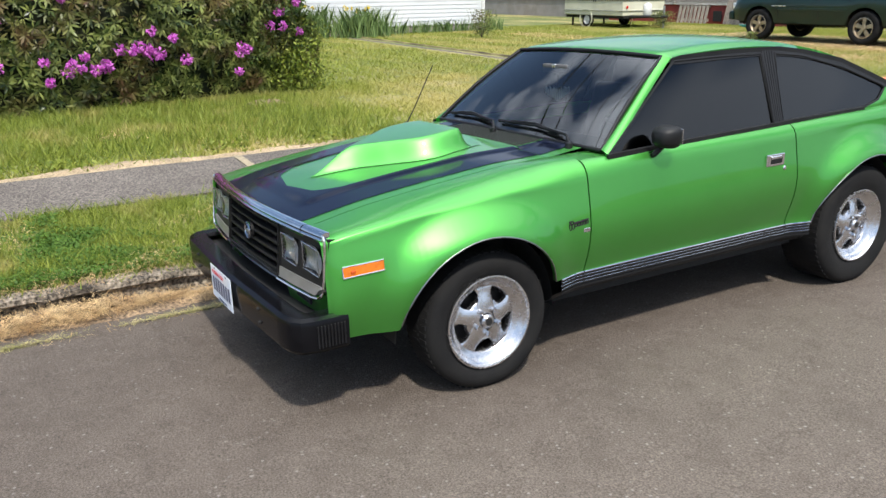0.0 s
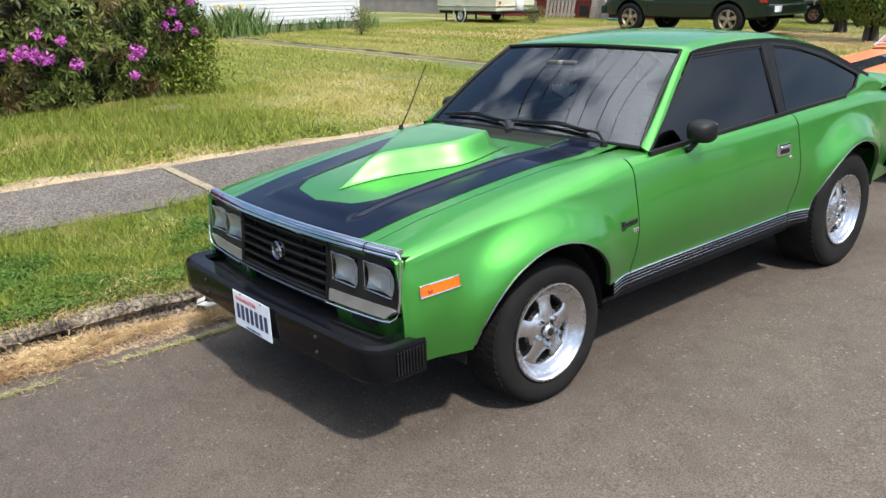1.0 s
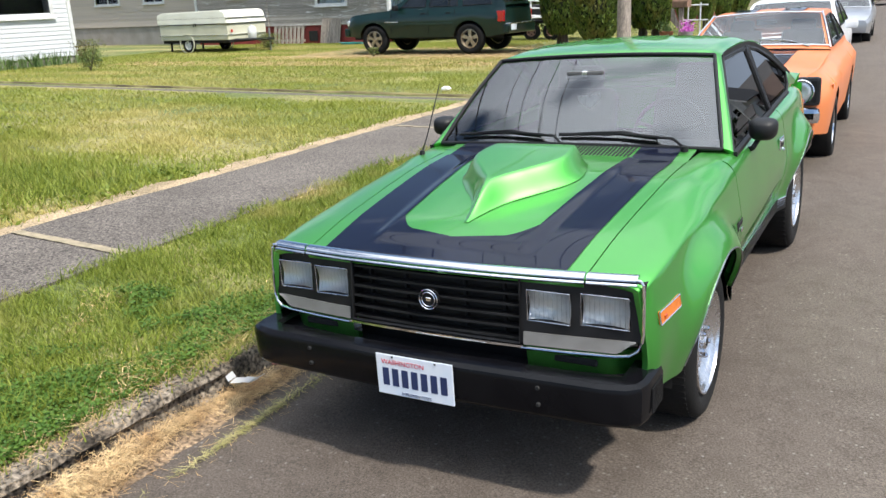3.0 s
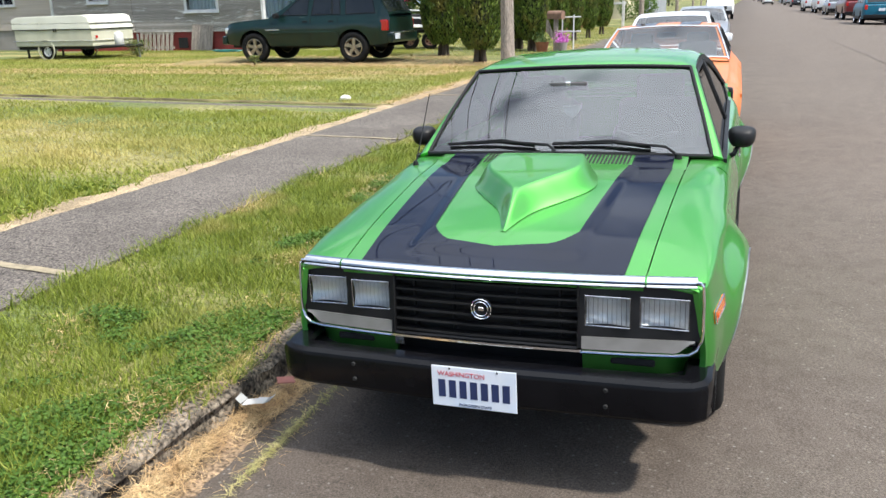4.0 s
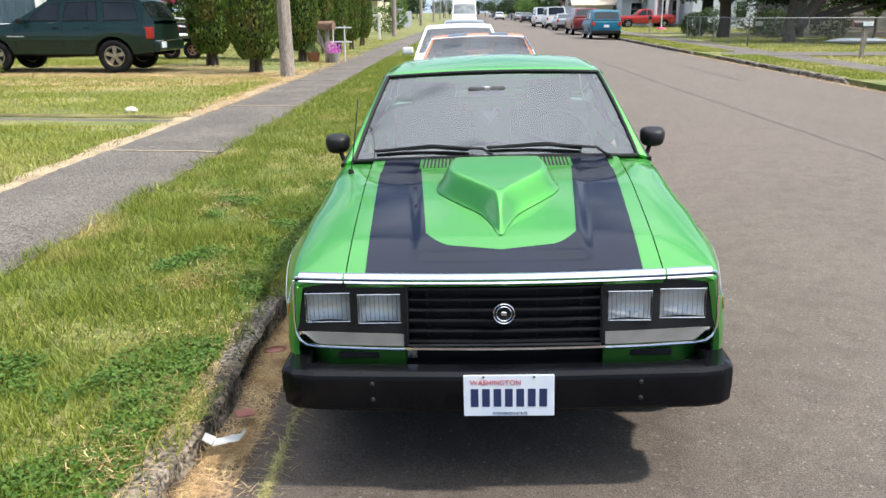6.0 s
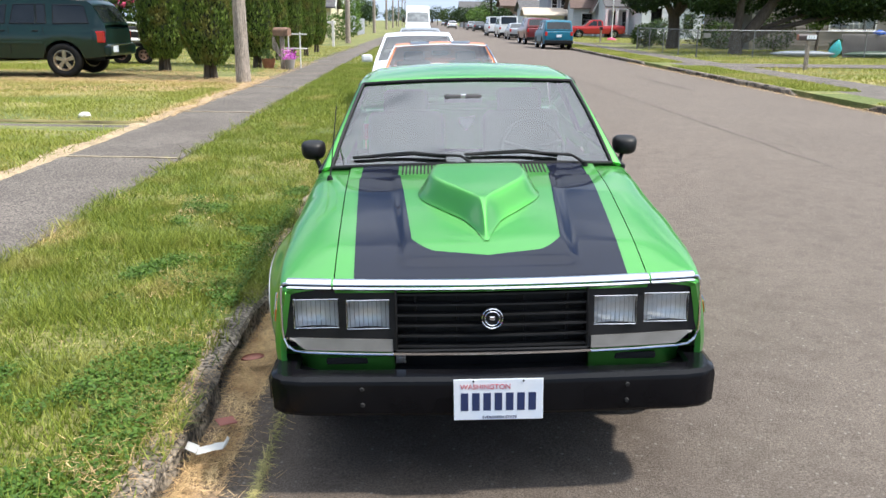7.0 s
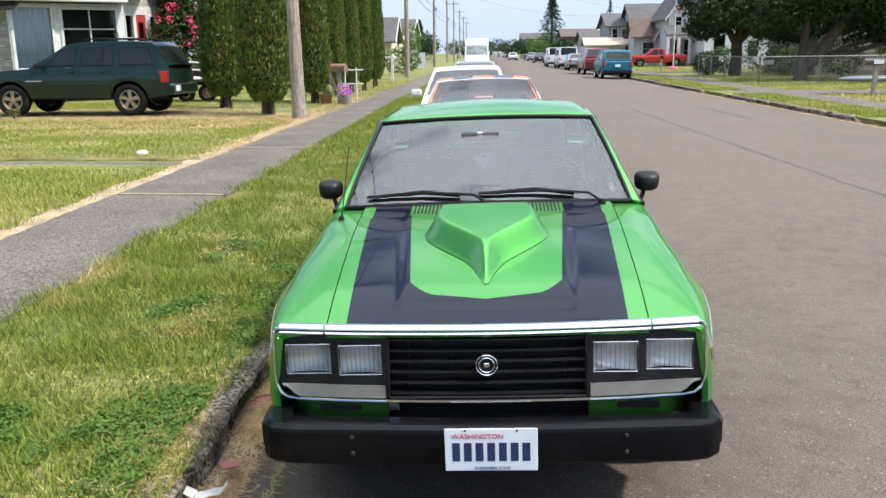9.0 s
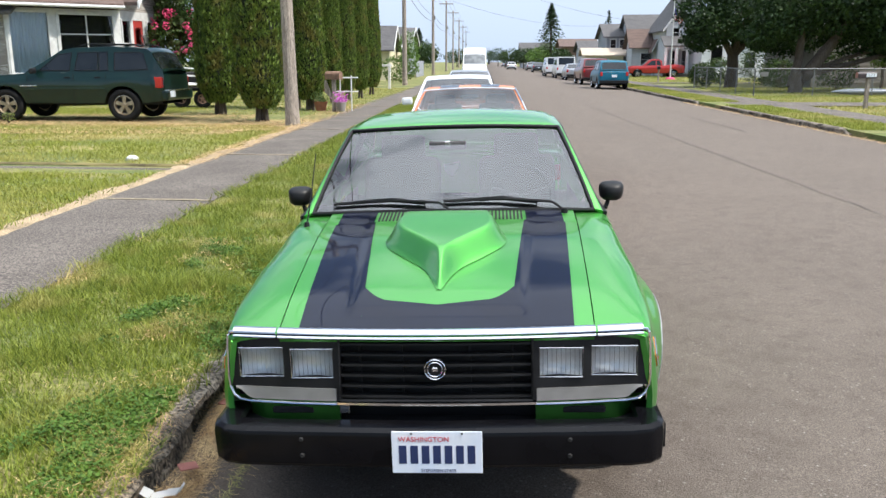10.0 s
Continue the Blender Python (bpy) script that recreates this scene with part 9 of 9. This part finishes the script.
        a = rng.uniform(0, 2 * math.pi, n)
        d = np.stack([np.cos(a), np.sin(a), rng.normal(0, 0.22, n)], 1) * (L * rng.uniform(0.4, 1.4, n))[:, None]
        s = np.stack([-np.sin(a), np.cos(a), np.zeros(n)], 1) * wdt * 0.5
        b = np.stack([x, y, z + np.abs(rng.normal(0, lift, n))], 1)
        v = np.stack([b - s, b + s, b + d], 1).reshape(-1, 3)
        ob = new(name, mesh_np(name, v, np.arange(3 * n).reshape(-1, 3), material))
        tagged(ob, label, "dry grass", kind="stuff")
    x, y = area(-4.62, -4.24, -4.5, 17, 700)
    k = rng.uniform(size=len(x)) < np.clip(0.85 + 0.9 * np.array([noise.noise((q * 0.8, p * 3, 2)) for p, q in zip(x, y)]), 0, 1)
    straw("dry_edge_grass", sx(x[k], y[k]), y[k], np.full(k.sum(), YARD + 0.004), "matted dry straw along the pavement edge", L=0.06, wdt=0.003, lift=0.010)
    # a mat of straw piled against the kerb, thinning towards the road, and loose stalks beyond it
    x, y = join(area(-1.165, -0.965, -4.5, 1.2, 52000), area(-1.165, -0.965, 1.2, 5, 40000))
    pile = np.clip((-0.985 - x + 0.05 * np.array([noise.noise((q * 3.1, 0, 33)) for q in y])) / 0.13, 0, 1)
    k = rng.uniform(size=len(x)) < np.clip(0.66 + 0.25 * (y > -0.7) + 1.7 * np.array([noise.noise((q * 1.5, p * 4, 6)) for p, q in zip(x, y)]), 0.05, 1) * pile
    drift = np.clip(0.35 + 1.6 * np.array([noise.noise((q * 1.5, 0.4, 6)) for q in y]), 0, 1)
    straw("gutter_straw", sx(x[k], y[k]), y[k], np.array([road_z(p, q) for p, q in zip(x[k], y[k])]) + 0.012 + 0.055 * drift[k] * pile[k] * rng.uniform(0, 1, k.sum()), "dry straw and debris in the gutter", 0.075, 0.0026, 0.004 + 0.02 * drift[k])
    x, y = area(-1.02, -0.80, -4.5, 1.0, 420)
    straw("loose_straw", sx(x, y), y, np.array([road_z(p, q) for p, q in zip(x, y)]) + 0.003, "loose straw stalks on the asphalt beside the gutter", 0.08, 0.0026, 0.003)
    x, y = area(-1.42, -1.16, -4.5, 8, 3600)
    k = rng.uniform(size=len(x)) < np.clip(0.30 + 2.0 * np.array([noise.noise((q * 1.3, p * 2, 16)) for p, q in zip(x, y)]), 0, 1)
    straw("kerb_straw", sx(x[k], y[k]), y[k], np.full(k.sum(), YARD + 0.004), "dry grass hanging over the kerb", 0.075, 0.0018, 0.020)
    x, y = area(-2.9, -1.25, -4.0, 8, 1500)
    k = np.array([noise.noise((p * 2.1, q * 1.6, 61)) for p, q in zip(x, y)]) > rng.uniform(0.15, 0.55, len(x))
    straw("strip_straw", sx(x[k], y[k]), y[k], np.full(k.sum(), YARD + 0.02), "dry brown grass patches in the strip", 0.06, 0.003, 0.02)
    # grass leaning over the kerb, and dark clover patches in the strip
    x, y = area(-1.40, -1.185, -4.5, 9, 15000)
    k = rng.uniform(size=len(x)) < np.clip(0.28 + 1.5 * np.array([noise.noise((q * 0.9, p * 2, 36)) for p, q in zip(x, y)]), 0, 1)
    blades("kerb_grass", sx(x[k], y[k]), y[k], YARD - 0.006, 0.055, 0.006, GRASSLUSH, "green grass growing over the kerb top", rng, 0.9)
    x, y = area(-2.95, -1.29, -3.4, 4, 26000)
    f = np.array([noise.noise((p * 1.5, q * 1.1, 51)) + 0.5 * noise.noise((p * 4, q * 4, 52)) for p, q in zip(x, y)]) + 0.42 * np.clip((x + 1.95) / 0.6, -1, 1)
    k = f > rng.uniform(0.12, 0.62, len(x))
    m = int(k.sum())
    c = np.stack([sx(x[k], y[k]), y[k], YARD + rng.uniform(0.0, 0.045, m)], 1)
    ln = rng.uniform(0.012, 0.024, m)
    v, fc = leaf_arrays(c, unit(rng.normal(0, 0.45, (m, 3)) + np.array([0, 0, 1.0])), unit(rng.normal(size=(m, 3)) * np.array([1, 1, 0.2])), ln, ln * 0.8)
    tagged(new("clover", mesh_np("clover", v, fc, CLOVER)), "dark green clover patches in the grass strip", "clover", kind="stuff")
    x, y = rng.normal(-0.876, 0.008, 10000), rng.uniform(-5, 4, 10000)
    k = rng.uniform(size=len(x)) < np.clip(0.45 + 1.6 * np.array([noise.noise((q * 1.9, 0, 26)) for q in y]), 0, 1)
    straw("seam_straw", sx(x[k], y[k]), y[k], np.array([road_z(p, q) for p, q in zip(x[k], y[k])]) + 0.003, "dry weeds in the seam along the gutter", 0.045, 0.0035, 0.010, MOSS)
    # bare dry patches on the lawn and by the conifers
    x, y = join(area(-15.5, -6.5, 17.4, 21.0, 700), area(-6.6, -4.3, 15.2, 18.5, 900), area(-5.2, -4.25, 18, 27, 600), area(-22, -8, 11.0, 15.8, 70), area(-20, -5.4, 14.2, 15.5, 1100), area(-17, -5.0, 16.3, 17.5, 1300), area(-4.75, -4.27, 9, 17, 1500))
    straw("dry_lawn_patch", x, y, np.full(len(x), YARD + 0.004), "dry straw-coloured bare ground", 0.10, 0.010, 0.012)
    x, y = area(8.36, 8.60, 12.0, 32, 900)
    straw("far_gutter_straw", sx(x, y), y, np.array([road_z(p, q) for p, q in zip(x, y)]) + 0.003, "pale dry straw along the far kerb", 0.12, 0.008, 0.010)
    x, y = rng.normal(-5.9, 0.12, 260), rng.normal(-0.35, 0.12, 260)
    straw("dry_lawn_patch", x, y, np.full(260, YARD + 0.02), "small heap of dry clippings on the grass", 0.08, 0.006, 0.03)


def build_irises():
    rng = np.random.default_rng(21)

    def clump(x, y, rx, ry, n, h, label, flowers=0):
        t = thing("iris_clump", pose(x, y, YARD), label, "iris clump", "irises along the house")
        px, py = rng.normal(0, rx, n), rng.normal(0, ry, n)
        a = rng.uniform(0, 2 * math.pi, n)
        hh = h * rng.uniform(0.5, 1.15, n)
        lean = rng.normal(0, 0.22, (n, 2))
        b = np.stack([px, py, np.zeros(n)], 1)
        s = np.stack([np.cos(a), np.sin(a), np.zeros(n)], 1) * 0.011
        m = b + np.stack([lean[:, 0] * hh * 0.5, lean[:, 1] * hh * 0.5, hh * 0.6], 1)
        e = b + np.stack([lean[:, 0] * hh * 1.4, lean[:, 1] * hh * 1.4, hh], 1)
        v = np.stack([b - s, b + s, m + s * 0.8, e, m - s * 0.8], 1).reshape(-1, 3)
        f = (np.arange(n) * 5)[:, None] + np.arange(5)[None]
        o = new("foliage", mesh_np("foliage", v, f, IRIS))
        o.parent = t
        YEL = mat("yellow_petal", (0.75, 0.58, 0.05), rough=0.6)
        for k in range(flowers):
            leaf_cloud("flower", t, YEL, 14, lambda c=(random.gauss(0, rx), random.gauss(0, ry), h * random.uniform(0.95, 1.1)): (c[0] + random.gauss(0, 0.03), c[1] + random.gauss(0, 0.03), c[2] + random.gauss(0, 0.03)), 0.08, "yellow iris flower")
    clump(-21.6, 9.9, 0.32, 0.42, 1100, 0.88, "tall green iris clump with yellow flowers", 6)
    clump(-22.2, 8.3, 0.30, 0.40, 800, 0.95, "tall green iris clump with yellow flowers", 4)
    for y in (11.6, 12.6, 13.5, 14.3):
        clump(-22.3, y, 0.12, 0.26, 120, 0.44, "low green iris clump along the white wall")
    clump(-22.2, 15.3, 0.15, 0.25, 140, 0.5, "low green iris clump at the house corner")
    # rose bush and weeds by the trailer and the drive
    for x, y, r, h, lab in ((-18.6, 12.6, 0.34, 0.85, "small rose bush with reddish young leaves"), (-12.2, 17.2, 0.12, 0.28, "green weed beside the wheel"), (-19.0, 20.6, 0.35, 0.6, "weeds round the trailer's drawbar")):
        t = thing("bush", pose(x, y, YARD), lab, "bush")
        for k in range(5):
            a = k * 1.3
            part("stem", tube([(0, 0, 0), (r * 0.8 * math.cos(a), r * 0.8 * math.sin(a), h * 0.85)], 0.010, 5), BARK, t)
        leaf_cloud("foliage", t, RHODO, 1300 if h > 0.5 else 250, lambda: (random.gauss(0, r * 0.55), random.gauss(0, r * 0.55), random.uniform(0.1, h)), 0.05)
    # broad-leaved weeds at the pavement edge
    for x, y in ((-4.62, -0.95), (-4.58, -1.9), (-4.70, 0.55), (-4.66, 2.4), (-4.62, 1.5)):
        t = thing("weed", pose(street_x(x, y), y, YARD), "broad-leaved green weed at the pavement edge", "weed", "weeds along the pavement")
        leaf_cloud("foliage", t, GRASSLUSH, 160, lambda: (random.gauss(0, 0.12), random.gauss(0, 0.16), abs(random.gauss(0.02, 0.035))), 0.05)


def tree(name, m, label, trunk_r, trunk_h, crown, n, leaf, material, seed, limbs=6, group=""):
    """Tapered trunk and limbs that carry a crown of clumps; crown: list of (x, y, z, rx, ry, rz)."""
    rng = np.random.default_rng(seed)
    t = thing(name, m, label, "tree", group)
    part("trunk", tube([(0, 0, -0.1), (0.05, 0, trunk_h * 0.4), (0.0, 0.05, trunk_h)], trunk_r, 10, taper=0.7), BARK, t)
    for k, (x, y, z, rx, ry, rz) in enumerate(crown[:limbs]):
        part("limb", tube([(0, 0, trunk_h * 0.75), (x * 0.5, y * 0.5, (z + trunk_h) * 0.5), (x, y, z)], trunk_r * 0.5, 7, taper=0.35), BARK, t)
    cs, ds = [], []
    tot = sum(c[3] * c[4] + c[4] * c[5] for c in crown)
    for x, y, z, rx, ry, rz in crown:
        k = int(n * (rx * ry + ry * rz) / tot)
        d = unit(rng.normal(size=(k, 3)))
        lump = np.array([1 + 0.28 * noise.noise(Vector(q) * 2 + Vector((x, y, z))) + 0.18 * noise.noise(Vector(q) * 5 + Vector((z, x, y))) for q in d])
        cs.append(d * np.array([rx, ry, rz]) * (lump * rng.uniform(0.55, 1.05, k) ** 0.6)[:, None] + np.array([x, y, z]))
        ds.append(d)
    c, d = np.concatenate(cs), np.concatenate(ds)
    k = len(c)
    ln = leaf * rng.uniform(0.6, 1.4, k)
    v, f = leaf_arrays(c, unit(d + rng.normal(0, 0.7, (k, 3))), unit(rng.normal(size=(k, 3)) + np.array([0, 0, -0.2])), ln, ln * 0.55)
    o = new("crown", mesh_np("crown", v, f, material))
    o.parent = t
    return t


def conifer(m, label, H, R, seed, n=6000):
    rng = np.random.default_rng(seed)
    t = thing("conifer", m, label, "tree")
    part("trunk", tube([(0, 0, 0), (0, 0, H * 0.97)], 0.03 * H, 8, taper=0.15), BARK, t)
    u = rng.uniform(0.06, 1, n) ** 0.8
    tier = np.floor(u * 14) / 14
    a = rng.uniform(0, 2 * math.pi, n)
    r = R * (1 - u) ** 0.85 * rng.uniform(0.15, 1.0, n) * (0.75 + 0.5 * np.abs(np.sin(a * 3 + tier * 40)))
    c = np.stack([r * np.cos(a), r * np.sin(a), H * u - 0.28 * r], 1)
    up = unit(np.stack([np.cos(a), np.sin(a), rng.normal(-0.25, 0.3, n)], 1))
    ln = rng.uniform(0.35, 0.9, n) * H / 12
    v, f = leaf_arrays(c, unit(rng.normal(0, 0.4, (n, 3)) + np.array([0, 0, 1.0])), up, ln, ln * 0.3)
    o = new("crown", mesh_np("crown", v, f, TREELEAF))
    o.parent = t
    return t


def build_trees():
    tree("tree", pose(15.0, 49.5, 0.1), "broad dark-leaved yard tree with a thick trunk", 0.42, 2.4,
         [(-1.5, -1, 3.6, 1.7, 1.6, 1.2), (0.6, -0.6, 4.4, 2.6, 2.2, 1.6), (1.9, 0.5, 3.2, 1.8, 1.6, 1.1), (-2.0, 0.6, 4.7, 1.5, 1.5, 1.3), (0.4, 0, 6.2, 2.4, 2.2, 1.6), (3.4, 0, 5.2, 2.4, 2.2, 1.8), (5.4, 1.0, 4.0, 2.2, 2.0, 1.6), (3.6, 0.8, 2.8, 2.0, 1.6, 0.9), (-1.9, 0.2, 2.9, 1.3, 1.3, 0.8)], 34000, 0.20, TREELEAF, 31)
    t = tree("tree", pose(15.6, 40.2, 0.1), "spreading yard tree with a leaning double trunk", 0.34, 1.0,
         [(5.4, 0.8, 2.5, 2.2, 1.6, 0.9), (8.4, 0.6, 2.6, 2.2, 1.6, 1.0), (-1.4, 0.5, 2.9, 1.3, 1.3, 0.8), (-0.6, 0.2, 3.6, 1.6, 1.6, 1.0), (2.2, 0, 4.0, 2.0, 1.9, 1.5), (4.2, -0.4, 3.3, 1.9, 1.7, 1.3), (0.8, 0, 4.9, 2.6, 2.4, 1.5), (3.6, 0.4, 4.9, 2.6, 2.2, 1.6), (6.2, -0.2, 3.6, 2.0, 1.8, 1.5), (8.4, 0.2, 4.2, 2.4, 2.0, 1.8), (6.0, 0.4, 5.4, 2.8, 2.2, 1.6), (-0.8, 1.6, 4.6, 1.8, 1.6, 1.2), (1.6, 2.6, 3.3, 2.2, 1.8, 1.2), (4.6, 2.6, 3.0, 2.4, 1.8, 1.3), (7.0, 2.2, 3.2, 2.2, 1.8, 1.4), (5.0, -1.0, 6.6, 3.4, 2.4, 1.6), (9.5, 0.5, 5.8, 2.8, 2.4, 1.8)], 60000, 0.19, TREELEAF, 32, 2)
    part("leaning_trunk", tube([(0.1, 0, -0.1), (0.55, 0, 0.9), (1.5, 0.1, 2.2), (2.4, 0.1, 3.4)], 0.40, 10, taper=0.5), BARK, t)
    part("leaning_trunk", tube([(-0.1, 0.1, 0.3), (0.15, 0.2, 1.6), (0.2, 0.1, 3.2)], 0.26, 10, taper=0.6), BARK, t)
    YOUNG = leaf_mat("bright_leaf", (0.07, 0.14, 0.025), (0.16, 0.26, 0.05), noise_scale=0.7)
    tree("tree", pose(22.6, 46.2, 0.1), "small bright green tree beside the taupe house", 0.10, 1.2, [(0, 0, 2.2, 0.9, 0.8, 1.0), (0.8, 0, 2.8, 0.8, 0.7, 0.8)], 2600, 0.16, YOUNG, 33, 2)
    for x, y, r, h in ((14.0, 52.5, 0.9, 1.3), (17.4, 47.8, 1.1, 1.5), (19.4, 44.6, 1.2, 1.9), (21.6, 41.2, 0.5, 0.7), (24.2, 38.6, 0.8, 0.8), (18.6, 55, 1.6, 2.2), (16.2, 56.5, 1.2, 1.6)):
        tree("bush", pose(x, y, 0.1), "green garden bush behind the fence", 0.05, 0.3, [(0, 0, h * 0.55, r, r, h * 0.55)], 2200, 0.13, SHRUB if r > 0.85 else YOUNG, int(x * 10), 1, "garden bushes")
    conifer(pose(10.8, 150, 0), "tall dark spruce standing over the roofs", 11.7, 4.2, 41, 2600)
    conifer(pose(19.6, 140, 0), "thin spruce far behind the houses", 9.9, 2.0, 42, 520)
    conifer(pose(-13, 150, 0), "dark spruce far along the street", 7.5, 2.4, 43, 3000)
    for k, (x, y, s, tall) in enumerate([(6.8, 172, 3.2, 4.6), (5.0, 210, 3.6, 5.0), (9.5, 165, 3.0, 4.5), (2.2, 260, 4.0, 6.0), (-2.8, 330, 6, 7), (-12.5, 112, 3.0, 4.5), (-11.5, 135, 3.0, 5.0), (-13.5, 165, 4, 6.0), (-12, 92, 2.2, 3.2), (10.5, 122, 2.0, 3.6), (-9, 220, 4, 5), (14, 200, 5, 6), (-16, 60, 3.0, 4.0), (30, 95, 5, 8), (36, 70, 5, 8)]):
        tree("tree", pose(x, y, 0), "rounded green street tree in the distance", 0.16, tall * 0.4,
             [(0, 0, tall * 0.62, s * 0.75, s * 0.7, tall * 0.34), (s * 0.4, 0, tall * 0.5, s * 0.5, s * 0.5, tall * 0.26), (-s * 0.4, 0.2, tall * 0.52, s * 0.5, s * 0.5, tall * 0.28)], 2200, 0.32, [TREELEAF, SHRUB, YOUNG][k % 3], 50 + k, 3, "distant trees")
    # red-flowered rhododendron behind the porch
    t = tree("rhododendron", pose(-12.0, 28.6, YARD), "tall rhododendron with red flowers beside the porch", 0.12, 1.2, [(0, 0, 2.0, 1.0, 0.9, 1.7), (0.3, 0.2, 3.6, 0.9, 0.9, 1.3), (-0.5, 0.9, 2.8, 0.9, 0.8, 1.5)], 9500, 0.15, SHRUB, 77, 2)
    rng = np.random.default_rng(9)
    for k in range(20):
        d = unit(rng.normal(size=(1, 3)))[0]
        d[1] = -abs(d[1])
        c0 = d * np.array([0.95, 0.95, 1.0]) + np.array([0.1, 0, 2.6])
        n = 30
        q = unit(rng.normal(size=(n, 3)))
        ln = rng.uniform(0.07, 0.11, n)
        v, f = leaf_arrays(c0 + q * 0.13, q, unit(rng.normal(size=(n, 3))), ln, ln * 0.8, 0.3)
        o = new("flower_truss", mesh_np("flower_truss", v, f, REDPETAL))
        o.parent = t
    tree("bush", pose(-6.2, 58, YARD), "tall pale flowering bush beside the pavement", 0.08, 0.5, [(-0.6, 0, 1.0, 1.1, 1.0, 0.9), (0.3, 0, 1.3, 0.8, 0.8, 1.0), (0.3, 0, 2.6, 0.75, 0.8, 1.0)], 3600, 0.14, YOUNG, 91, 2)
    fe = thing("picket_fence", pose(-7.2, 79, YARD, 0, 0, 91), "pale board fence beside the pavement", "fence")
    for k in range(26):
        part("picket", box((0.40, 0.03, 1.60), (k * 0.44, 0, 0.80), 0.004, 1), SIDING_SLATE, fe)
    for z in (0.3, 0.9):
        part("rail", box((11.4, 0.05, 0.08), (5.5, 0.04, z), 0.004, 1), SIDING_SLATE, fe)


build_white_house()
build_grey_house()
build_trailer()
build_poles_and_wires()
build_street_things()
build_right_side()
build_cypresses()
build_rhododendron()
build_irises()
build_trees()
build_grass()
